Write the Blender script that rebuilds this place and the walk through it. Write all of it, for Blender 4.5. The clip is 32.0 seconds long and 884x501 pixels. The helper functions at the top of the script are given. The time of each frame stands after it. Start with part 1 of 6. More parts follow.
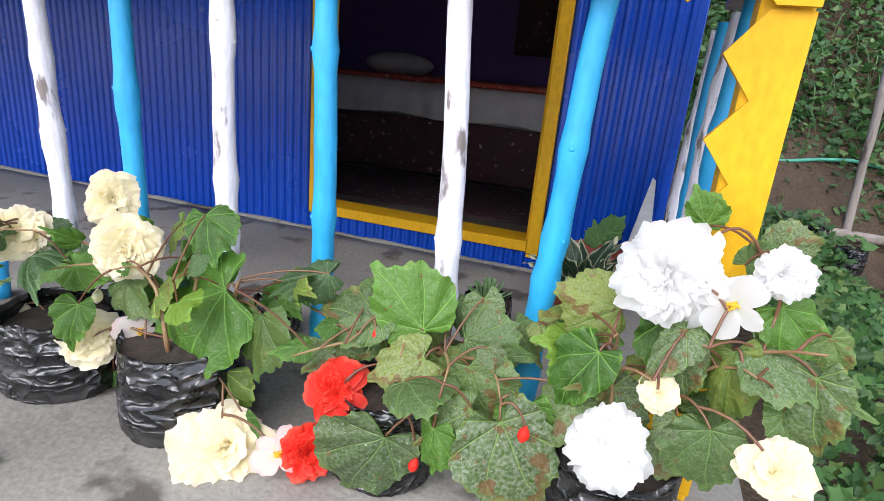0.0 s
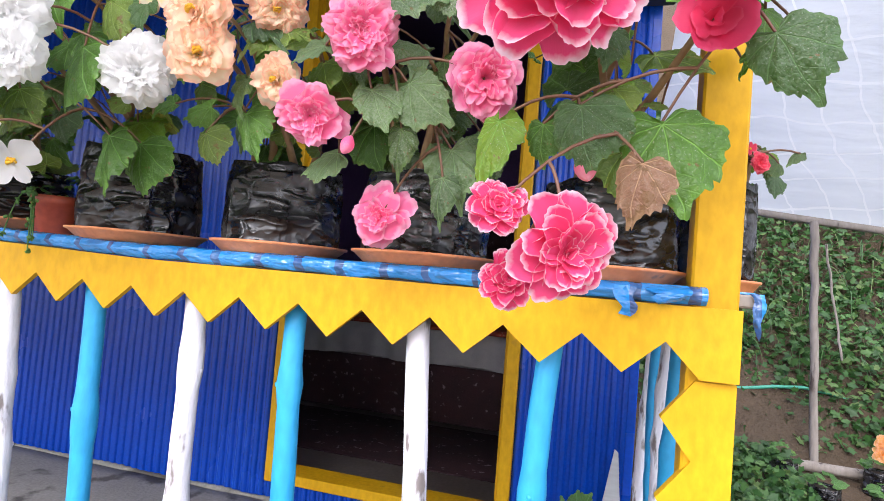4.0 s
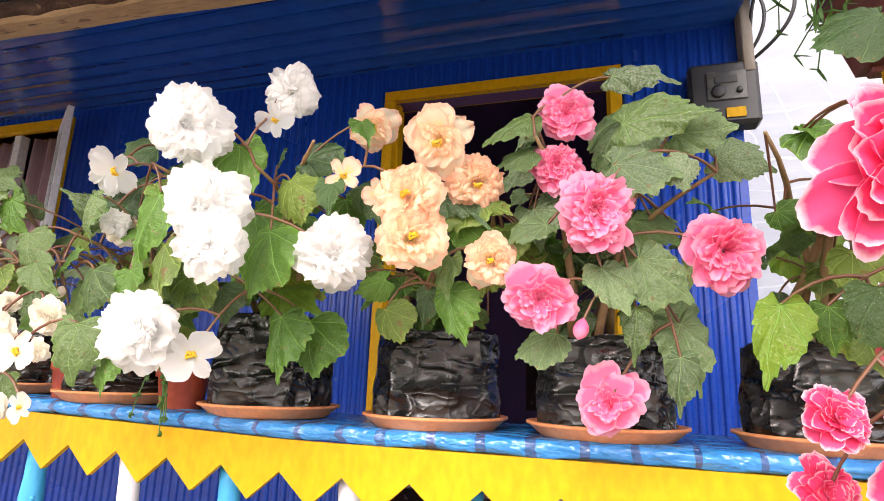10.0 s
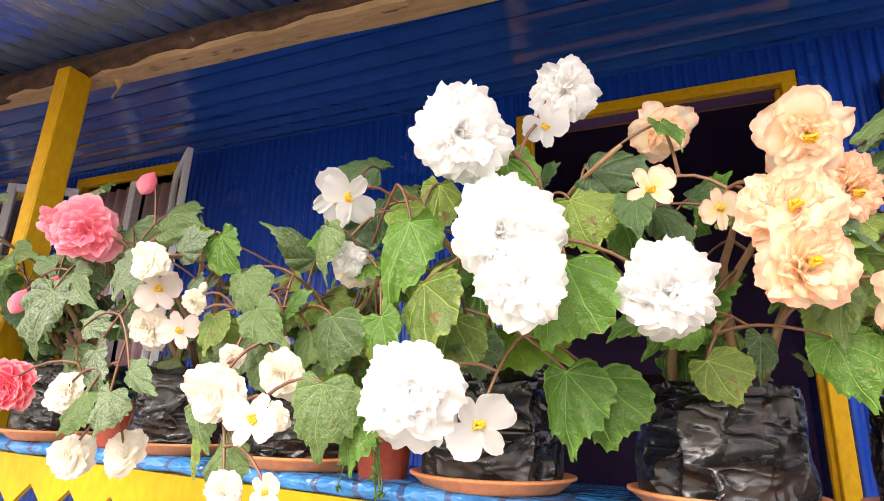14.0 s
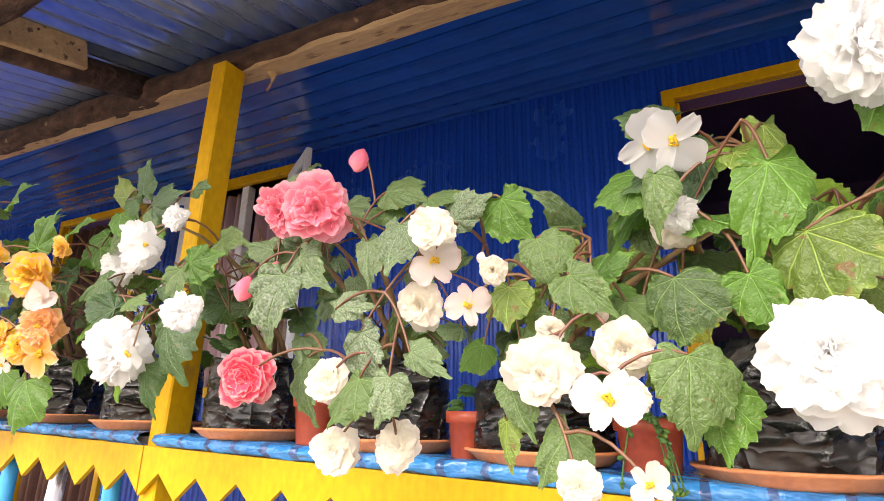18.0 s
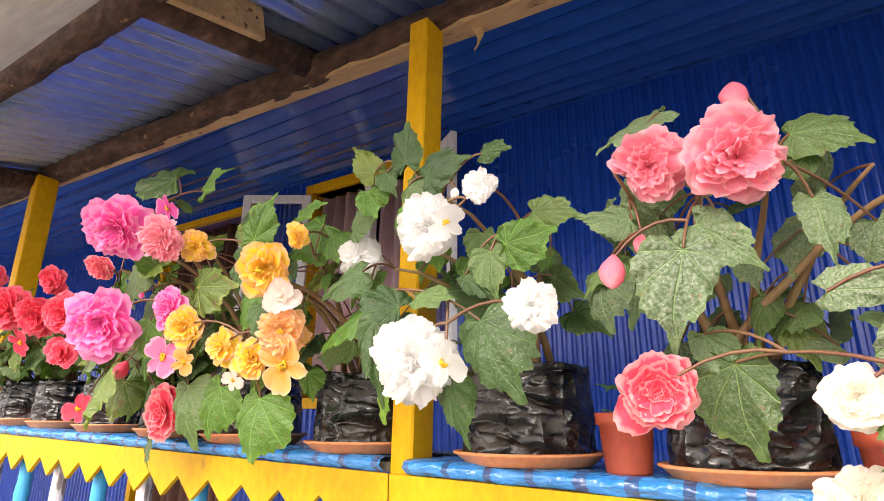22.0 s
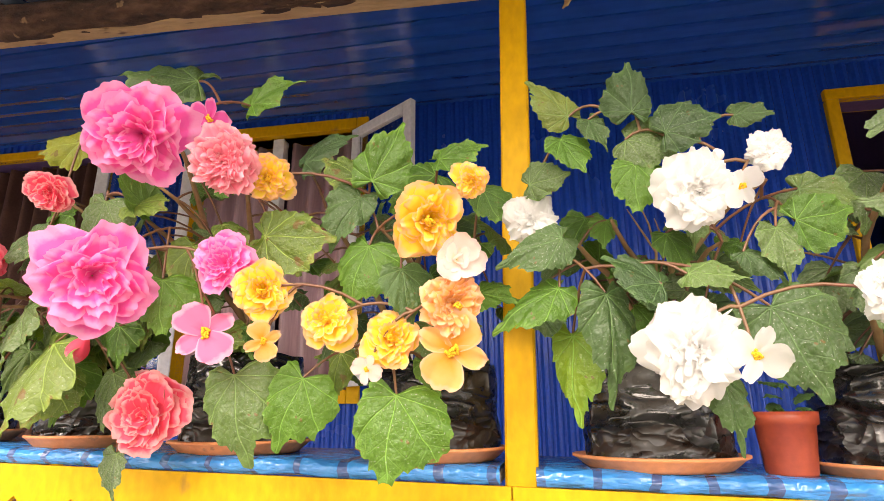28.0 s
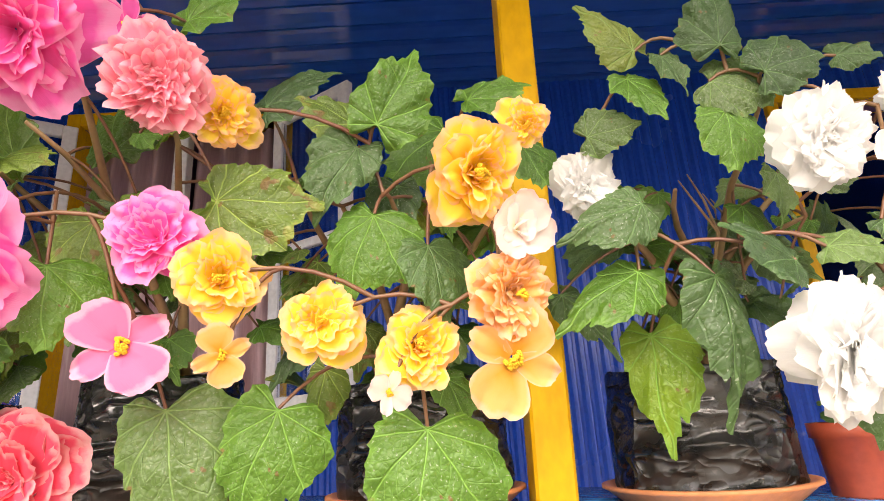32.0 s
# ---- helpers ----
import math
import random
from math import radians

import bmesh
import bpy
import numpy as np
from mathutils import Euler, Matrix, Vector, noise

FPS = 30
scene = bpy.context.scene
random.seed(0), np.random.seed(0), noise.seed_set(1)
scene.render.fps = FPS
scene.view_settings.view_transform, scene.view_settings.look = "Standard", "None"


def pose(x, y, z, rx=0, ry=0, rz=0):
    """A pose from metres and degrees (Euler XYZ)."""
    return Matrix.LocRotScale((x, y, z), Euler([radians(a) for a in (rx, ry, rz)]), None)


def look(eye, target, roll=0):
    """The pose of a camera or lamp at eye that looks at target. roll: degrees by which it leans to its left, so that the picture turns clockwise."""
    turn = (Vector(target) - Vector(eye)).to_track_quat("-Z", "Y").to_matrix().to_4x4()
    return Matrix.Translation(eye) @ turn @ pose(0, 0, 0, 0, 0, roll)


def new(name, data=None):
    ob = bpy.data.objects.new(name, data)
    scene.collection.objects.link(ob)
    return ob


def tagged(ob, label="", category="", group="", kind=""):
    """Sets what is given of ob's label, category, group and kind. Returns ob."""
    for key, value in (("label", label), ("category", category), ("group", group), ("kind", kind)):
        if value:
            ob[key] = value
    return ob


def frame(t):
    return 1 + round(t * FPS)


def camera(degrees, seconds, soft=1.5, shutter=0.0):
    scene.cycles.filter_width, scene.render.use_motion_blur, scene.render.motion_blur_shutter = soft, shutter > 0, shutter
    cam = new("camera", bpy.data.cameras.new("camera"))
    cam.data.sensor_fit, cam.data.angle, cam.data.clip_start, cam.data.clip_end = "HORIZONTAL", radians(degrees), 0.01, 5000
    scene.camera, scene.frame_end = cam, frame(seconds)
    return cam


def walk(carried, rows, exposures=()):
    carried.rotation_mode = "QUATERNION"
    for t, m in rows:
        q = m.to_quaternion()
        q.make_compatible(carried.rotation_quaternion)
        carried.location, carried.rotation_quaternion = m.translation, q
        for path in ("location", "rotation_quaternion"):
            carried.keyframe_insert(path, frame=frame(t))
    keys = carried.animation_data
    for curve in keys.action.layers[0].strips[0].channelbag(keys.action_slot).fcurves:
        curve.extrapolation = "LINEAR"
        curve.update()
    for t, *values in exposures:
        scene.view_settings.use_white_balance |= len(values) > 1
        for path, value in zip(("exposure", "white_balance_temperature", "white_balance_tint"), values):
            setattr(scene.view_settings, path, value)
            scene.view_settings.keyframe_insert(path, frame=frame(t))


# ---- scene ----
cam = camera(75.7, 32.0, soft=0.5)
# seconds, eye x y z, yaw to the left of +y, pitch, roll
ROWS = [
    (0.0, 0.032, 0.002, 1.06, 17.91, -17.7, 5.4),
    (0.5, 0.034, -0.004, 1.091, 18.36, -14.07, 5.1),
    (1.0, 0.032, -0.013, 1.132, 17.81, -10.33, 4.99),
    (1.5, 0.032, -0.018, 1.169, 17.72, -6.65, 4.87),
    (2.0, 0.032, -0.031, 1.195, 17.94, -4.64, 4.56),
    (2.5, 0.033, -0.032, 1.212, 17.79, -3.48, 4.34),
    (3.0, 0.033, -0.021, 1.237, 17.10, -1.70, 4.55),
    (3.5, 0.029, -0.003, 1.268, 16.32, 0.79, 4.84),
    (4.0, 0.025, -0.009, 1.298, 16.22, 2.60, 4.75),
    (4.5, 0.021, -0.022, 1.302, 16.29, 5.47, 4.48),
    (6.5, 0.028, -0.048, 1.344, 15.44, 11.01, 3.18),
    (7.0, 0.027, -0.054, 1.356, 15.60, 11.82, 3.14),
    (7.5, 0.001, -0.058, 1.361, 15.90, 12.29, 3.14),
    (8.0, -0.048, -0.062, 1.368, 15.79, 12.22, 3.03),
    (8.5, -0.103, -0.060, 1.377, 15.97, 12.25, 2.91),
    (9.0, -0.177, -0.053, 1.387, 16.42, 12.66, 2.53),
    (9.5, -0.235, -0.039, 1.393, 17.37, 13.04, 2.21),
    (10.0, -0.285, -0.044, 1.400, 17.38, 12.76, 2.05),
    (10.5, -0.343, -0.042, 1.405, 17.74, 12.62, 2.06),
    (11.0, -0.376, -0.002, 1.414, 18.24, 13.01, 1.98),
    (11.5, -0.400, 0.039, 1.422, 20.69, 14.97, 2.48),
    (12.0, -0.427, 0.059, 1.429, 22.33, 16.06, 2.75),
    (12.5, -0.504, 0.049, 1.434, 22.54, 15.95, 2.52),
    (13.0, -0.575, 0.034, 1.432, 22.10, 16.35, 2.32),
    (13.5, -0.632, 0.016, 1.435, 22.15, 16.08, 2.10),
    (15.5, -0.707, 0.038, 1.405, 28.06, 16.93, 1.92),
    (16.0, -0.764, 0.021, 1.411, 28.77, 16.70, 1.59),
    (16.5, -0.832, -0.018, 1.403, 28.91, 16.67, 1.26),
    (17.0, -0.891, -0.038, 1.398, 28.81, 16.82, 1.07),
    (17.5, -0.943, -0.043, 1.395, 28.63, 16.88, 1.05),
    (18.0, -1.015, -0.015, 1.394, 28.45, 16.69, 1.17),
    (18.5, -1.072, 0.008, 1.405, 29.88, 16.46, 0.81),
    (19.0, -1.143, 0.014, 1.420, 33.35, 16.47, 0.62),
    (19.5, -1.238, -0.020, 1.424, 34.14, 16.70, 0.50),
    (20.0, -1.310, -0.070, 1.417, 33.87, 16.63, 0.28),
    (20.5, -1.363, -0.066, 1.413, 34.11, 16.70, 0.36),
    (21.0, -1.409, -0.020, 1.418, 34.27, 16.28, 0.40),
    (21.5, -1.477, -0.012, 1.418, 33.64, 16.70, 0.26),
    (22.0, -1.574, -0.040, 1.421, 32.73, 16.82, 0.30),
    (22.5, -1.627, -0.061, 1.415, 31.97, 16.85, 0.39),
    (23.0, -1.666, -0.028, 1.410, 31.24, 17.32, 0.32),
    (23.5, -1.712, 0.013, 1.416, 30.11, 16.94, 0.23),
    (24.0, -1.782, 0.004, 1.428, 29.12, 16.83, -0.08),
    (24.5, -1.880, -0.036, 1.423, 31.86, 17.44, 0.60),
    (26.5, -2.124, -0.013, 1.448, 20.01, 16.92, 0.52),
    (27.0, -2.233, -0.050, 1.440, 14.20, 16.30, -0.43),
    (27.5, -2.228, -0.062, 1.433, 11.68, 16.19, -0.13),
    (28.0, -2.234, -0.077, 1.433, 10.34, 16.28, -0.29),
    (28.5, -2.341, -0.075, 1.434, 7.86, 16.77, -1.15),
    (29.0, -2.395, -0.071, 1.435, 6.40, 16.90, -1.50),
    (29.5, -2.386, -0.060, 1.431, 6.18, 16.92, -1.40),
    (30.0, -2.475, -0.077, 1.441, 5.00, 17.04, -1.76),
    (30.5, -2.545, -0.070, 1.442, 0.71, 16.75, -3.50),
    (31.0, -2.499, -0.005, 1.441, -0.81, 16.97, -3.68),
    (31.5, -2.455, 0.086, 1.453, -0.78, 17.31, -3.57),
    (32.0, -2.418, 0.142, 1.458, -0.43, 17.61, -3.52),
]


def gaze(x, y, z, yaw, pitch, roll):
    a, b = radians(yaw), radians(pitch)
    return look((x, y, z), (x - math.sin(a) * math.cos(b), y + math.cos(a) * math.cos(b), z + math.sin(b)), roll)


EXPOSURE = [(0, 0.5, 5950, 15), (4, 0.7, 6050, 17), (8, 0.88, 6550, 19), (11, 1.13, 7000, 19), (16, 1.18, 7000, 18), (20, 1.1, 7100, 18), (25, 1.13, 7300, 18), (28, 1.22, 7650, 18), (32, 1.26, 7400, 18)]
walk(cam, [(r[0], gaze(*r[1:])) for r in ROWS], EXPOSURE)

# ---- world and sun: a bright overcast day ----
world = bpy.data.worlds.new("overcast_sky")
scene.world = world
world.use_nodes = True
wn = world.node_tree
sky = wn.nodes.new("ShaderNodeTexSky")
sky.sky_type, sky.sun_disc = "NISHITA", False
sky.sun_elevation, sky.sun_rotation = radians(42), radians(188)
sky.air_density, sky.dust_density, sky.ozone_density = 1.0, 4.0, 0.6
soft_sky = wn.nodes.new("ShaderNodeMixRGB")
soft_sky.inputs[0].default_value = 0.8
soft_sky.inputs[2].default_value = (9.0, 9.2, 9.6, 1)
wn.links.new(sky.outputs[0], soft_sky.inputs[1])
wn.links.new(soft_sky.outputs[0], wn.nodes["Background"].inputs[0])
wn.nodes["Background"].inputs[1].default_value = 0.19
sun = new("sun", bpy.data.lights.new("sun", "SUN"))
sun.data.energy, sun.data.angle, sun.data.color = 2.3, radians(45), (1.0, 0.96, 0.9)
sun.matrix_world = look((-2.2, -7.0, 6.6), (-1.2, 0.8, 0.0))


# ---- materials ----
def nodes_of(name):
    m = bpy.data.materials.new(name)
    m.use_nodes = True
    return m, m.node_tree, m.node_tree.nodes["Principled BSDF"]


def link(nt, a, b):
    nt.links.new(a, b)


def noise_node(nt, scale, detail=4, coord="Object", stretch=None):
    tc = nt.nodes.new("ShaderNodeTexCoord")
    n = nt.nodes.new("ShaderNodeTexNoise")
    n.inputs["Scale"].default_value, n.inputs["Detail"].default_value = scale, detail
    if stretch:
        mp = nt.nodes.new("ShaderNodeMapping")
        mp.inputs["Scale"].default_value = stretch
        link(nt, tc.outputs[coord], mp.inputs[0])
        link(nt, mp.outputs[0], n.inputs["Vector"])
    else:
        link(nt, tc.outputs[coord], n.inputs["Vector"])
    return n.outputs["Fac"]


def ramp(nt, fac, stops):
    r = nt.nodes.new("ShaderNodeValToRGB")
    el = r.color_ramp.elements
    while len(el) < len(stops):
        el.new(0.5)
    for e, (p, c) in zip(el, stops):
        e.position, e.color = p, (*c, 1) if len(c) == 3 else c
    link(nt, fac, r.inputs[0])
    return r.outputs[0]


def mix(nt, fac, a, b, mode="MIX"):
    n = nt.nodes.new("ShaderNodeMixRGB")
    n.blend_type = mode
    for i, v in ((0, fac), (1, a), (2, b)):
        if isinstance(v, (int, float)):
            n.inputs[i].default_value = v
        elif isinstance(v, tuple):
            n.inputs[i].default_value = (*v, 1)
        else:
            link(nt, v, n.inputs[i])
    return n.outputs[0]


def calc(nt, op, a, b=0.0):
    n = nt.nodes.new("ShaderNodeMath")
    n.operation = op
    for i, v in ((0, a), (1, b)):
        if isinstance(v, (int, float)):
            n.inputs[i].default_value = v
        else:
            link(nt, v, n.inputs[i])
    return n.outputs[0]


def bump(nt, bsdf, height, strength, distance=0.01):
    b = nt.nodes.new("ShaderNodeBump")
    b.inputs["Strength"].default_value, b.inputs["Distance"].default_value = strength, distance
    link(nt, height, b.inputs["Height"])
    link(nt, b.outputs[0], bsdf.inputs["Normal"])


def worn(name, a, b, scale=6.0, rough=(0.5, 0.75), grain=60.0, relief=0.25, dirt=None, dirt_at=0.62, stretch=None, spec=0.5, metal=0.0):
    """Two-scale surface: broad tone changes, fine grain, and patches of dirt or bare ground."""
    m, nt, p = nodes_of(name)
    big, fine = noise_node(nt, scale, 5, stretch=stretch), noise_node(nt, grain, 3, stretch=stretch)
    col = mix(nt, ramp(nt, big, [(0.3, (0, 0, 0)), (0.7, (1, 1, 1))]), a, b)
    col = mix(nt, 0.22, col, ramp(nt, fine, [(0.3, tuple(c * 0.55 for c in a)), (0.7, tuple(min(1, c * 1.3) for c in b))]))
    if dirt:
        spots = noise_node(nt, scale * 3.1, 8, stretch=stretch)
        col = mix(nt, ramp(nt, spots, [(dirt_at, (0, 0, 0)), (dirt_at + 0.08, (1, 1, 1))]), col, dirt)
    link(nt, col, p.inputs["Base Color"])
    link(nt, ramp(nt, big, [(0.2, (rough[0],) * 3), (0.8, (rough[1],) * 3)]), p.inputs["Roughness"])
    p.inputs["Specular IOR Level"].default_value, p.inputs["Metallic"].default_value = spec, metal
    bump(nt, p, fine, relief, 0.004)
    return m


M = {}
M["blue_sheet"] = worn("blue_painted_sheet", (0.004, 0.05, 0.36), (0.006, 0.066, 0.47), 2.0, (0.2, 0.32), 90, 0.06, (0.25, 0.3, 0.4), 0.73)
M["blue_ceiling"] = worn("blue_ceiling_sheet", (0.009, 0.078, 0.36), (0.013, 0.1, 0.46), 1.5, (0.1, 0.2), 12, 0.2, spec=0.8)
M["roof_sheet"] = worn("bare_roof_sheet", (0.28, 0.42, 0.76), (0.6, 0.7, 0.9), 2.5, (0.1, 0.26), 50, 0.12, (0.3, 0.2, 0.14), 0.68, (1, 0.3, 1), metal=0.7)
M["yellow"] = worn("yellow_gloss_paint", (0.58, 0.31, 0.003), (0.66, 0.37, 0.005), 5.0, (0.38, 0.6), 70, 0.25, (0.4, 0.22, 0.03), 0.67, (1, 1, 0.5), 0.22)
M["white_pole"] = worn("flaking_white_paint", (0.6, 0.58, 0.64), (0.85, 0.84, 0.9), 11.0, (0.6, 0.85), 60, 1.0, (0.2, 0.17, 0.16), 0.585, (1, 1, 0.3))
M["cyan_pole"] = worn("sky_blue_paint", (0.02, 0.3, 0.6), (0.035, 0.37, 0.68), 7.0, (0.35, 0.6), 60, 0.35, (0.01, 0.12, 0.3), 0.69, (1, 1, 0.4))
M["concrete"] = worn("worn_concrete", (0.15, 0.14, 0.122), (0.3, 0.285, 0.25), 2.2, (0.65, 0.92), 90, 0.5, (0.09, 0.08, 0.068), 0.57)
M["sawn"] = worn("raw_sawn_wood", (0.36, 0.23, 0.12), (0.54, 0.37, 0.2), 9.0, (0.7, 0.9), 60, 1.0, (0.13, 0.07, 0.04), 0.6, (0.35, 1.5, 1.5))
M["grey_wood"] = worn("weathered_wood", (0.2, 0.17, 0.14), (0.36, 0.32, 0.28), 8.0, (0.75, 0.95), 60, 0.7, (0.08, 0.06, 0.05), 0.63, (1, 1, 0.2))
M["pale_board"] = worn("weathered_pale_board", (0.42, 0.42, 0.42), (0.58, 0.58, 0.58), 4.0, (0.7, 0.9), 60, 0.4, (0.2, 0.18, 0.16), 0.6, (0.2, 1, 1))
M["terracotta"] = worn("terracotta_plastic", (0.68, 0.23, 0.085), (0.78, 0.31, 0.13), 9.0, (0.4, 0.6), 80, 0.12, (0.3, 0.14, 0.08), 0.66)
M["red_pot"] = worn("red_brown_plastic", (0.36, 0.06, 0.03), (0.45, 0.085, 0.04), 9.0, (0.35, 0.5), 80, 0.1, (0.25, 0.12, 0.08), 0.7)
M["brown_pot"] = worn("brown_plastic", (0.16, 0.05, 0.04), (0.22, 0.075, 0.06), 9.0, (0.35, 0.5), 80, 0.1)
M["soil"] = worn("potting_soil", (0.02, 0.014, 0.01), (0.06, 0.042, 0.03), 30.0, (0.9, 1.0), 150, 1.0)
M["white_frame"] = worn("white_window_paint", (0.7, 0.7, 0.72), (0.8, 0.8, 0.81), 5.0, (0.35, 0.5), 60, 0.1, (0.4, 0.38, 0.36), 0.72)
M["purple_wall"] = worn("purple_room_paint", (0.09, 0.045, 0.16), (0.13, 0.07, 0.21), 2.0, (0.6, 0.8), 60, 0.15)
# white bed linen; the room's dimness is put into its grey colour
M["sheet_white"] = worn("room_dimmed_cotton", (0.34, 0.33, 0.33), (0.44, 0.42, 0.41), 12.0, (0.8, 0.95), 200, 0.2)
M["blanket"] = worn("red_flowered_blanket", (0.2, 0.025, 0.015), (0.36, 0.06, 0.035), 14.0, (0.85, 1), 60, 0.4, (0.4, 0.25, 0.16), 0.6)
M["rug"] = worn("dark_flowered_rug", (0.035, 0.018, 0.022), (0.07, 0.03, 0.035), 9.0, (0.9, 1), 120, 0.5, (0.3, 0.22, 0.24), 0.63)
M["room_floor"] = worn("dim_cement_floor", (0.12, 0.1, 0.085), (0.2, 0.17, 0.15), 3.0, (0.4, 0.7), 60, 0.2)
M["curtain"] = worn("mauve_curtain", (0.5, 0.32, 0.36), (0.62, 0.44, 0.47), 10.0, (0.85, 1), 120, 0.2, (0.7, 0.58, 0.58), 0.66, (1, 1, 0.1))
M["brown_cloth"] = worn("dark_brown_cloth", (0.1, 0.045, 0.035), (0.17, 0.08, 0.06), 9.0, (0.85, 1), 120, 0.2)


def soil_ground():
    """Unseen pale ground added before the porch to bounce light; dark garden soil elsewhere."""
    m, nt, p = nodes_of("bounce_ground_and_garden_soil")
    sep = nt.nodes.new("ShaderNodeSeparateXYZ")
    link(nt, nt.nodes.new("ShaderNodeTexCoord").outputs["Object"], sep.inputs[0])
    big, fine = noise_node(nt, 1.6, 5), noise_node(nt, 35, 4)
    # out of view; kept pale so it brightens the ceiling from below
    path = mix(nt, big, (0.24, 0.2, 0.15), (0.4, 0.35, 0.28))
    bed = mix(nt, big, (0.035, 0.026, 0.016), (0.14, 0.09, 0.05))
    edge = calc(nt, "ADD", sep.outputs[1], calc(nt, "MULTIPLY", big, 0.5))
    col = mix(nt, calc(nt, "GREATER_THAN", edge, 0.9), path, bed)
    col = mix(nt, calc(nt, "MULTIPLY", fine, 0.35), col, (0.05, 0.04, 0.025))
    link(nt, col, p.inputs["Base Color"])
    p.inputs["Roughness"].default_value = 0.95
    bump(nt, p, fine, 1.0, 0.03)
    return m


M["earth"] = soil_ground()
M["stem"] = worn("begonia_stem", (0.2, 0.09, 0.045), (0.28, 0.2, 0.09), 9.0, (0.4, 0.6), 80, 0.3)
M["stalk"] = worn("reddish_stalk", (0.12, 0.034, 0.022), (0.15, 0.085, 0.036), 8.0, (0.35, 0.55), 80, 0.2)
M["cable"] = worn("black_cable", (0.012, 0.012, 0.013), (0.025, 0.025, 0.027), 9.0, (0.4, 0.6), 60, 0.1)
M["hose"] = worn("green_hose", (0.05, 0.3, 0.2), (0.08, 0.42, 0.28), 9.0, (0.35, 0.5), 60, 0.1)
M["grey_box"] = worn("grey_meter_box", (0.02, 0.02, 0.022), (0.035, 0.035, 0.038), 6.0, (0.3, 0.5), 60, 0.1)
M["meter_face"] = worn("meter_face", (0.05, 0.053, 0.05), (0.08, 0.083, 0.078), 12.0, (0.2, 0.4), 60, 0.05)


def weed_tissue():
    """Mixed garden leaves, each leaf of the mass with its own green."""
    m, nt, p = nodes_of("mixed_garden_leaves")
    rnd = nt.nodes.new("ShaderNodeNewGeometry").outputs["Random Per Island"]
    col = ramp(nt, rnd, [(0.0, (0.025, 0.07, 0.015)), (0.45, (0.05, 0.14, 0.03)), (0.8, (0.09, 0.2, 0.045)), (1.0, (0.17, 0.24, 0.07))])
    col = mix(nt, calc(nt, "MULTIPLY", noise_node(nt, 40, 3), 0.4), col, (0.03, 0.08, 0.02))
    link(nt, col, p.inputs["Base Color"])
    p.inputs["Roughness"].default_value = 0.5
    see_through(nt, p, col, 0.25)
    return m


def plastic_black():
    m, nt, p = nodes_of("black_grow_bag_plastic")
    big = noise_node(nt, 3.5, 5)
    film = ramp(nt, big, [(0.45, (0.011, 0.011, 0.012)), (0.75, (0.036, 0.035, 0.034))])
    grit = ramp(nt, noise_node(nt, 26, 5), [(0.62, (0, 0, 0)), (0.74, (0.5,) * 3)])
    link(nt, mix(nt, grit, film, (0.12, 0.11, 0.095)), p.inputs["Base Color"])
    link(nt, ramp(nt, big, [(0.35, (0.17,) * 3), (0.75, (0.42,) * 3)]), p.inputs["Roughness"])
    p.inputs["Specular IOR Level"].default_value = 0.8
    # sharp creases, most of them lying round the bag
    h = 0.0
    for scale, share_of, lie in ((1.5, 1.0, (1, 1, 1.7)), (3.4, 0.3, (1, 1, 1.8)), (2.4, 0.35, (1.5, 1.5, 0.6))):
        n = calc(nt, "ABSOLUTE", calc(nt, "SUBTRACT", noise_node(nt, scale, 1, stretch=lie), 0.5))
        h = calc(nt, "ADD", h, calc(nt, "MULTIPLY", calc(nt, "POWER", calc(nt, "SUBTRACT", 1.0, calc(nt, "MULTIPLY", n, 2.0)), 7.0), share_of))
    bump(nt, p, h, 0.9, 0.02)
    return m


M["bag"] = plastic_black()


def tarp_striped():
    """Blue plastic sheet with dark cross bars every few centimetres."""
    m, nt, p = nodes_of("blue_barred_tarp")
    tc = nt.nodes.new("ShaderNodeTexCoord")
    sep = nt.nodes.new("ShaderNodeSeparateXYZ")
    link(nt, tc.outputs["Object"], sep.inputs[0])
    wob = calc(nt, "MULTIPLY", noise_node(nt, 9, 2), 0.035)
    saw = calc(nt, "FRACT", calc(nt, "MULTIPLY", calc(nt, "ADD", sep.outputs[0], wob), 1 / 0.083))
    bar = calc(nt, "MULTIPLY", calc(nt, "LESS_THAN", saw, calc(nt, "MULTIPLY", noise_node(nt, 3.1, 1), 0.36)), calc(nt, "ADD", calc(nt, "MULTIPLY", noise_node(nt, 30, 3), 0.6), 0.35))
    base = mix(nt, noise_node(nt, 20, 4), (0.01, 0.17, 0.54), (0.045, 0.33, 0.74))
    link(nt, mix(nt, bar, base, (0.05, 0.045, 0.12)), p.inputs["Base Color"])
    p.inputs["Roughness"].default_value = 0.2
    p.inputs["Specular IOR Level"].default_value = 0.8
    bump(nt, p, noise_node(nt, 15, 3, stretch=(1, 1.6, 1.6)), 1.0, 0.03)
    return m


M["tarp"] = tarp_striped()


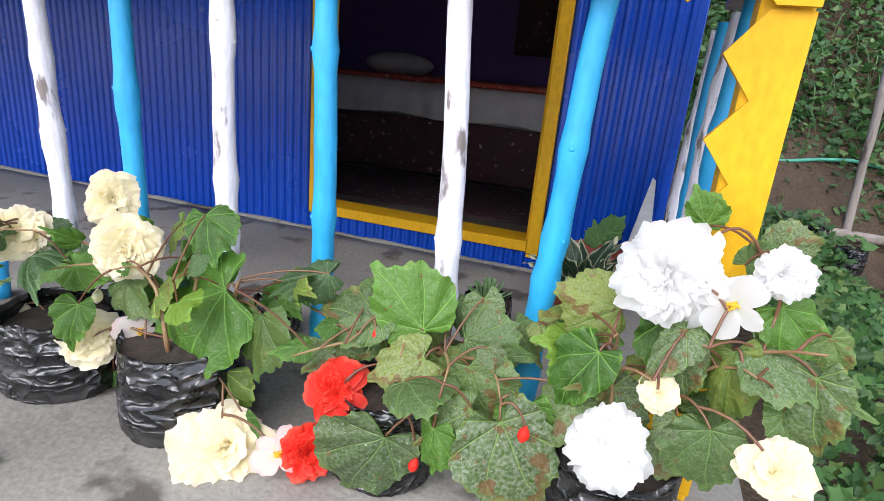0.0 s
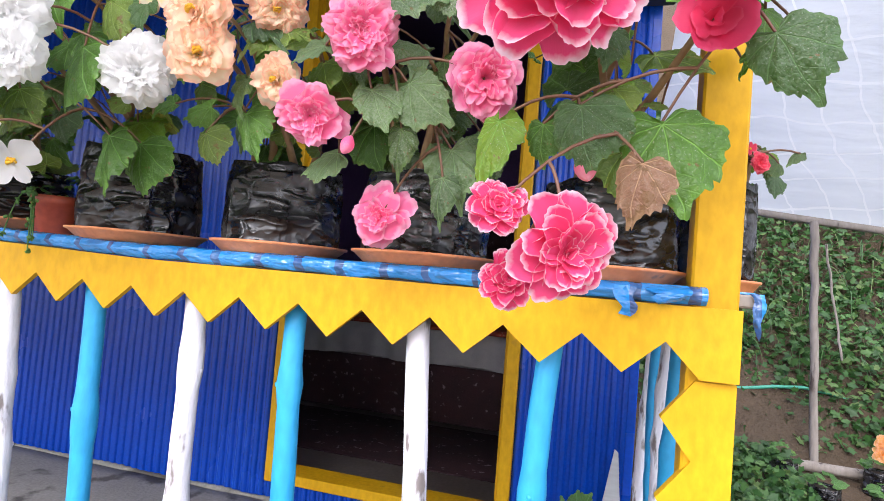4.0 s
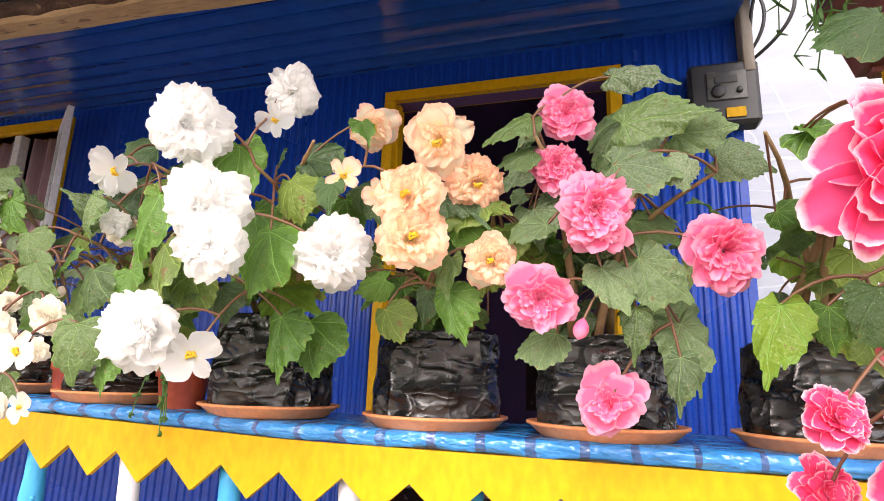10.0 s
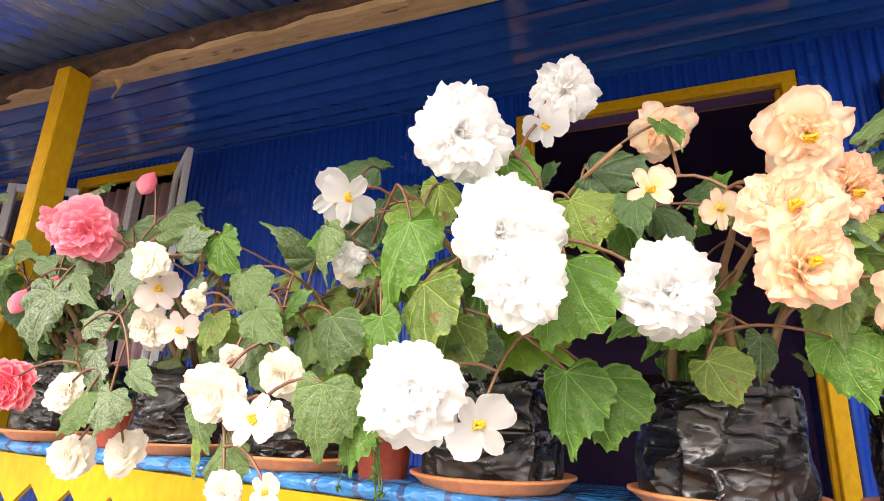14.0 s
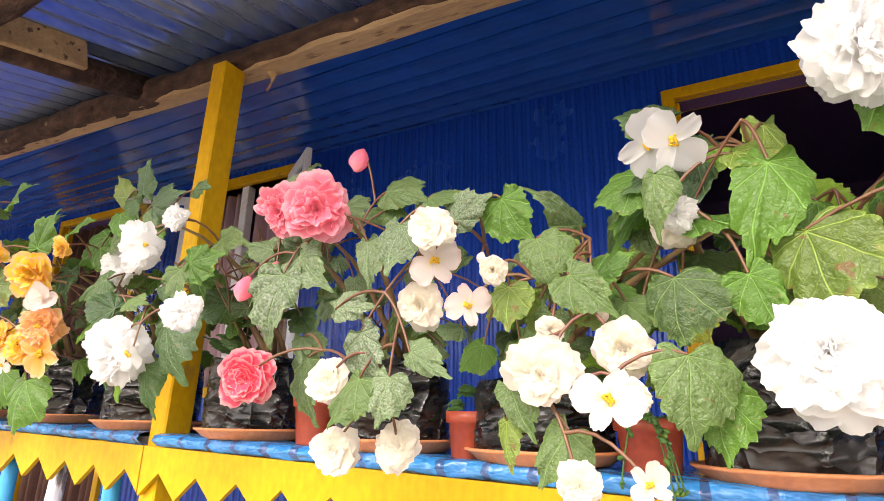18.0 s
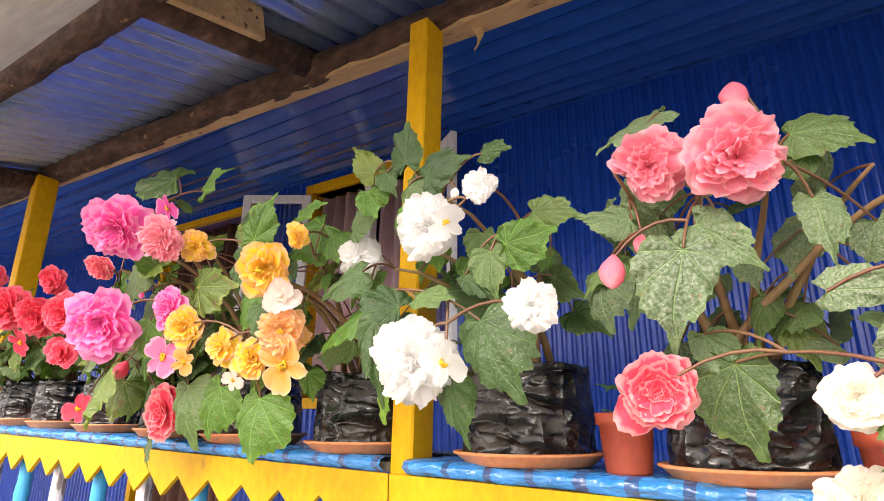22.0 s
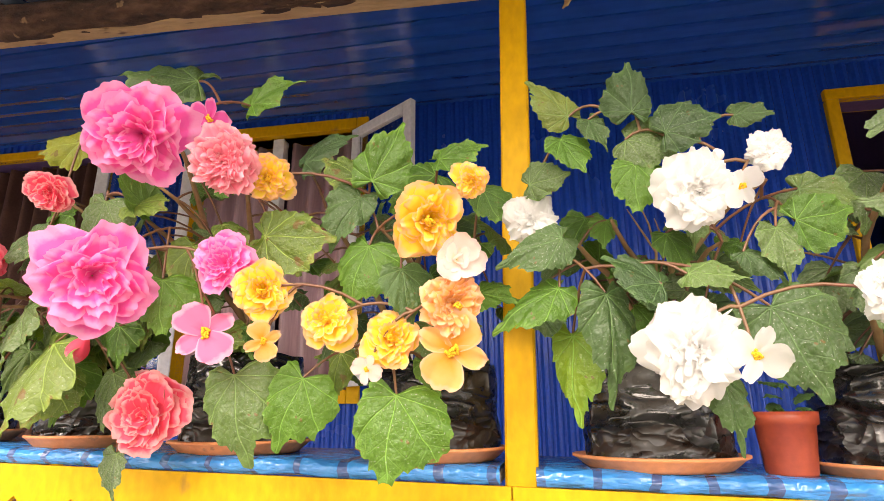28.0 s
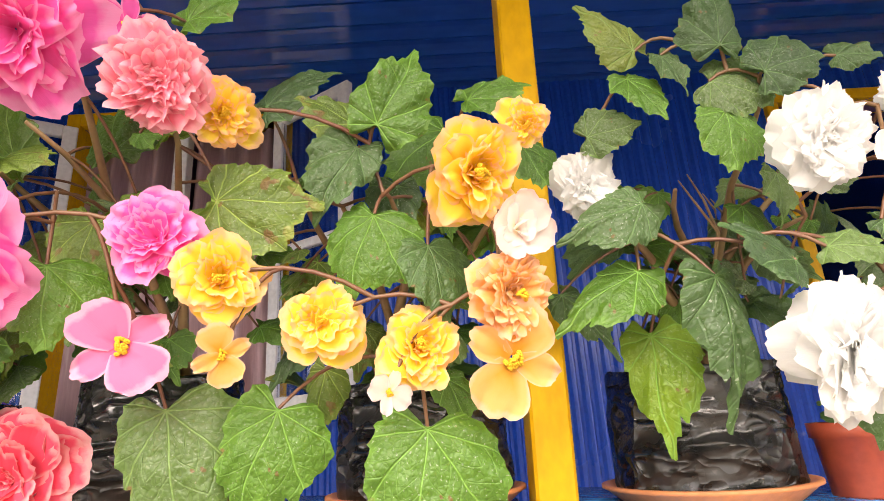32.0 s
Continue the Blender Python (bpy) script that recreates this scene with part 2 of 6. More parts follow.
def bark_skin():
    """Flaky dark red-brown bark with deep pits and a few bare pale flecks."""
    m, nt, p = nodes_of("flaky_bark")
    big, flake = noise_node(nt, 9, 5, stretch=(0.6, 1, 1)), noise_node(nt, 34, 6, stretch=(0.45, 1, 1))
    col = ramp(nt, flake, [(0.3, (0.018, 0.009, 0.007)), (0.52, (0.075, 0.036, 0.024)), (0.72, (0.16, 0.09, 0.06))])
    col = mix(nt, calc(nt, "MULTIPLY", big, 0.5), col, (0.05, 0.03, 0.022))
    col = mix(nt, ramp(nt, noise_node(nt, 22, 3), [(0.69, (0, 0, 0)), (0.73, (0.8, 0.8, 0.8))]), col, (0.34, 0.22, 0.12))
    link(nt, col, p.inputs["Base Color"])
    p.inputs["Roughness"].default_value = 0.9
    bump(nt, p, flake, 1.0, 0.025)
    return m


M["bark"] = bark_skin()


def net_cloth():
    m, nt, p = nodes_of("white_shade_net")
    tc = nt.nodes.new("ShaderNodeTexCoord")
    uv = nt.nodes.new("ShaderNodeSeparateXYZ")
    link(nt, tc.outputs["UV"], uv.inputs[0])
    wob = calc(nt, "MULTIPLY", noise_node(nt, 0.9, 4), 0.11)
    lines = 0.0
    for p_u, p_v, n in ((1.0, 0.45, 19), (-0.22, 1.0, 13)):
        t = calc(nt, "ADD", calc(nt, "MULTIPLY", uv.outputs[0], p_u), calc(nt, "MULTIPLY", uv.outputs[1], p_v))
        fr = calc(nt, "FRACT", calc(nt, "MULTIPLY", calc(nt, "ADD", t, wob), n))
        lines = calc(nt, "MAXIMUM", lines, calc(nt, "LESS_THAN", fr, 0.06))
    soft = noise_node(nt, 2.0, 6, stretch=(1, 5, 1))
    base = ramp(nt, soft, [(0.3, (0.56, 0.6, 0.64)), (0.7, (0.78, 0.81, 0.84))])
    link(nt, mix(nt, calc(nt, "MULTIPLY", lines, 0.8), base, (0.95, 0.95, 0.95)), p.inputs["Base Color"])
    p.inputs["Roughness"].default_value = 0.6
    tr = nt.nodes.new("ShaderNodeBsdfTranslucent")
    tr.inputs[0].default_value = (0.74, 0.77, 0.8, 1)
    ms = nt.nodes.new("ShaderNodeMixShader")
    ms.inputs[0].default_value = 0.35
    link(nt, p.outputs[0], ms.inputs[1])
    link(nt, tr.outputs[0], ms.inputs[2])
    link(nt, ms.outputs[0], nt.nodes["Material Output"].inputs[0])
    bump(nt, p, soft, 0.4, 0.05)
    return m


M["net"] = net_cloth()


def see_through(nt, p, colour, share):
    """Thin tissue: some of the light passes through."""
    tr = nt.nodes.new("ShaderNodeBsdfTranslucent")
    if isinstance(colour, tuple):
        tr.inputs[0].default_value = (*colour, 1)
    else:
        link(nt, colour, tr.inputs[0])
    ms = nt.nodes.new("ShaderNodeMixShader")
    ms.inputs[0].default_value = share
    link(nt, p.outputs[0], ms.inputs[1])
    link(nt, tr.outputs[0], ms.inputs[2])
    link(nt, ms.outputs[0], nt.nodes["Material Output"].inputs[0])


def cells_node(nt, scale, coord="UV"):
    """Distance to the borders of irregular cells: the blistered fields between fine veins."""
    v = nt.nodes.new("ShaderNodeTexVoronoi")
    v.feature = "DISTANCE_TO_EDGE"
    v.inputs["Scale"].default_value = scale
    link(nt, nt.nodes.new("ShaderNodeTexCoord").outputs[coord], v.inputs["Vector"])
    return v.outputs["Distance"]


def leaf_tissue(name, dark, light, mildew, burn=0.74):
    """Begonia leaf: pale palmate veins with side veins, blistered fields, powdery spots, scorched patches and hem."""
    m, nt, p = nodes_of(name)
    tc = nt.nodes.new("ShaderNodeTexCoord")
    sep = nt.nodes.new("ShaderNodeSeparateXYZ")
    link(nt, tc.outputs["UV"], sep.inputs[0])
    x, y = calc(nt, "SUBTRACT", sep.outputs[0], 0.5), calc(nt, "SUBTRACT", sep.outputs[1], 0.3)
    rad = calc(nt, "SQRT", calc(nt, "ADD", calc(nt, "MULTIPLY", x, x), calc(nt, "MULTIPLY", y, y)))
    ang = calc(nt, "ADD", calc(nt, "ARCTAN2", x, y), calc(nt, "MULTIPLY", calc(nt, "SUBTRACT", noise_node(nt, 2, 1, "UV"), 0.5), 0.3))
    off = calc(nt, "ABSOLUTE", calc(nt, "SUBTRACT", calc(nt, "FRACT", calc(nt, "ADD", calc(nt, "MULTIPLY", ang, 9 / (2 * math.pi)), 0.5)), 0.5))
    vein = ramp(nt, calc(nt, "MULTIPLY", off, rad), [(0.004, (1, 1, 1)), (0.015, (0, 0, 0))])
    side = calc(nt, "FRACT", calc(nt, "SUBTRACT", calc(nt, "MULTIPLY", rad, 6.0), calc(nt, "MULTIPLY", off, 2.6)))
    side = ramp(nt, calc(nt, "ABSOLUTE", calc(nt, "SUBTRACT", side, 0.5)), [(0.02, (1, 1, 1)), (0.07, (0, 0, 0))])
    cell = cells_node(nt, 24)
    info = nt.nodes.new("ShaderNodeObjectInfo")
    rnd = info.outputs["Random"]
    tone = mix(nt, rnd, dark, light)
    tone = mix(nt, calc(nt, "MULTIPLY", noise_node(nt, 5, 3, "UV"), 0.7), tone, light)
    tone = mix(nt, ramp(nt, cell, [(0.0, (0.2,) * 3), (0.1, (0, 0, 0))]), tone, tuple(c * 0.7 for c in dark))
    old = calc(nt, "MULTIPLY", calc(nt, "GREATER_THAN", calc(nt, "FRACT", calc(nt, "MULTIPLY", rnd, 13.7)), 0.9), calc(nt, "ADD", noise_node(nt, 3, 3, "UV"), 0.1))
    tone = mix(nt, old, tone, tuple(c * k for c, k in zip(light, (2.0, 1.4, 0.8))))
    nerve = calc(nt, "MAXIMUM", vein, calc(nt, "MULTIPLY", side, 0.22))
    col = mix(nt, calc(nt, "MULTIPLY", nerve, 0.7), tone, tuple(min(1, c * 2.0 + 0.045) for c in light))
    spots = noise_node(nt, 30, 8, "UV")
    keep = calc(nt, "ADD", calc(nt, "FRACT", calc(nt, "MULTIPLY", rnd, 7.3)), 0.3)
    frost = calc(nt, "MULTIPLY", ramp(nt, noise_node(nt, 26, 9, "UV"), [(0.38, (0, 0, 0)), (0.66, (1, 1, 1))]), calc(nt, "SUBTRACT", 1.0, calc(nt, "MULTIPLY", nerve, 0.8)))
    frost = calc(nt, "MULTIPLY", calc(nt, "MULTIPLY", frost, keep), 0.26 * mildew)
    specks = calc(nt, "MULTIPLY", ramp(nt, noise_node(nt, 40, 2, "UV"), [(0.65, (0, 0, 0)), (0.69, (1, 1, 1))]), calc(nt, "MULTIPLY", keep, 0.55 + 0.2 * mildew))
    col = mix(nt, calc(nt, "MINIMUM", calc(nt, "MAXIMUM", frost, specks), 0.8), col, (0.5, 0.54, 0.43))
    edge = noise_node(nt, 4.2, 5, "UV")
    sear = calc(nt, "MULTIPLY", calc(nt, "GREATER_THAN", calc(nt, "ADD", edge, calc(nt, "MULTIPLY", rad, 0.16)), burn), 0.8)
    col = mix(nt, sear, col, (0.16, 0.075, 0.03))
    rim = nt.nodes.new("ShaderNodeAttribute")
    rim.attribute_name = "rim"
    hem = calc(nt, "MULTIPLY", ramp(nt, calc(nt, "MULTIPLY", rim.outputs["Fac"], calc(nt, "ADD", edge, 0.47)), [(0.0, (0, 0, 0)), (0.88, (0, 0, 0)), (1.0, (1, 1, 1))]), 0.55)
    col = mix(nt, hem, col, tuple(min(1, c * 1.5 + 0.015) for c in light))
    crisp = ramp(nt, calc(nt, "MULTIPLY", rim.outputs["Fac"], calc(nt, "ADD", noise_node(nt, 9, 3, "UV"), 0.36)), [(0.0, (0, 0, 0)), (0.95, (0, 0, 0)), (1.0, (0.8,) * 3)])
    col = mix(nt, crisp, col, (0.2, 0.1, 0.045))
    link(nt, col, p.inputs["Base Color"])
    link(nt, ramp(nt, spots, [(0.3, (0.3,) * 3), (0.7, (0.52,) * 3)]), p.inputs["Roughness"])
    p.inputs["Specular IOR Level"].default_value = 0.42
    dome = ramp(nt, cell, [(0.0, (0, 0, 0)), (0.28, (1, 1, 1))])
    h = calc(nt, "ADD", calc(nt, "MULTIPLY", nerve, -0.45), calc(nt, "ADD", noise_node(nt, 8, 2, "UV"), calc(nt, "MULTIPLY", dome, 0.07)))
    bump(nt, p, h, 0.5, 0.013)
    see_through(nt, p, mix(nt, 0.5, col, (0.16, 0.36, 0.02)), 0.3)
    return m


M["leaf_dusty"] = leaf_tissue("dusty_green_leaf", (0.02, 0.05, 0.013), (0.095, 0.17, 0.036), 0.7)
M["leaf_green"] = leaf_tissue("fresh_green_leaf", (0.014, 0.056, 0.007), (0.095, 0.215, 0.022), 0.08)
M["leaf_dark"] = leaf_tissue("dark_green_leaf", (0.011, 0.036, 0.012), (0.055, 0.118, 0.03), 0.3)
M["leaf_olive"] = leaf_tissue("olive_green_leaf", (0.035, 0.078, 0.012), (0.17, 0.25, 0.035), 0.15, 0.68)
M["leaf_frosted"] = leaf_tissue("mildewed_grey_green_leaf", (0.025, 0.062, 0.024), (0.115, 0.19, 0.065), 1.5)
M["leaf_scorched"] = leaf_tissue("scorched_mildewed_leaf", (0.02, 0.052, 0.013), (0.115, 0.19, 0.036), 1.1, 0.64)
M["leaf_withered"] = leaf_tissue("withered_red_brown_leaf", (0.2, 0.075, 0.05), (0.3, 0.19, 0.1), 0.3, 0.62)
M["leaf_weed"] = leaf_tissue("garden_green_leaf", (0.03, 0.085, 0.02), (0.09, 0.22, 0.045), 0.25, 0.8)


def edged_leaf(name, field, hem, rough=0.4):
    """Smooth leaf with a pale rim and a pale midrib."""
    m, nt, p = nodes_of(name)
    rim = nt.nodes.new("ShaderNodeAttribute")
    rim.attribute_name = "rim"
    edge = calc(nt, "ADD", rim.outputs["Fac"], calc(nt, "MULTIPLY", calc(nt, "SUBTRACT", noise_node(nt, 6, 3, "UV"), 0.5), 0.2))
    tone = mix(nt, noise_node(nt, 9, 4, "UV"), field, tuple(c * 1.8 for c in field))
    sep = nt.nodes.new("ShaderNodeSeparateXYZ")
    link(nt, nt.nodes.new("ShaderNodeTexCoord").outputs["UV"], sep.inputs[0])
    rib = calc(nt, "LESS_THAN", calc(nt, "ABSOLUTE", calc(nt, "SUBTRACT", sep.outputs[0], 0.5)), 0.006)
    tone = mix(nt, calc(nt, "MULTIPLY", rib, 0.6), tone, hem)
    link(nt, mix(nt, ramp(nt, edge, [(0.86, (0, 0, 0)), (0.93, (1, 1, 1))]), tone, hem), p.inputs["Base Color"])
    p.inputs["Roughness"].default_value = rough
    bump(nt, p, noise_node(nt, 14, 3, "UV"), 0.2, 0.01)
    see_through(nt, p, tone, 0.15)
    return m


M["leaf_striped"] = edged_leaf("pale_edged_leaf", (0.02, 0.045, 0.022), (0.5, 0.5, 0.32))
M["succulent"] = worn("grey_green_succulent", (0.2, 0.3, 0.25), (0.32, 0.42, 0.37), 14.0, (0.5, 0.7), 90, 0.15)
M["succulent_green"] = worn("green_succulent", (0.06, 0.13, 0.045), (0.12, 0.2, 0.08), 14.0, (0.45, 0.65), 90, 0.15)


def petal_tissue(name, heart, body, edge, edge_at=0.86, streak=0.25, thin=0.5, core=(0.12, 0.4)):
    """Petal: heart colour at its base, body colour, and another at its rim; fine lengthwise streaks."""
    m, nt, p = nodes_of(name)
    tc = nt.nodes.new("ShaderNodeTexCoord")
    sep = nt.nodes.new("ShaderNodeSeparateXYZ")
    link(nt, tc.outputs["UV"], sep.inputs[0])
    across = calc(nt, "ABSOLUTE", calc(nt, "SUBTRACT", sep.outputs[0], 0.5))
    wob = calc(nt, "MULTIPLY", calc(nt, "SUBTRACT", noise_node(nt, 7, 3), 0.5), 0.16)
    out = calc(nt, "ADD", calc(nt, "MAXIMUM", sep.outputs[1], calc(nt, "MULTIPLY", across, 1.9)), wob)
    col = ramp(nt, out, [(core[0], heart), (core[1], body), (edge_at - 0.06, body), (edge_at + 0.05, edge)])
    st = noise_node(nt, 9, 3, "UV", (9, 0.7, 1))
    col = mix(nt, calc(nt, "MULTIPLY", st, streak), col, tuple(c * 0.8 for c in body))
    link(nt, col, p.inputs["Base Color"])
    p.inputs["Roughness"].default_value, p.inputs["Specular IOR Level"].default_value = 0.55, 0.35
    bump(nt, p, st, 0.25, 0.003)
    see_through(nt, p, col, thin)
    return m


M["weed"] = weed_tissue()
PETAL = {
    "white": petal_tissue("white_petal", (0.92, 0.93, 0.82), (0.93, 0.93, 0.92), (0.93, 0.93, 0.92), 0.8, 0.04, 0.7),
    "cream": petal_tissue("cream_petal", (0.9, 0.86, 0.44), (0.9, 0.87, 0.76), (0.9, 0.82, 0.75), 0.9, 0.06, 0.58),
    "ivory": petal_tissue("ivory_petal", (0.93, 0.84, 0.4), (0.93, 0.88, 0.62), (0.93, 0.84, 0.66), 0.9, 0.06, 0.5),
    "peach": petal_tissue("peach_petal", (0.97, 0.8, 0.3), (0.97, 0.84, 0.64), (0.96, 0.62, 0.44), 0.86, 0.08, 0.58, (0.2, 0.6)),
    "pink": petal_tissue("pink_petal", (0.86, 0.12, 0.28), (0.93, 0.2, 0.4), (0.95, 0.42, 0.58), 0.84, 0.16),
    "picotee": petal_tissue("white_rimmed_crimson_petal", (0.88, 0.45, 0.58), (0.87, 0.085, 0.25), (0.9, 0.7, 0.77), 0.94, 0.22),
    "crimson": petal_tissue("crimson_petal", (0.78, 0.05, 0.14), (0.8, 0.05, 0.15), (0.82, 0.1, 0.22), 0.92, 0.25),
    "salmon": petal_tissue("salmon_petal", (0.85, 0.15, 0.24), (0.91, 0.27, 0.37), (0.92, 0.46, 0.52), 0.88, 0.14),
    "coral": petal_tissue("coral_pink_petal", (0.88, 0.3, 0.32), (0.9, 0.11, 0.19), (0.93, 0.45, 0.46), 0.88, 0.18),
    "yellow": petal_tissue("golden_petal", (0.94, 0.58, 0.015), (0.95, 0.69, 0.075), (0.95, 0.58, 0.3), 0.87, 0.12, 0.5, (0.25, 0.75)),
    "orange": petal_tissue("apricot_orange_petal", (0.86, 0.36, 0.02), (0.92, 0.52, 0.17), (0.92, 0.58, 0.36), 0.88, 0.22, 0.5, (0.2, 0.7)),
    "scarlet": petal_tissue("scarlet_petal", (0.78, 0.03, 0.015), (0.86, 0.04, 0.02), (0.88, 0.11, 0.06), 0.9, 0.2),
    "magenta": petal_tissue("magenta_pink_petal", (0.86, 0.06, 0.32), (0.92, 0.125, 0.46), (0.94, 0.36, 0.62), 0.84, 0.16),
    "red": petal_tissue("red_petal", (0.82, 0.045, 0.07), (0.88, 0.065, 0.13), (0.9, 0.2, 0.26), 0.88, 0.2),
    "blush": petal_tissue("blush_white_petal", (0.92, 0.84, 0.55), (0.92, 0.82, 0.76), (0.9, 0.7, 0.68), 0.88, 0.1, 0.58),
}
M["stamen"] = worn("yellow_stamens", (0.82, 0.42, 0.01), (0.9, 0.55, 0.03), 60.0, (0.6, 0.8), 200, 0.6)


# ---- mesh helpers ----
def mesh_object(name, bm, material, parent=None, smooth=True, label=""):
    me = bpy.data.meshes.new(name)
    bm.to_mesh(me)
    bm.free()
    me.materials.append(material)
    if smooth:
        me.shade_smooth()
    ob = new(name, me)
    if parent:
        ob.parent = parent
    if label:
        ob["label"] = label
    return ob


def part(name, bm, material, parent, label="", smooth=False):
    return mesh_object(name, bm, material, parent, smooth, label)


def share(name, me, parent, m=None, label=""):
    """Another object on a mesh that is there already."""
    ob = new(name, me)
    ob.parent = parent
    if m is not None:
        ob.matrix_local = m
    if label:
        ob["label"] = label
    return ob


def empty(name, x=0.0, y=0.0, z=0.0, rz=0.0):
    e = new(name)
    e.matrix_world = pose(x, y, z, 0, 0, rz)
    e.empty_display_size = 0.05
    return e


def box(bm, x0, x1, y0, y1, z0, z1, edge=0.003):
    r = bmesh.ops.create_cube(bm, size=1.0, matrix=Matrix.LocRotScale(((x0 + x1) / 2, (y0 + y1) / 2, (z0 + z1) / 2), None, (x1 - x0, y1 - y0, z1 - z0)))
    if edge:
        es = {e for v in r["verts"] for e in v.link_edges}
        bmesh.ops.bevel(bm, geom=list(es), offset=edge, segments=1, affect="EDGES")


def boxed(*a, **k):
    bm = bmesh.new()
    box(bm, *a, **k)
    return bm


def tube(bm, pts, radii, sides=8, cap=True, wob=0.0, rng=None):
    """A tapered round bar along the points."""
    rings = []
    n = len(pts)
    up = Vector((0.31, 0.17, 0.93))
    for i, p in enumerate(pts):
        d = (Vector(pts[min(i + 1, n - 1)]) - Vector(pts[max(i - 1, 0)])).normalized()
        a = d.cross(up)
        if a.length < 0.05:
            a = d.cross(Vector((1, 0, 0)))
        a.normalize()
        b = d.cross(a)
        ring = []
        for k in range(sides):
            q = 2 * math.pi * k / sides
            r = radii[i] * (1 + (rng.uniform(-wob, wob) if rng else 0))
            ring.append(bm.verts.new(Vector(p) + a * r * math.cos(q) + b * r * math.sin(q)))
        rings.append(ring)
    for r0, r1 in zip(rings, rings[1:]):
        for k in range(sides):
            bm.faces.new((r0[k], r0[(k + 1) % sides], r1[(k + 1) % sides], r1[k]))
    if cap:
        bm.faces.new(rings[0][::-1])
        bm.faces.new(rings[-1])


def curve_pts(p0, p1, sag, n=6, bend=(0, 0, 0)):
    """Points from p0 to p1, bowed by sag upwards and by bend sideways."""
    out = []
    for i in range(n + 1):
        s = i / n
        w = 4 * s * (1 - s)
        out.append(Vector(p0).lerp(Vector(p1), s) + Vector(bend) * w + Vector((0, 0, sag * w)))
    return out


def lathe(bm, profile, seg=32, wob=0.0, rng=None):
    rings = []
    for r, z in profile:
        rings.append([bm.verts.new((r * math.cos(2 * math.pi * k / seg), r * math.sin(2 * math.pi * k / seg), z)) for k in range(seg)])
    for a, b in zip(rings, rings[1:]):
        for k in range(seg):
            bm.faces.new((a[k], a[(k + 1) % seg], b[(k + 1) % seg], b[k]))
    bm.faces.new(rings[0][::-1])
    bm.faces.new(rings[-1])


def ribbed(x0, x1, z0, z1, pitch=0.038, depth=0.0105, step=8):
    """A sheet in the xz plane with upright waves."""
    bm = bmesh.new()
    n = max(2, int((x1 - x0) / pitch * step))
    low = high = None
    for i in range(n + 1):
        x = x0 + (x1 - x0) * i / n
        ph = (x / pitch) % 1.0
        y = -depth * min(1.0, max(0.0, 1.9 * (0.5 + 0.5 * math.cos(2 * math.pi * ph)) - 0.35))
        a, b = bm.verts.new((x, y, z0)), bm.verts.new((x, y, z1))
        if low:
            bm.faces.new((low, a, b, high))
        low, high = a, b
    return bm


# ---- the plan ----
FLOOR, WALL_Y, RAIL_Y = 0.38, 1.995, 0.912
SHELF_Z = 1.312


def rise(x):
    """The rail climbs a little towards the far end of the porch."""
    return 0.028 * max(0.0, -0.85 - x)


# ---- ground and porch floor ----
def ground():
    bm = bmesh.new()
    n = 60
    rows = []
    for j in range(n + 1):
        row = []
        for i in range(n + 1):
            u, v = 2 * i / n - 1, 2 * j / n - 1
            x, y = 60 * u * abs(u) ** 1.6, 60 * v * abs(v) ** 1.6
            z = 0.02 * noise.noise((x * 0.8, y * 0.8, 0))
            if y > 2.5:
                z += 0.1 * (y - 2.5)
            if y > 4.6:
                z += 1.0 * (min(y, 11.0) - 4.6) + 0.2 * noise.noise((x * 0.7, y * 0.7, 3))
            if y < -1.5:
                z -= 0.25 * min(-1.5 - y, 8.0) ** 0.8
            row.append(bm.verts.new((x, y, z - 0.01)))
        rows.append(row)
    for a, b in zip(rows, rows[1:]):
        for k in range(n):
            bm.faces.new((a[k], a[k + 1], b[k + 1], b[k]))
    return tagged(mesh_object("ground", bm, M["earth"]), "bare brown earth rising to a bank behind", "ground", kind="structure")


ground()


def slab():
    rng = random.Random(4)
    bm = bmesh.new()
    nx, ny = 70, 18
    x0, x1, y0, y1 = -9.0, 0.32, 0.33, 2.0
    top = [[bm.verts.new((x0 + (x1 - x0) * i / nx, y0 + (y1 - y0) * j / ny, FLOOR + rng.uniform(-0.002, 0.002))) for i in range(nx + 1)] for j in range(ny + 1)]
    for a, b in zip(top, top[1:]):
        for k in range(nx):
            bm.faces.new((a[k], a[k + 1], b[k + 1], b[k]))
    edge = [e for e in bm.edges if e.is_boundary]
    r = bmesh.ops.extrude_edge_only(bm, edges=edge)
    for v in r["geom"]:
        if isinstance(v, bmesh.types.BMVert):
            v.co.z = -0.1
    return tagged(mesh_object("floor", bm, M["concrete"]), "grey worn concrete porch slab", "floor", kind="structure")


slab()
# cement kerb at the foot of the house wall
bm = bmesh.new()
rng = random.Random(8)
tube(bm, [(-9 + 9.15 * i / 90, 1.985, FLOOR) for i in range(91)], [0.012 + rng.uniform(-0.004, 0.005) for _ in range(91)], 6)
tagged(mesh_object("baseboard", bm, M["concrete"]), "rough mortar bead along the wall foot", "trim", kind="structure")

# ---- house wall of ribbed blue sheet, with its openings ----
DOOR = (-1.15, -0.285, 0.49, 2.53)
WIN = (-3.70, -2.97, 1.53, 2.60)
DOOR2 = (-5.0, -4.17, 0.43, 2.60)
TOP = 3.0


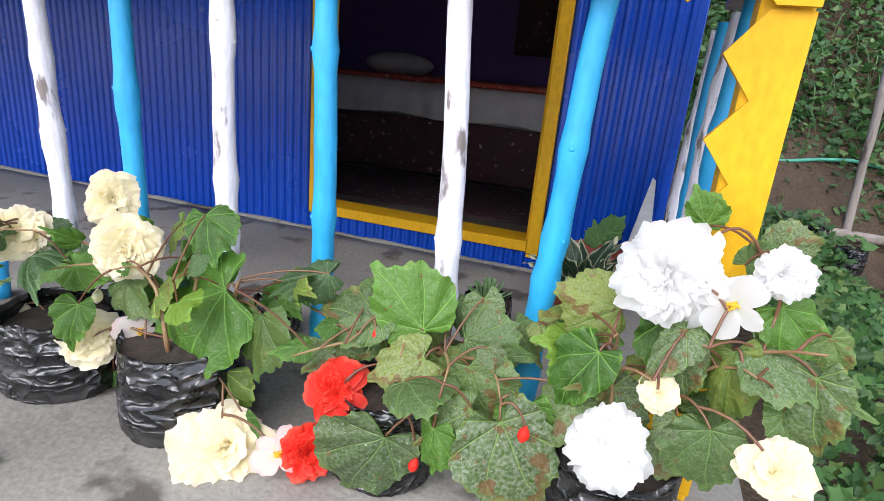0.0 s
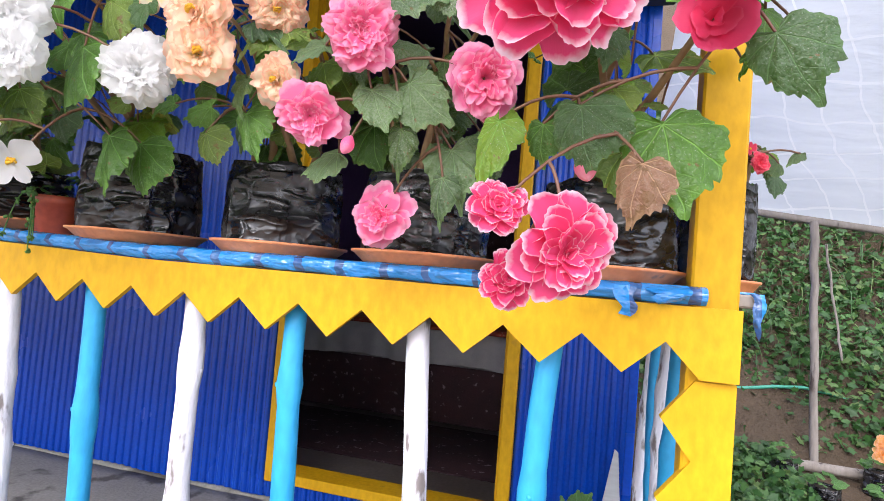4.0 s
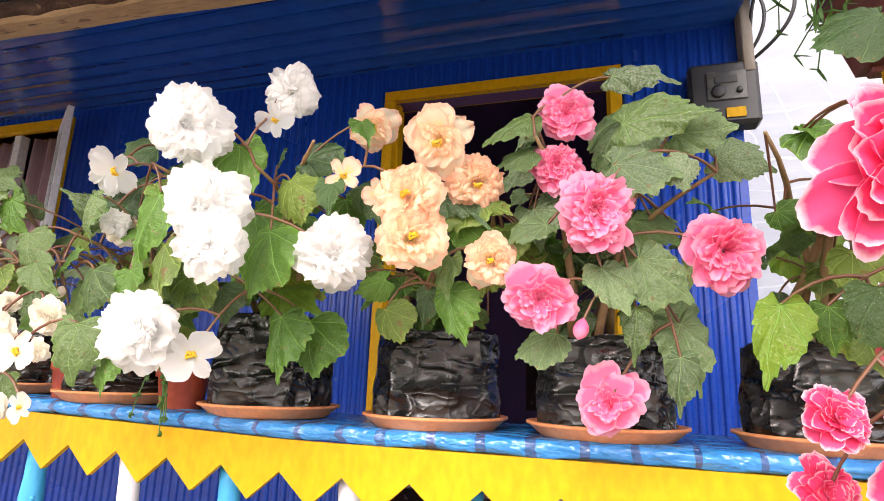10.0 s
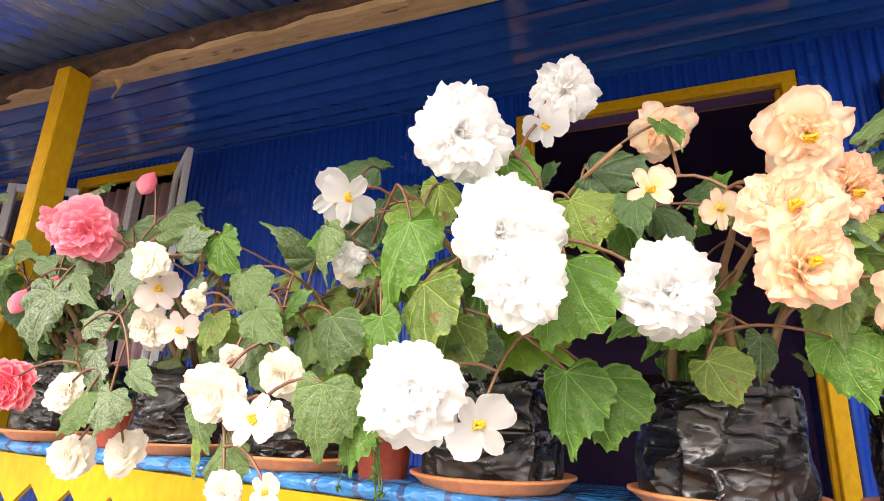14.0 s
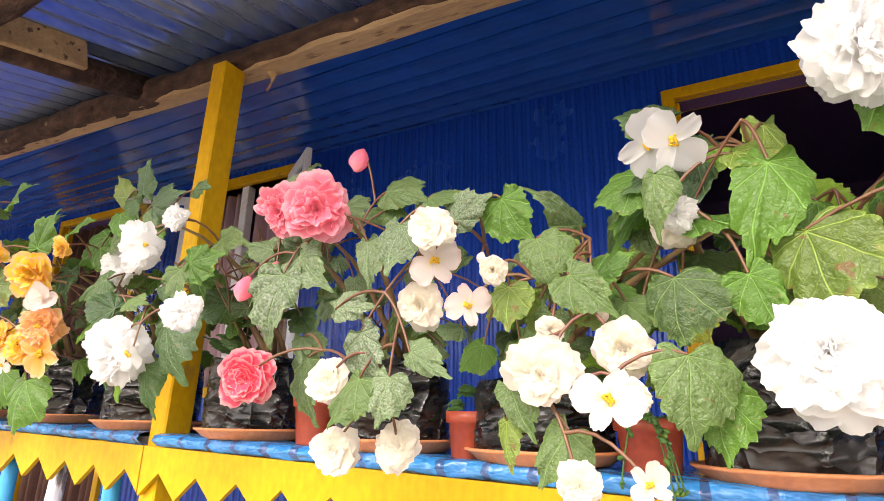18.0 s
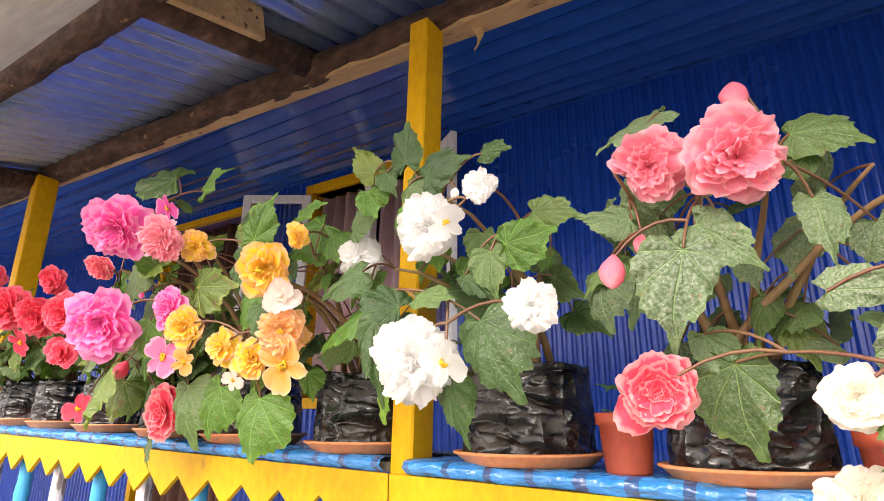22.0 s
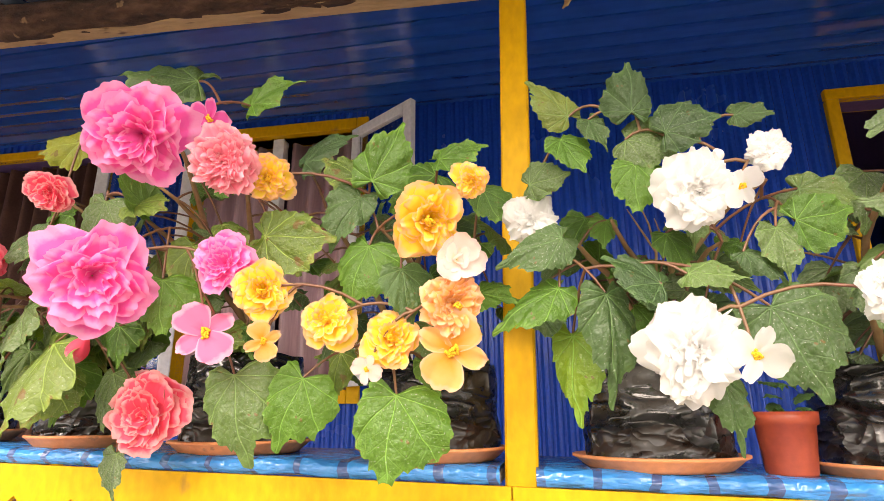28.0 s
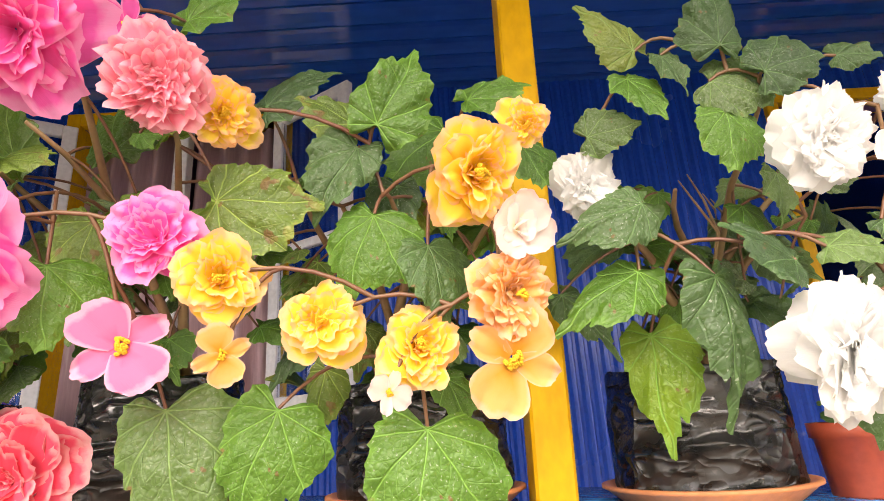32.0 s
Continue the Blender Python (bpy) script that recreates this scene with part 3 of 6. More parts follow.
def house_wall():
    e = tagged(empty("wall_front", -2.0, WALL_Y, FLOOR), "royal blue ribbed metal house wall", "wall", kind="structure")
    spans = [(-9.0, DOOR2[0], FLOOR, TOP), (DOOR2[1], WIN[0], FLOOR, TOP), (WIN[1], DOOR[0], FLOOR, TOP), (DOOR[1], 0.135, FLOOR, TOP)]
    for a, b, c, d in (DOOR, WIN, DOOR2):
        spans += [(a, b, d, TOP), (a, b, FLOOR, c)]
    for a, b, c, d in spans:
        ob = part("wall_sheet", ribbed(a, b, c, d), M["blue_sheet"], e)
        ob.matrix_parent_inverse = e.matrix_world.inverted()
        ob.matrix_world = pose(0, WALL_Y, 0)
    for a, b, c, d in spans:
        ob = part("wall_lining", boxed(a, b, WALL_Y + 0.012, WALL_Y + 0.09, c, d, edge=0), M["purple_wall"], e)
        ob.matrix_parent_inverse = e.matrix_world.inverted()
        ob.matrix_world = Matrix()
    ob = part("corner_flashing", boxed(0.12, 0.15, WALL_Y - 0.012, WALL_Y + 0.1, FLOOR, TOP), M["blue_sheet"], e)
    ob.matrix_parent_inverse = e.matrix_world.inverted()
    ob.matrix_world = Matrix()


house_wall()


def wall(name, x0, x1, y0, y1, z0, z1, mat, label):
    tagged(mesh_object(name, boxed(x0, x1, y0, y1, z0, z1, edge=0), mat, smooth=False), label, "wall", kind="structure")


wall("wall_side", 0.06, 0.135, 2.1, 5.2, -0.05, 3.0, M["blue_sheet"], "blue side wall of the house")
wall("wall_room_back", -9.0, 0.06, 4.3, 4.4, FLOOR - 0.1, 3.0, M["purple_wall"], "purple painted back wall of the room")
wall("wall_room_left", -2.6, -2.5, 2.09, 4.3, FLOOR - 0.1, 3.0, M["purple_wall"], "purple painted partition wall")
wall("wall_end", -9.1, -9.0, 0.9, 4.4, FLOOR - 0.1, 3.0, M["blue_sheet"], "blue end wall of the house")
tagged(mesh_object("floor_room", boxed(-9.0, 0.06, 2.0, 4.3, FLOOR - 0.06, FLOOR + 0.02, edge=0), M["room_floor"], smooth=False), "dim cement room floor", "floor", kind="structure")
tagged(mesh_object("ceiling_room", boxed(-9.0, 0.135, 2.09, 4.4, 2.95, 3.0, edge=0), M["purple_wall"], smooth=False), "room ceiling", "ceiling", kind="structure")


def door_frame(name, o, label, w=0.042, sill=True):
    a, b, c, d = o
    e = tagged(empty(name, (a + b) / 2, WALL_Y, c), label, "door frame", kind="structure")
    pieces = [("jamb", a - w, a + 0.002, c - 0.035, d), ("jamb", b - 0.002, b + w, c - 0.055, d), ("header", a - w, b + w, d + 0.001, d + w)]
    if sill:
        pieces.append(("sill", a + 0.003, b - 0.003, c - 0.035, c + 0.004))
    for n, p, q, r, s in pieces:
        ob = part(n, boxed(p, q, WALL_Y - 0.024, WALL_Y + 0.1, r, s), M["yellow"], e)
        ob.matrix_parent_inverse = e.matrix_world.inverted()
    # inner stop, a thin second step
    for n, p, q, r, s in (("stop", a, a + 0.014, c + 0.005, d - 0.001), ("stop", b - 0.014, b, c + 0.005, d - 0.001)):
        ob = part(n, boxed(p, q, WALL_Y + 0.012, WALL_Y + 0.05, r, s), M["yellow"], e)
        ob.matrix_parent_inverse = e.matrix_world.inverted()


door_frame("door_1", DOOR, "yellow painted wooden door frame, door standing open")
door_frame("door_2", DOOR2, "yellow painted wooden door frame further along")


def window():
    a, b, c, d = WIN
    e = tagged(empty("window_1", (a + b) / 2, WALL_Y, c), "window with yellow frame and white sashes swung outwards", "window", kind="structure")

    def put(n, bm, mat, label=""):
        ob = part(n, bm, mat, e, label)
        ob.matrix_parent_inverse = e.matrix_world.inverted()
        return ob

    w = 0.05
    for n, p, q, r, s in (("window_frame", a - w, a, c - w, d + w), ("window_frame", b, b + w, c - w, d + w), ("window_frame", a + 0.001, b - 0.001, d, d + w), ("window_sill", a + 0.001, b - 0.001, c - w, c)):
        put(n, boxed(p, q, WALL_Y - 0.022, WALL_Y + 0.1, r, s), M["yellow"])
    put("mullion", boxed(-3.36, -3.31, WALL_Y + 0.01, WALL_Y + 0.06, c, d), M["white_frame"], "white painted mullion")
    for side, hx, ang in ((1, b - 0.005, -34), (-1, a + 0.005, 32)):
        bm = bmesh.new()
        W, g = 0.36, 0.045
        for p, q, r, s in ((0, g, 0, 1.04), (W - g, W, 0, 1.04), (g, W - g, 0, g), (g, W - g, 1.04 - g, 1.04), (g, W - g, 0.5, 0.53)):
            box(bm, p, q, -0.014, 0.014, r, s)
        m = pose(hx, WALL_Y - 0.03, c + 0.01, 0, 0, ang if side > 0 else 180 + ang)
        s1 = put("sash", bm, M["white_frame"], "white painted open sash")
        s1.matrix_basis = m
        g1 = part("pane", boxed(g, W - g, -0.003, 0.003, g, 0.5, edge=0), GLASS, s1)
        g2 = part("pane", boxed(g, W - g, -0.003, 0.003, 0.53, 1.0, edge=0), GLASS, s1)
        g1.visible_shadow = g2.visible_shadow = False


GLASS, gnt, gp = nodes_of("window_glass")
gp.inputs["Base Color"].default_value = (0.85, 0.9, 0.9, 1)
gp.inputs["Roughness"].default_value = 0.03
gp.inputs["Transmission Weight"].default_value = 1.0
link(gnt, ramp(gnt, noise_node(gnt, 4), [(0.3, (0.02,) * 3), (0.7, (0.08,) * 3)]), gp.inputs["Roughness"])
window()


def curtain(x0, x1, z0, z1, y, mat, name, label):
    bm = bmesh.new()
    n = 90
    pr = None
    for i in range(n + 1):
        x = x0 + (x1 - x0) * i / n
        yy = y + 0.025 * math.sin(x * 75) + 0.01 * math.sin(x * 31)
        c = [bm.verts.new((x + 0.01 * math.sin(z * 5), yy * 1.0, z)) for z in (z1, (z0 + z1) / 2, z0)]
        if pr:
            for k in range(2):
                bm.faces.new((pr[k], c[k], c[k + 1], pr[k + 1]))
        pr = c
    ob = mesh_object(name, bm, mat)
    md = ob.modifiers.new("thickness", "SOLIDIFY")
    md.thickness = 0.003
    return tagged(ob, label, "curtain")


curtain(-3.72, -3.36, 1.5, 2.62, WALL_Y + 0.1, M["curtain"], "curtain", "mauve printed curtain gathered behind the window")
curtain(-3.3, -2.96, 1.5, 2.62, WALL_Y + 0.1, M["curtain"], "curtain", "mauve printed curtain gathered behind the window")

curtain(-4.99, -4.18, 0.46, 2.58, WALL_Y + 0.06, M["brown_cloth"], "curtain", "dark brown curtain hanging in the second doorway")


# ---- roof: log beam on posts, ribbed sheet, smooth blue lining over the porch ----
def roof_z(y):
    return 2.45 + 0.23 * (y - 0.95)


def roof():
    e = tagged(empty("roof", -3.0, 0.95, 2.45), "ribbed metal porch roof, unpainted underside", "roof", kind="structure")
    bm = bmesh.new()
    pitch, step = 0.076, 8
    x0, x1 = -9.0, 0.2
    n = int((x1 - x0) / pitch * step)
    pr = None
    for i in range(n + 1):
        x = x0 + (x1 - x0) * i / n
        h = 0.009 * math.cos(2 * math.pi * x / pitch)
        c = [bm.verts.new((x, y, roof_z(y) + h + 0.05)) for y in (0.3, 0.62, 0.97, 2.1)]
        if pr:
            for k in range(3):
                bm.faces.new((pr[k], c[k], c[k + 1], pr[k + 1]))
        pr = c
    ob = part("roof_sheet", bm, M["roof_sheet"], e, smooth=True)
    ob.matrix_parent_inverse = e.matrix_world.inverted()
    # upper roof over the rooms
    ob = part("roof_sheet", boxed(-9.0, 0.2, 2.1, 4.6, 3.06, 3.08, edge=0), M["roof_sheet"], e)
    ob.matrix_parent_inverse = e.matrix_world.inverted()


roof()


def ceiling():
    """Glossy blue lining between the beam and the wall, with narrow grooves along the house."""
    bm = bmesh.new()
    prof = []
    y, k = 1.03, 0
    while y < 1.95:
        w = 0.112 + 0.008 * math.sin(9 * k)
        prof += [(y, 0), (y + 0.3 * w, 0.004), (y + 0.7 * w, 0.003), (y + w - 0.011, 0.0), (y + w - 0.0105, 0.02), (y + w - 0.0015, 0.02), (y + w - 0.001, 0)]
        y += w
        k += 1
    xs = [-9.0 + 0.3 * i for i in range(31)] + [0.14]
    rows = []
    for x in xs:
        rows.append([bm.verts.new((x, yy, 2.455 + 0.235 * (yy - 1.03) + d + 0.003 * noise.noise((x * 1.3, yy * 2, 0)))) for yy, d in prof])
    for a, b in zip(rows, rows[1:]):
        for i in range(len(prof) - 1):
            bm.faces.new((a[i], a[i + 1], b[i + 1], b[i]))
    tagged(mesh_object("ceiling", bm, M["blue_ceiling"], smooth=False), "glossy dark blue grooved porch ceiling lining", "ceiling", kind="structure")


ceiling()


def log_beam(name, y, z, r, x0, x1, label, flat=True, seed=1, slope=0.035):
    """A half-sawn log along the house: bark in front, pale sawn face below."""
    rng = random.Random(seed)
    e = tagged(empty(name, (x0 + x1) / 2, y, z), label, "beam")
    bm = bmesh.new()
    n = int((x1 - x0) / 0.06)
    pts = [(x0 + (x1 - x0) * i / n, y + rng.uniform(-0.004, 0.004), z - slope * (x0 + (x1 - x0) * i / n + 2.2) * (1 if flat else 1) + rng.uniform(-0.003, 0.003)) for i in range(n + 1)]
    tube(bm, pts, [r * (1 + 0.14 * noise.noise((i * 0.42, seed, 0)) + (0.1 * max(-2.0, min(1.5, -2.4 - pts[i][0])) if flat else 0)) for i in range(n + 1)], 16, wob=0.1, rng=rng)
    ob = part("bark_log", bm, M["bark"], e, smooth=True)
    ob.matrix_parent_inverse = e.matrix_world.inverted()
    for k in range(12):
        bm = bmesh.new()
        i = rng.randrange(2, int(n * (0.72 if flat else 0.98)))
        q = Vector(pts[i]) + Vector((0, -r * 0.85, -r * 0.35))
        tube(bm, [q + Vector((0, 0.02, 0)), q + Vector((0, -0.004, -0.002)), q + Vector((0, -0.009, -0.004))], [r * 0.42, r * 0.36, r * 0.2], 9, wob=0.1, rng=rng)
        ob = part("knot", bm, M["bark"], e, "sawn-off branch knot", True)
        ob.matrix_parent_inverse = e.matrix_world.inverted()
    if flat:
        bm = bmesh.new()
        pr = None
        for i in range(n * 2 + 1):
            x = x0 + (x1 - x0) * i / (2 * n)
            w0, w1 = r * ((0.62 if x > -1.9 else max(-0.75, 0.62 + 0.5 * (x + 1.9))) + 0.35 * noise.noise((x * 6, seed, 2))), r * (0.95 + 0.15 * noise.noise((x * 3, seed, 4)))
            zc = z - slope * (x + 2.2) - r * 0.93
            c = [bm.verts.new(v) for v in ((x, y - w0, zc + 0.012), (x, y - w0 * 0.9, zc - 0.006), (x, y + w1, zc - 0.006), (x, y + w1, zc + 0.06))]
            if pr:
                for k in range(3):
                    bm.faces.new((pr[k], c[k], c[k + 1], pr[k + 1]))
            pr = c
        ob = part("sawn_face", bm, M["sawn"], e, "pale raw sawn underside")
        ob.matrix_parent_inverse = e.matrix_world.inverted()
    return e


log_beam("eave_beam", 0.998, 2.411, 0.042, -8.9, 0.16, "half-sawn log eave beam with bark left on, resting on yellow posts")
log_beam("outer_purlin", 0.47, 2.315, 0.042, -8.9, 0.19, "bark-covered log purlin under the roof edge", False, 5, 0.02)
bm = boxed(-4.55, 4.55, -0.11, 0.11, -0.012, 0.012)
bm.transform(pose(-4.35, 0.30, 2.262, 11))
tagged(mesh_object("fascia_board", bm, M["pale_board"]), "weathered grey eave board along the roof edge", "board", kind="structure")
for i, x in enumerate((-2.72, -4.35, -5.9, -0.9)):
    e = tagged(empty("rafter", x, 0.68, 2.325), "short sawn rafter carrying the porch roof", "rafter", "porch rafters")
    bm = bmesh.new()
    box(bm, -0.012, 0.012, -0.42, 0.078, -0.046, 0.046)
    a = part("board", bm, M["sawn"], e, "raw sawn board end")
    a.matrix_local = pose(0.072, 0.0, 0.07, 13)
    for k in range(3):
        nail = part("nail", boxed(-0.004, 0.004, -0.003, 0.003, -0.003, 0.003, edge=0.001), M["cable"], e, "dark nail head")
        nail.matrix_local = pose(0.083, 0.05 - 0.11 * k, 0.085 + 0.02 * (k % 2) - 0.025 * k, 13)
    bm = bmesh.new()
    tube(bm, [(0.012, -0.25, 0.0), (0.012, 0.1, 0.0), (0.012, 0.3, 0)], [0.044, 0.045, 0.042], 14, wob=0.09, rng=random.Random(i))
    b = part("pole", bm, M["bark"], e, "round bark-covered pole", True)
    b.matrix_local = pose(0, 0.02, 0.055, 13)


bm = bmesh.new()
strip = [[bm.verts.new((-2.154 + 0.014 * u * (1 - 0.6 * v) + 0.012 * math.sin(3 * v), 1.012 + 0.008 * math.sin(4 * v + u), 2.372 - 0.075 * v)) for u in (-1, 0, 1)] for v in (0, 0.25, 0.5, 0.75, 1.0)]
for a, b in zip(strip, strip[1:]):
    for k in range(2):
        bm.faces.new((a[k], a[k + 1], b[k + 1], b[k]))
scrap = mesh_object("bark_scrap", bm, M["sawn"])
scrap.modifiers.new("thickness", "SOLIDIFY").thickness = 0.003
tagged(scrap, "pale scrap of bark hanging from the log beam", "bark")


def post(x0, x1, y0, y1, z0, z1, label):
    ob = mesh_object("porch_post", boxed(x0 - (x0 + x1) / 2, x1 - (x0 + x1) / 2, y0 - (y0 + y1) / 2, y1 - (y0 + y1) / 2, 0, z1 - z0, edge=0.004), M["yellow"], smooth=False)
    ob.matrix_world = pose((x0 + x1) / 2, (y0 + y1) / 2, z0)
    return tagged(ob, label, "post", "porch posts")


post(0.150, 0.218, 0.926, 0.994, FLOOR, 1.93, "yellow painted square corner post of the porch")
lean_post = post(-2.334, -2.28, 0.92, 0.996, FLOOR, 2.374, "yellow painted square porch post under the log beam")
lean_post.rotation_euler = (0, radians(1.25), 0)
post(-4.325, -4.271, 0.922, 1.008, FLOOR, 2.445, "yellow painted square porch post under the log beam")
post(-6.6, -6.546, 0.922, 1.008, FLOOR, 2.52, "yellow painted square porch post under the log beam")


# ---- railing: saw-toothed yellow boards, painted poles, shelf under blue plastic ----
def saw_board(name, x0, x1, pitch, phase, label):
    bm = bmesh.new()
    top, valley, tip = 1.284, 1.229, 1.176
    xs, k = [], math.ceil((x0 - phase) / (pitch / 2))
    pts = [(x0, None)]
    while phase + k * pitch / 2 < x1:
        pts.append((phase + k * pitch / 2, k % 2))
        k += 1
    pts.append((x1, None))
    low = []
    for x, odd in pts:
        if odd is None:
            s = abs(((x - phase) / pitch + 0.5) % 1.0 - 0.5) * 2
            z = tip + (valley - tip) * s
        else:
            z = valley if odd else tip
        low.append((x, z + rise(x)))
    if x1 > 0.2:
        low = [p for p in low if p[0] < 0.115] + [(0.117, 1.229), (0.166, 1.178), (0.219, 1.178)]
    for y in (RAIL_Y - 0.008, RAIL_Y + 0.004):
        vs = [(bm.verts.new((x, y, z)), bm.verts.new((x, y, top + rise(x)))) for x, z in low]
        for a, b in zip(vs, vs[1:]):
            bm.faces.new((a[0], b[0], b[1], a[1]))
        if y < RAIL_Y:
            front = vs
    back = vs
    for (a, c), (b, d), (p, r), (q, s) in zip(front, front[1:], back, back[1:]):
        bm.faces.new((a, p, q, b))
        bm.faces.new((c, d, s, r))
    bm.normal_update()
    return tagged(mesh_object(name, bm, M["yellow"], smooth=False), label, "board", "saw-toothed boards")


saw_board("sawtooth_board", -2.30, 0.2195, 0.1239, 0.057, "yellow saw-toothed fascia board under the plant shelf")
saw_board("sawtooth_board", -4.33, -2.303, 0.1239, 0.057, "yellow saw-toothed fascia board under the plant shelf")
saw_board("sawtooth_board", -6.6, -4.333, 0.1239, 0.057, "yellow saw-toothed fascia board under the plant shelf")


def saw_upright():
    bm = bmesh.new()
    zs = [1.174 - 0.0595 * k for k in range(14)]
    prev = None
    for k, z in enumerate(zs):
        x = 0.163 if k % 2 == 0 else 0.117
        c = [bm.verts.new(v) for v in ((x, 0.918, z), (0.219, 0.918, z), (0.219, 0.938, z), (x, 0.938, z))]
        if prev:
            for i in range(4):
                bm.faces.new((prev[i], prev[(i + 1) % 4], c[(i + 1) % 4], c[i]))
        else:
            bm.faces.new(c)
        prev = c
    bm.faces.new(prev[::-1])
    bmesh.ops.recalc_face_normals(bm, faces=bm.faces[:])
    tagged(mesh_object("sawtooth_board", bm, M["yellow"], smooth=False), "upright yellow saw-toothed board at the porch corner", "board", "saw-toothed boards")


# the corner post's foot carries the upright board
saw_upright()


def rail_pole(x, y, mat, seed, label, top=1.226, foot=None):
    rng = random.Random(seed)
    bm = bmesh.new()
    n = 22
    pts, rad = [], []
    a, b, lean = rng.uniform(0, 6), rng.uniform(0, 6), rng.uniform(-0.012, 0.004)
    lean = lean if foot is None else foot
    knots = [rng.randrange(3, n - 2) for _ in range(4)]
    for i in range(n + 1):
        s = i / n
        pts.append((lean * (s - 1) * -1.0 + 0.004 * math.sin(a + s * 4) + 0.0022 * math.sin(b + s * 11), 0.003 * math.sin(b + s * 6), s * (top + rise(x) - FLOOR)))
        rad.append((0.0235 - 0.003 * s) * (1.17 if i in knots else 1.0) * (1 + rng.uniform(-0.02, 0.02)))
    tube(bm, pts, rad, 14, wob=0.02, rng=rng)
    for i in knots:
        q = rng.uniform(0, 6)
        bmesh.ops.create_icosphere(bm, subdivisions=1, radius=0.007, matrix=Matrix.Translation(Vector(pts[i]) + Vector((0.021 * math.cos(q), 0.021 * math.sin(q), 0))))
    ob = mesh_object("rail_pole", bm, mat)
    ob.matrix_world = pose(x, y, FLOOR)
    return tagged(ob, label, "pole", "railing poles")


for i in range(28):
    x = (-0.056, -0.281, -0.525, -0.759, -1.012, -1.252)[i] if i < 6 else -1.252 - 0.242 * (i - 5)
    if min(abs(x + 2.27), abs(x + 4.29), abs(x + 6.56)) > 0.07:
        white = i % 2
        rail_pole(x, 0.952, M["white_pole"] if white else M["cyan_pole"], 30 + i, "rough tree pole painted chalky white, paint flaking" if white else "rough tree pole painted sky blue", foot=(-0.034, 0.026, 0.0, 0.013, 0.033, 0.05)[i] if i < 6 else None)
for i, y in enumerate((1.2, 1.42, 1.62, 1.84)):
    white = i % 2
    rail_pole(0.178, y, M["white_pole"] if white else M["cyan_pole"], 80 + i, "rough tree pole painted chalky white, paint flaking" if white else "rough tree pole painted sky blue")


def shelf(x0, x1):
    e = tagged(empty("plant_shelf", (x0 + x1) / 2, 1.05, SHELF_Z), "wooden plant shelf wrapped in blue barred plastic sheet", "shelf")
    slope = (rise(x0) - rise(x1)) / (x0 - x1)
    bm = bmesh.new()
    n = int((x1 - x0) / 0.03)
    pr = None
    for i in range(n + 1):
        x = x0 + (x1 - x0) * i / n
        z = SHELF_Z + rise(x)
        w = 0.004 * noise.noise((x * 14, 0, 0))
        v = 0.005 * noise.noise((x * 11, 7, 0))
        c = [bm.verts.new(p) for p in ((x, 0.91 + w, z - 0.026 + v), (x, 0.893 + w, z - 0.014), (x, 0.899 + w, z - 0.002), (x, 0.915, z + 0.002 + 0.5 * v), (x, 1.02, z + 0.001 + 0.3 * w), (x, 1.22, z + 0.001 + w * 0.3), (x, 1.235, z - 0.025))]
        if pr:
            for k in range(6):
                bm.faces.new((pr[k], c[k], c[k + 1], pr[k + 1]))
        pr = c
    ob = part("plastic_sheet", bm, M["tarp"], e, "wrinkled blue plastic sheet with dark bars", True)
    ob.matrix_parent_inverse = e.matrix_world.inverted()
    bm = bmesh.new()
    m = pose((x0 + x1) / 2, 1.06, SHELF_Z - 0.016 + rise((x0 + x1) / 2), 0, math.degrees(-math.atan(slope)), 0)
    box(bm, -(x1 - x0) / 2, (x1 - x0) / 2, -0.13, 0.16, -0.012, 0.008)
    bm.transform(m)
    ob = part("plank", bm, M["grey_wood"], e, "plain wooden plank")
    ob.matrix_parent_inverse = e.matrix_world.inverted()


def torn_flap(e, x, y, z, w, drop, seed, label="torn strip of blue plastic"):
    """A loose, creased strip of the plastic that hangs over the shelf's edge."""
    bm = bmesh.new()
    rows = []
    for j in range(9):
        s = j / 8
        half = 0.5 * w * (1 - 0.5 * s) * (1 + 0.3 * noise.noise((seed, s * 4, 0)))
        rows.append([bm.verts.new((x + half * u + 0.3 * w * noise.noise((s * 2, seed, 3)), y - 0.012 * math.sin(3 * s) + 0.01 * noise.noise((u * 2.5, s * 3, seed)), z - drop * s * (1 + 0.25 * u * math.sin(seed)))) for u in (-1, -0.5, 0, 0.5, 1)])
    for a, b in zip(rows, rows[1:]):
        for i in range(4):
            bm.faces.new((a[i], a[i + 1], b[i + 1], b[i]))
    ob = part("torn_strip", bm, M["tarp"], e, label, True)
    ob.matrix_parent_inverse = e.matrix_world.inverted()


shelf(-2.262, 0.17)
shelf(-4.265, -2.32)
shelf(-6.5, -4.33)
front_shelf = [o for o in scene.objects if o.name.startswith("plant_shelf")][0]
torn_flap(front_shelf, 0.055, 0.893, SHELF_Z - 0.004, 0.035, 0.045, 3.0)
torn_flap(front_shelf, 0.12, 0.892, SHELF_Z - 0.004, 0.07, 0.02, 5.0)
e = tagged(empty("plant_shelf", 0.27, 1.3, SHELF_Z), "side plant shelf wrapped in blue plastic sheet", "shelf")
part("plank", boxed(-0.085, -0.03, -0.37, 0.6, -0.024, -0.004), M["grey_wood"], e)
part("plastic_sheet", boxed(-0.087, -0.026, -0.36, 0.6, -0.004, 0.0), M["tarp"], e)
torn_flap(e, 0.24, 0.925, SHELF_Z - 0.002, 0.02, 0.055, 8.0)

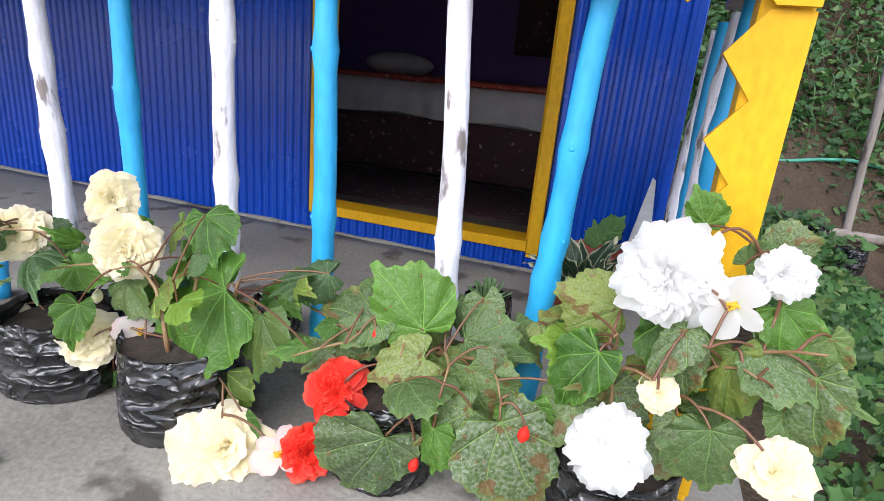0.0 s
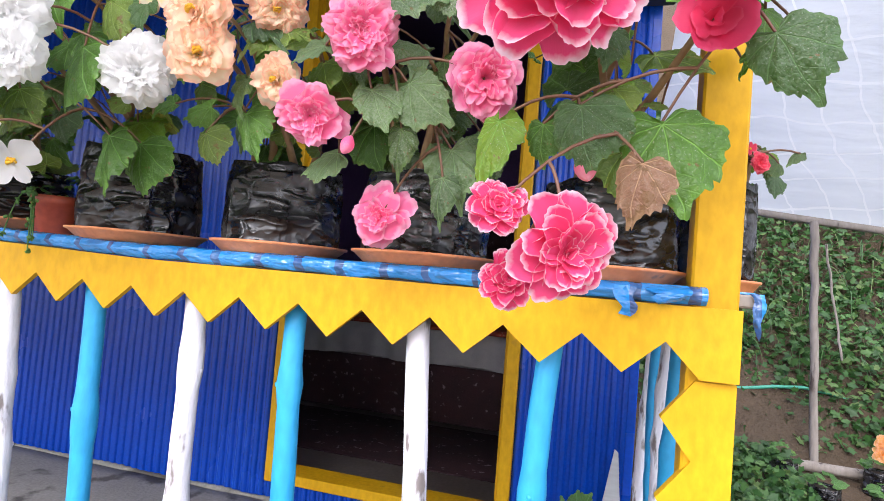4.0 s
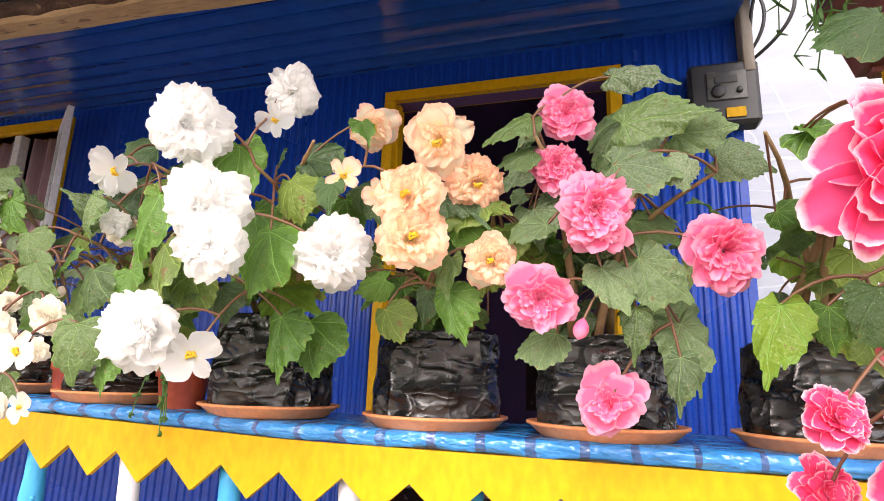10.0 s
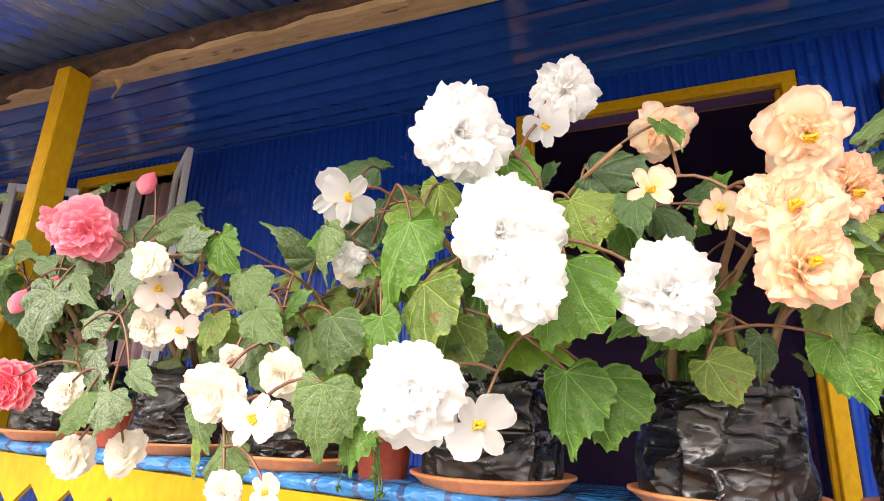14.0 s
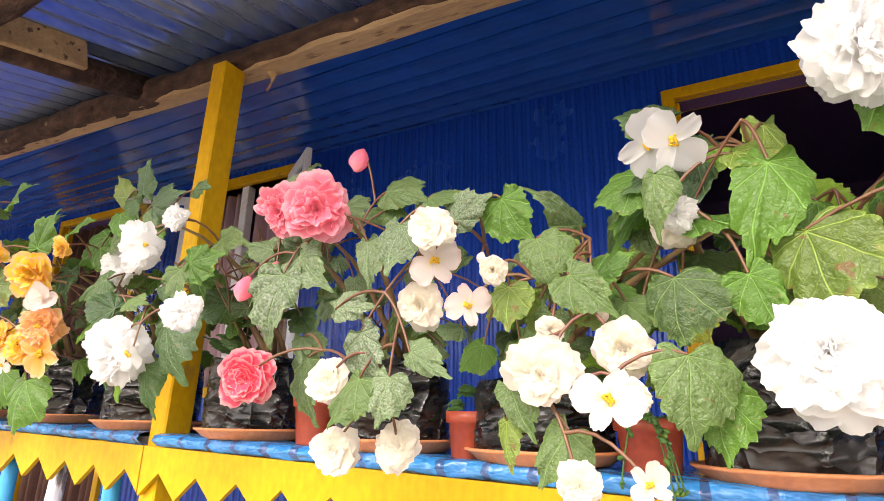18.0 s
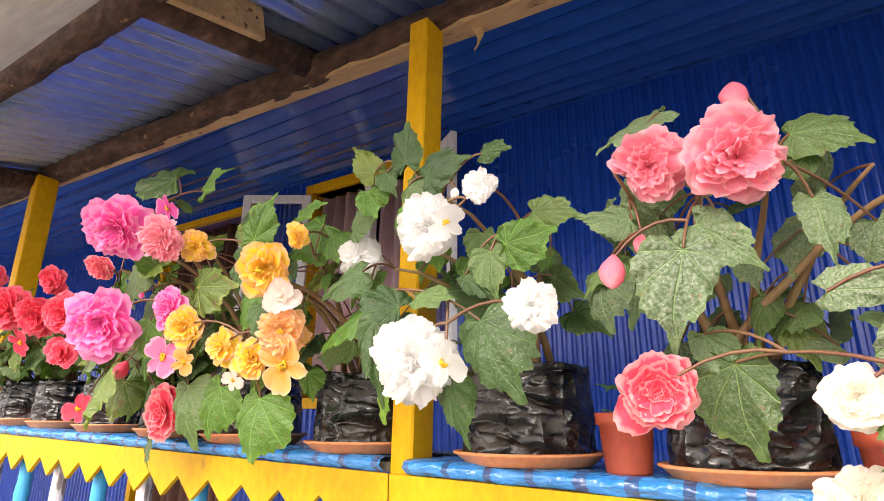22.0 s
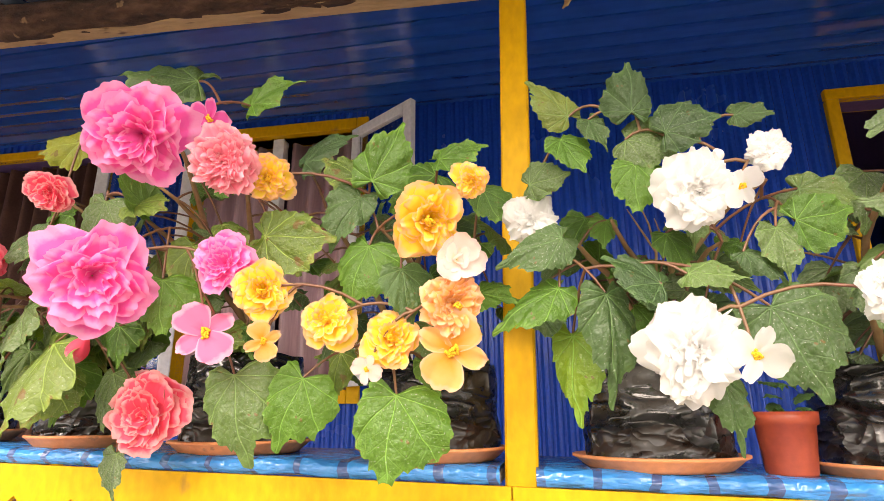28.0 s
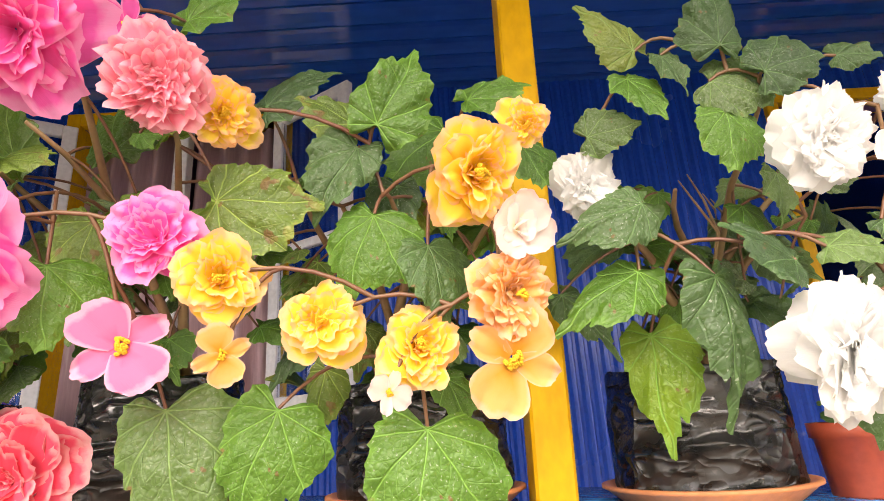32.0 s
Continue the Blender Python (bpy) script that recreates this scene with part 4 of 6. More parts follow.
# ---- room seen through the door ----
e = tagged(empty("bed", -0.9, 3.75, FLOOR + 0.02), "bed with white sheet hanging over its side and red flowered blanket", "bed")
part("base", boxed(-1.0, 0.9, -0.4, 0.5, 0.02, 0.36), M["rug"], e)
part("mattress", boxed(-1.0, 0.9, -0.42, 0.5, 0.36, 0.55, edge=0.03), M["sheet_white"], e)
bm = bmesh.new()
pr = None
for i in range(81):
    x = -1.0 + 1.9 * i / 80
    c = [bm.verts.new(p) for p in ((x, 0.1, 0.566), (x, -0.4, 0.566), (x, -0.44 - 0.01 * math.sin(x * 40), 0.5), (x, -0.445 - 0.015 * math.sin(x * 40), 0.37 + 0.012 * math.sin(x * 9)))]
    if pr:
        for k in range(3):
            bm.faces.new((pr[k], c[k], c[k + 1], pr[k + 1]))
    pr = c
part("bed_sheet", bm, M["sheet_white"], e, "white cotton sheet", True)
part("blanket", boxed(-0.99, 0.89, -0.425, 0.49, 0.57, 0.6, edge=0.01), M["blanket"], e, "red flowered blanket")
bm = bmesh.new()
bmesh.ops.create_uvsphere(bm, u_segments=20, v_segments=10, radius=0.5, matrix=Matrix.LocRotScale((-0.75, 0.1, 0.66), None, (0.5, 0.34, 0.16)))
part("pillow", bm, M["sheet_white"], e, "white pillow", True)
bm = boxed(-1.9, 0.0, 2.55, 3.3, FLOOR + 0.021, FLOOR + 0.03)
tagged(mesh_object("rug", bm, M["rug"]), "dark flowered rug on the room floor", "rug")


# ---- electric meter and cables ----
e = tagged(empty("electric_meter", 0.085, WALL_Y - 0.06, 2.385), "dark grey electric meter box fixed to the wall", "meter")
part("case", boxed(-0.11, 0.11, -0.03, 0.05, -0.12, 0.11, edge=0.012), M["grey_box"], e)
part("face", boxed(-0.055, 0.07, -0.036, -0.031, -0.035, 0.07, edge=0.002), M["meter_face"], e, "pale meter face")
part("display", boxed(-0.03, 0.04, -0.04, -0.037, 0.025, 0.05, edge=0.001), M["grey_box"], e, "dark counter display")
for dx, r in ((-0.02, 0.022), (0.045, 0.01)):
    bm = bmesh.new()
    lathe(bm, [(r, 0), (r, 0.008), (r * 0.7, 0.01)], 16)
    k = part("dial", bm, M["grey_box"], e, "black round dial", True)
    k.matrix_local = pose(dx, -0.036, -0.005, 90)
part("sticker", boxed(0.0, 0.06, -0.036, -0.033, -0.1, -0.065, edge=0.001), M["yellow"], e, "yellow sticker")
for i, pts in enumerate((((0.16, 1.94, 2.48), (0.2, 1.9, 2.62), (0.16, 1.9, 2.72), (0.25, 1.85, 2.78)), ((0.18, 1.93, 2.5), (0.31, 1.8, 2.55), (0.34, 1.8, 2.68), (0.22, 1.85, 2.78)), ((0.15, 1.94, 2.5), (0.24, 1.88, 2.58), (0.25, 1.88, 2.7), (0.16, 1.9, 2.8)))):
    bm = bmesh.new()
    P = [Vector(p) for p in pts]
    q = []
    for s in range(19):
        u = s / 18
        q.append((1 - u) ** 3 * P[0] + 3 * u * (1 - u) ** 2 * P[1] + 3 * u * u * (1 - u) * P[2] + u ** 3 * P[3])
    tube(bm, q, [0.006] * 19, 8)
    tagged(mesh_object("cable", bm, M["cable"]), "black power cable looping above the meter", "cable", "meter cables")
tagged(mesh_object("corner_board", boxed(0.15, 0.185, 1.9, 2.05, 2.45, 2.8), M["grey_wood"]), "dark weathered board under the roof corner", "board")
bm = boxed(-0.95, -0.25, 4.285, 4.298, 1.2, 1.75)
tagged(mesh_object("wall_hanging", bm, M["rug"]), "dark cloth with pale flowers hanging on the back wall", "cloth")


# ---- begonias: leaves, flowers, stems, grow bags, saucers ----
def leaf_mesh(seed, wide=0.46, droop=0.3, fold=0.22, lobes=7, cut=0.038, taper=0.3, tip=0.1, plain=False):
    """A lopsided, toothed begonia leaf, one unit long, its stalk at the origin, tip towards +y."""
    rng = random.Random(seed)
    bm = bmesh.new()
    uv = bm.loops.layers.uv.new("UVMap")
    rl = bm.verts.layers.float.new("rim")
    n = 88
    skew = rng.choice((-1, 1)) * rng.uniform(0.12, 0.26)
    hub = Vector((0, 0.1, 0))
    nick = [rng.randrange(6, n - 6) for _ in range(3)]
    tooth = (0.0, 0.03, 0.056, 0.016)
    rim = []
    for i in range(n):
        a = 2 * math.pi * i / n
        s = (1 - math.cos(a)) / 2
        x = wide * math.sin(a) * (1 + skew * math.sin(a)) * (1.06 - taper * s * s)
        y = 0.36 - 0.5 * math.cos(a) + 0.22 * math.exp(-((min(a, 2 * math.pi - a)) / 0.3) ** 2) + tip * math.exp(-((a - math.pi) / 0.2) ** 2) + 0.1 * skew * math.sin(a)
        lob = 1 if plain else 1 + cut * math.cos(lobes * (a - math.pi)) + tooth[i % 4] * rng.uniform(0.5, 1.5) + rng.uniform(-0.008, 0.008) - (0.06 if i in nick else 0)
        rim.append(hub + (Vector((x, y, 0)) - hub) * lob)
    w1, w2, w3 = rng.uniform(0, 6), rng.uniform(0, 6), rng.uniform(0.02, 0.055)
    wave = [w3 * math.sin(w1 + 4 * 6.283 * i / n) + 0.022 * math.sin(w2 + 9 * 6.283 * i / n) + rng.uniform(-0.006, 0.006) for i in range(n)]
    pucker, curl, twist = rng.uniform(0.022, 0.05), rng.uniform(-0.14, 0.1), rng.uniform(-0.25, 0.25)
    rings = []
    for t in (0.18, 0.36, 0.54, 0.7, 0.84, 0.94, 1.0):
        ring = []
        for i in range(n):
            p = hub + (rim[i] - hub) * t
            a = math.atan2(p.x, p.y - 0.1)
            r = (p - hub).length
            z = -fold * abs(p.x) ** 1.4 - droop * max(0, p.y) ** 2.2 + pucker * t ** 0.9 * abs(math.sin(4.5 * a)) + 0.012 * math.sin(r * 40) * t + wave[i] * t ** 2.5 + curl * t ** 4 * 0.6 + twist * p.x * p.y * 0.6
            ring.append(bm.verts.new((p.x, p.y, z)))
            ring[-1][rl] = t
        rings.append(ring)
    c = bm.verts.new(hub)
    fs = [bm.faces.new((c, rings[0][(i + 1) % n], rings[0][i])) for i in range(n)]
    for a, b in zip(rings, rings[1:]):
        fs += [bm.faces.new((a[i], a[(i + 1) % n], b[(i + 1) % n], b[i])) for i in range(n)]
    for f in fs:
        for l in f.loops:
            l[uv].uv = (l.vert.co.x + 0.5, l.vert.co.y + 0.2)
    bmesh.ops.recalc_face_normals(bm, faces=fs)
    me = bpy.data.meshes.new("leaf")
    bm.to_mesh(me)
    bm.free()
    me.shade_smooth()
    return me


LEAF_SHAPES = [dict(wide=0.45, droop=0.3), dict(wide=0.4, droop=0.15, fold=0.35, taper=0.4), dict(wide=0.5, droop=0.25, lobes=5, cut=0.03, taper=0.1, tip=0.06), dict(wide=0.44, droop=0.05, fold=0.08), dict(wide=0.32, droop=0.25, fold=0.45, lobes=6, taper=0.5, tip=0.13), dict(wide=0.47, droop=0.45, fold=0.25, taper=0.2, tip=0.1), dict(wide=0.38, droop=0.2, fold=-0.25, taper=0.45), dict(wide=0.3, droop=0.35, fold=0.5, cut=0.045, taper=0.45, tip=0.14)]
LEAVES = {}


def leaf_of(kind, i):
    key = (kind, i % len(LEAF_SHAPES))
    if key not in LEAVES:
        shape = dict(wide=0.2 + 0.01 * key[1], droop=0.35, fold=0.5, taper=0.55, tip=0.1, plain=True) if kind == "leaf_striped" else LEAF_SHAPES[key[1]]
        me = leaf_mesh(100 + 7 * key[1], **shape)
        me.materials.append(M[kind])
        LEAVES[key] = me
    return LEAVES[key]


def add_petal(bm, uv, turn, length, width, lift, cup, ruffle, rng, base=0.05):
    """One petal: a curved, frilled, slightly twisted blade that leaves the flower's axis (+z) at the given lift."""
    nu, nv = 14, 6
    ph, ph2, fr = rng.uniform(0, 6), rng.uniform(0, 6), rng.uniform(1.6, 2.8)
    notch = min(0.035, 0.01 + 0.22 * ruffle)
    twist, curl, skew = rng.uniform(-0.28, 0.28), rng.uniform(-0.1, 0.55), rng.uniform(-0.18, 0.18)
    grid = []
    ca, sa = math.cos(turn), math.sin(turn)
    for j in range(nv + 1):
        v = j / nv
        row = []
        for i in range(nu + 1):
            u = 2 * i / nu - 1
            w = width * (0.2 + 0.8 * math.sin(math.pi * (0.06 + 0.64 * v)) ** 0.9)
            shrink = 1 - 0.33 * (1 - math.sqrt(1 - 0.94 * u * u)) * v + notch * (math.sin(ph + 9 * u) + 0.7 * math.sin(ph2 + 17 * u)) * v * v
            r = base + length * v * shrink
            side = u * w * 0.5 + skew * length * v * v
            el = lift * (1 - curl * v) if lift > 0 else lift * v * (0.6 + curl)
            out, up = r * math.cos(el), r * math.sin(el)
            frill = 0.75 * math.sin(ph + fr * u * 2.4) + 0.35 * math.sin(ph2 + fr * u * 5) * v * v
            up += cup * (u * u) * length * (0.3 + 0.5 * v) + ruffle * length * v ** 2 * frill + twist * u * v * width * 0.3
            out += 0.5 * ruffle * length * v ** 2 * math.cos(ph + fr * u * 2.3)
            row.append((bm.verts.new((ca * out - sa * side, sa * out + ca * side, up)), u * 0.5 + 0.5, v))
        grid.append(row)
    for a, b in zip(grid, grid[1:]):
        for i in range(nu):
            q = (a[i], a[i + 1], b[i + 1], b[i])
            f = bm.faces.new([x[0] for x in q])
            for l, x in zip(f.loops, q):
                l[uv].uv = (x[1], x[2])


# per whorl: petals, length, width, lift, cup, ruffle
FLOWER_FORMS = {
    "rose": [(5, 1.0, 1.1, -10, 0.06, 0.05), (6, 0.98, 0.95, 8, 0.1, 0.06), (7, 0.86, 0.74, 26, 0.14, 0.09), (8, 0.72, 0.56, 42, 0.16, 0.12), (8, 0.57, 0.44, 51, 0.18, 0.15), (8, 0.43, 0.37, 57, 0.18, 0.2), (7, 0.3, 0.3, 63, 0.16, 0.2)],
    "camellia": [(6, 1.0, 0.86, -14, 0.14, 0.03), (7, 1.0, 0.74, 2, 0.2, 0.03), (8, 0.9, 0.6, 18, 0.26, 0.04), (8, 0.76, 0.5, 33, 0.3, 0.04), (8, 0.6, 0.4, 48, 0.32, 0.05), (7, 0.46, 0.32, 62, 0.32, 0.05), (6, 0.3, 0.25, 78, 0.3, 0.05)],
    "frilled": [(8, 0.94, 1.05, -34, 0.06, 0.06), (9, 1.0, 1.0, -14, 0.07, 0.07), (10, 0.98, 0.9, 3, 0.09, 0.09), (11, 0.9, 0.78, 17, 0.1, 0.13), (11, 0.8, 0.66, 30, 0.12, 0.14), (10, 0.68, 0.56, 43, 0.12, 0.15), (9, 0.54, 0.48, 50, 0.12, 0.16), (8, 0.4, 0.4, 56, 0.1, 0.17), (7, 0.32, 0.4, 84, 0.1, 0.17), (6, 0.3, 0.4, 112, 0.1, 0.12), (4, 0.26, 0.4, 130, 0.1, 0.1)],
    "rosette": [(6, 1.0, 1.25, -14, 0.06, 0.06), (7, 0.97, 1.1, 4, 0.08, 0.07), (8, 0.86, 0.9, 20, 0.1, 0.08), (8, 0.72, 0.74, 35, 0.12, 0.09), (8, 0.57, 0.58, 48, 0.14, 0.1), (7, 0.42, 0.46, 60, 0.14, 0.12), (6, 0.3, 0.4, 92, 0.14, 0.12), (4, 0.26, 0.36, 118, 0.12, 0.1)],
    "cup": [(4, 1.0, 1.25, 22, 0.2, 0.04), (3, 0.72, 0.85, 46, 0.25, 0.05), (3, 0.4, 0.5, 68, 0.25, 0.06)],
    "loose": [(5, 1.0, 1.1, -8, 0.05, 0.06), (4, 0.92, 0.95, 12, 0.08, 0.07), (7, 0.58, 0.46, 36, 0.14, 0.14), (8, 0.46, 0.34, 54, 0.16, 0.16), (6, 0.34, 0.28, 72, 0.16, 0.16)],
}
FLOWERS = {}


def flower_mesh(form, colour, seed):
    key = (form, colour, seed)
    if key in FLOWERS:
        return FLOWERS[key]
    rng = random.Random(hash_of(form + colour) + seed)
    bm = bmesh.new()
    uv = bm.loops.layers.uv.new("UVMap")
    if form == "single":
        for k, (ln, wd) in enumerate(((1.0, 1.15), (0.9, 0.6), (1.0, 1.2), (0.9, 0.6))):
            add_petal(bm, uv, k * math.pi / 2 + rng.uniform(-0.15, 0.15), ln, wd, radians(rng.uniform(2, 18)), 0.08, 0.05, rng)
    elif form == "bud":
        # closed drop of three overlapping petals, narrow at the stalk
        rows = []
        for j in range(15):
            t = j / 14
            ring = []
            for i in range(24):
                ph = (i / 24 * 3 + 0.5 * t + 0.1 * seed) % 1.0
                r = 0.52 * max(0.02, math.sin(math.pi * t ** 1.15)) ** 0.72 * (0.94 + 0.12 * ph * min(1, 3 * t)) * (1 + 0.03 * math.sin(7 * t + i))
                an = 2 * math.pi * i / 24
                ring.append(bm.verts.new((r * math.cos(an), r * math.sin(an), 1.6 * t - 0.7 + 0.05 * ph * t)))
            rows.append(ring)
        for a, b in zip(rows, rows[1:]):
            for i in range(24):
                bm.faces.new((a[i], a[(i + 1) % 24], b[(i + 1) % 24], b[i]))
        bm.faces.new(rows[0][::-1])
        bm.faces.new(rows[-1])
        for f in bm.faces:
            for l in f.loops:
                l[uv].uv = (0.5, 0.6 + 0.22 * (l.vert.co.z + 0.65))
    else:
        for li, (n, ln, wd, lift, cup, ruf) in enumerate(FLOWER_FORMS[form]):
            off = rng.uniform(0, 1)
            for k in range(n):
                add_petal(bm, uv, 2 * math.pi * (k + off) / n + rng.uniform(-0.38, 0.38), ln * rng.uniform(0.8, 1.12) * (1.14 if li == 0 and k % 3 == 0 else 1), wd * rng.uniform(0.9, 1.12), radians(lift + rng.uniform(-11, 11)), cup, ruf * rng.uniform(0.7, 1.3), rng, 0.03)
        for v in bm.verts:
            v.co.z -= 0.18
            v.co += 0.13 * noise.noise_vector((v.co * 1.1) + Vector((seed * 9, 0, 0)))
    me = bpy.data.meshes.new("flower")
    bm.to_mesh(me)
    bm.free()
    me.materials.append(PETAL[colour])
    me.shade_smooth()
    FLOWERS[key] = me
    return me


def hash_of(text):
    return sum((i + 3) * ord(c) for i, c in enumerate(text))


def stamen_mesh():
    bm = bmesh.new()
    rng = random.Random(2)
    for k in range(26):
        a, r = rng.uniform(0, 6.28), 0.16 * math.sqrt(rng.random())
        bmesh.ops.create_icosphere(bm, subdivisions=1, radius=0.05, matrix=Matrix.LocRotScale((r * math.cos(a), r * math.sin(a), 0.16 - r * 0.5), None, (1, 1, 1.5)))
    me = bpy.data.meshes.new("flower_center")
    bm.to_mesh(me)
    bm.free()
    me.materials.append(M["stamen"])
    return me


STAMENS = stamen_mesh()


def facing(v, spin=0.0):
    """A turn that lays local +z along v."""
    return Vector(v).normalized().to_track_quat("Z", "Y").to_matrix().to_4x4() @ Matrix.Rotation(spin, 4, "Z")


BAGS = {}


def bag_mesh(seed):
    """Black film grow bag: upright folds, slumped sides, ragged rim; one unit across."""
    if seed in BAGS:
        return BAGS[seed]
    rng = random.Random(seed)
    bm = bmesh.new()
    seg, hi = 96, 34
    rings = []
    for j in range(hi + 1):
        s = j / hi
        ring = []
        for k in range(seg):
            a = 2 * math.pi * k / seg
            c, d = math.cos(a), math.sin(a)
            r = 0.5 * (0.985 - 0.045 * s + 0.02 * math.sin(math.pi * s))
            if s < 0.08:
                r *= 0.95 + 0.62 * s
            r += 0.02 * noise.noise((c * 1.6 + seed, d * 1.6, s * 3)) + 0.012 * math.cos(4 * a + seed)
            fold = noise.noise((c * 2.2 + seed * 3, d * 2.2, s * 4 + 1.2 * noise.noise((c * 2, d * 2, s * 2 + seed))))
            fine = noise.noise((c * 5 + seed, d * 5, s * 8 + 2 * noise.noise((c * 3, d * 3, seed))))
            r -= 0.014 * (1 - min(1, abs(fold) * 5)) ** 2 + 0.009 * (1 - min(1, abs(fine) * 5)) ** 1.5
            z = s + (0.06 * noise.noise((c * 2, d * 2, seed)) if j == hi else 0)
            ring.append(bm.verts.new((r * c, r * d, z)))
        rings.append(ring)
    inner = [bm.verts.new((v.co.x * 0.95, v.co.y * 0.95, 0.9)) for v in rings[-1]]
    rings.append(inner)
    for a, b in zip(rings, rings[1:]):
        for k in range(seg):
            bm.faces.new((a[k], a[(k + 1) % seg], b[(k + 1) % seg], b[k]))
    bm.faces.new(rings[0][::-1])
    me = bpy.data.meshes.new("grow_bag")
    bm.to_mesh(me)
    bm.free()
    me.materials.append(M["bag"])
    me.shade_smooth()
    BAGS[seed] = me
    return me


def soil_mesh():
    bm = bmesh.new()
    rng = random.Random(3)
    bmesh.ops.create_circle(bm, cap_ends=False, segments=28, radius=0.47)
    ring = bm.verts[:]
    mid = [bm.verts.new((v.co.x * 0.5, v.co.y * 0.5, 0.03 + rng.uniform(-0.02, 0.02))) for v in ring]
    c = bm.verts.new((0, 0, 0.05))
    for k in range(28):
        bm.faces.new((ring[k], ring[(k + 1) % 28], mid[(k + 1) % 28], mid[k]))
        bm.faces.new((mid[k], mid[(k + 1) % 28], c))
    me = bpy.data.meshes.new("soil")
    bm.to_mesh(me)
    bm.free()
    me.materials.append(M["soil"])
    return me


SOIL = soil_mesh()


def saucer(x, y, z, r, seed):
    bm = bmesh.new()
    lathe(bm, [(r * 0.8, 0), (r * 0.84, 0.004), (r * 0.96, 0.018), (r, 0.02), (r, 0.024), (r * 0.94, 0.0245), (r * 0.8, 0.008), (r * 0.1, 0.008)], 40)
    ob = mesh_object("saucer", bm, M["terracotta"])
    ob.matrix_world = pose(x, y, z, 0, 0, seed * 40)
    return tagged(ob, "terracotta-coloured plastic saucer on the blue shelf", "saucer", "plant saucers")


def begonia(x, y, z, width, height, colour, flowers, label, leaf="leaf_dusty", leaves=26, seed=1, size=0.11, dish=True, own=()):
    """A bag of begonia. flowers: form, place, diameter, other colour or ''; own: leaves with place, length and heading."""
    rng = random.Random(seed)
    e = tagged(empty("potted_begonia", x, y, z), label, "potted plant", "begonias in grow bags")
    if dish:
        saucer(x, y, z, width * 0.57, seed)
        e.location.z += 0.009
    base = e.location.copy()
    share("grow_bag", bag_mesh(seed % 5), e, Matrix.LocRotScale((0, 0, 0), Euler((0, 0, seed * 1.3)), (width, width, height)), "crumpled black plastic grow bag")
    share("soil", SOIL, e, Matrix.LocRotScale((0, 0, height * 0.9), None, (width, width, width)), "dark potting soil")
    fl = [(k, Vector((a, b, c)) - base, d, col or colour) for k, a, b, c, d, col in flowers]
    own = [(Vector((a, b, c)) - base, d, h, kind[0] if kind else leaf) for a, b, c, d, h, *kind in own]
    targets = [p for _, p, _, _ in fl] + [o[0] for o in own]
    top = max([p.z for p in targets], default=height + 0.3)
    front = min([p.y for p in targets], default=-0.2)
    lo, hi = min([p.x for p in targets], default=-0.15), max([p.x for p in targets], default=0.15)
    # main stems fan out from the soil
    count = 5
    nodes = []
    for k in range(count):
        f = (k + 0.5) / count
        tip = Vector((lo + (hi - lo) * f, front * rng.uniform(0.5, 0.85), height + (top - height) * rng.uniform(0.45, 0.75)))
        root = Vector((rng.uniform(-0.25, 0.25) * width, rng.uniform(-0.2, 0.2) * width, height * 0.88))
        pts = curve_pts(root, tip, 0.05, 7, (rng.uniform(-0.02, 0.02), 0.03, 0))
        pts = [p + Vector((rng.uniform(-1, 1), rng.uniform(-1, 1), 0)) * 0.004 for p in pts]
        bm = bmesh.new()
        tube(bm, pts, [0.0085 * (1 - i / 8.4) ** 0.7 * (1 if dish else 0.55) for i in range(8)], 8, wob=0.08, rng=rng)
        part("stem", bm, M["stem"], e, smooth=True)
        nodes += pts[2:]

    wanted = []

    def stalk(name, a, b, sag, r):
        bm = bmesh.new()
        pts = curve_pts(a, b, sag, 5)
        tube(bm, pts, [r * 1.15, r * 1.05, r, r * 0.95, r * 0.9, r * 0.85], 6, cap=False)
        part(name, bm, M["stalk"], e, smooth=True)
        return pts

    def reach_of(w):
        return min((q - w[1]).length + 0.7 * max(0.0, q.z - w[1].z) for q in nodes)

    for k, p, d, col in fl:
        eye = ((Vector((0.03, -0.03, 1.1)) if z < 1 else Vector((base.x + p.x + 0.3, -0.1, 1.42))) - base - p).normalized() + Vector((rng.uniform(-0.32, 0.32), 0, rng.uniform(-0.35, 0.22)))
        form = {"d": {"white": "frilled", "picotee": "camellia", "cream": "rosette", "ivory": "rosette", "yellow": "rose", "coral": "rosette", "red": "rosette"}.get(col, ("rose", "rose", "frilled", "loose")[rng.randrange(4)]), "l": "loose", "s": "single", "b": "bud", "r": "rose", "f": "frilled", "c": "cup"}[k]
        if k == "b":
            eye = Vector((rng.uniform(-0.35, 0.35), -0.3, -0.9))
        turn = facing(eye, rng.uniform(0, 6.28))
        r = d * (0.465 if k in 'df' else 0.52) * (1.45 if k == "b" and col in ("salmon", "coral") else 1)
        squash = (1, 1, 0.9) if k != "b" else (0.8, 0.8, 0.8)
        ob = share("flower" if k != "b" else "bud", flower_mesh(form, col, rng.randrange(4)), e, Matrix.Translation(p) @ turn @ Matrix.Diagonal((r * squash[0], r * squash[1], r * squash[2], 1)), "" if col == colour and k != "b" else col + (" flower bud" if k == "b" else " flower"))
        if k in "sl":
            share("flower_center", STAMENS, ob, None, "yellow stamens")
        elif k == "d" and col in ("yellow", "peach", "orange"):
            share("flower_center", STAMENS, ob, Matrix.Translation((0, 0, 0.12)) @ Matrix.Diagonal((0.8, 0.8, 1.2, 1)), "yellow stamens")
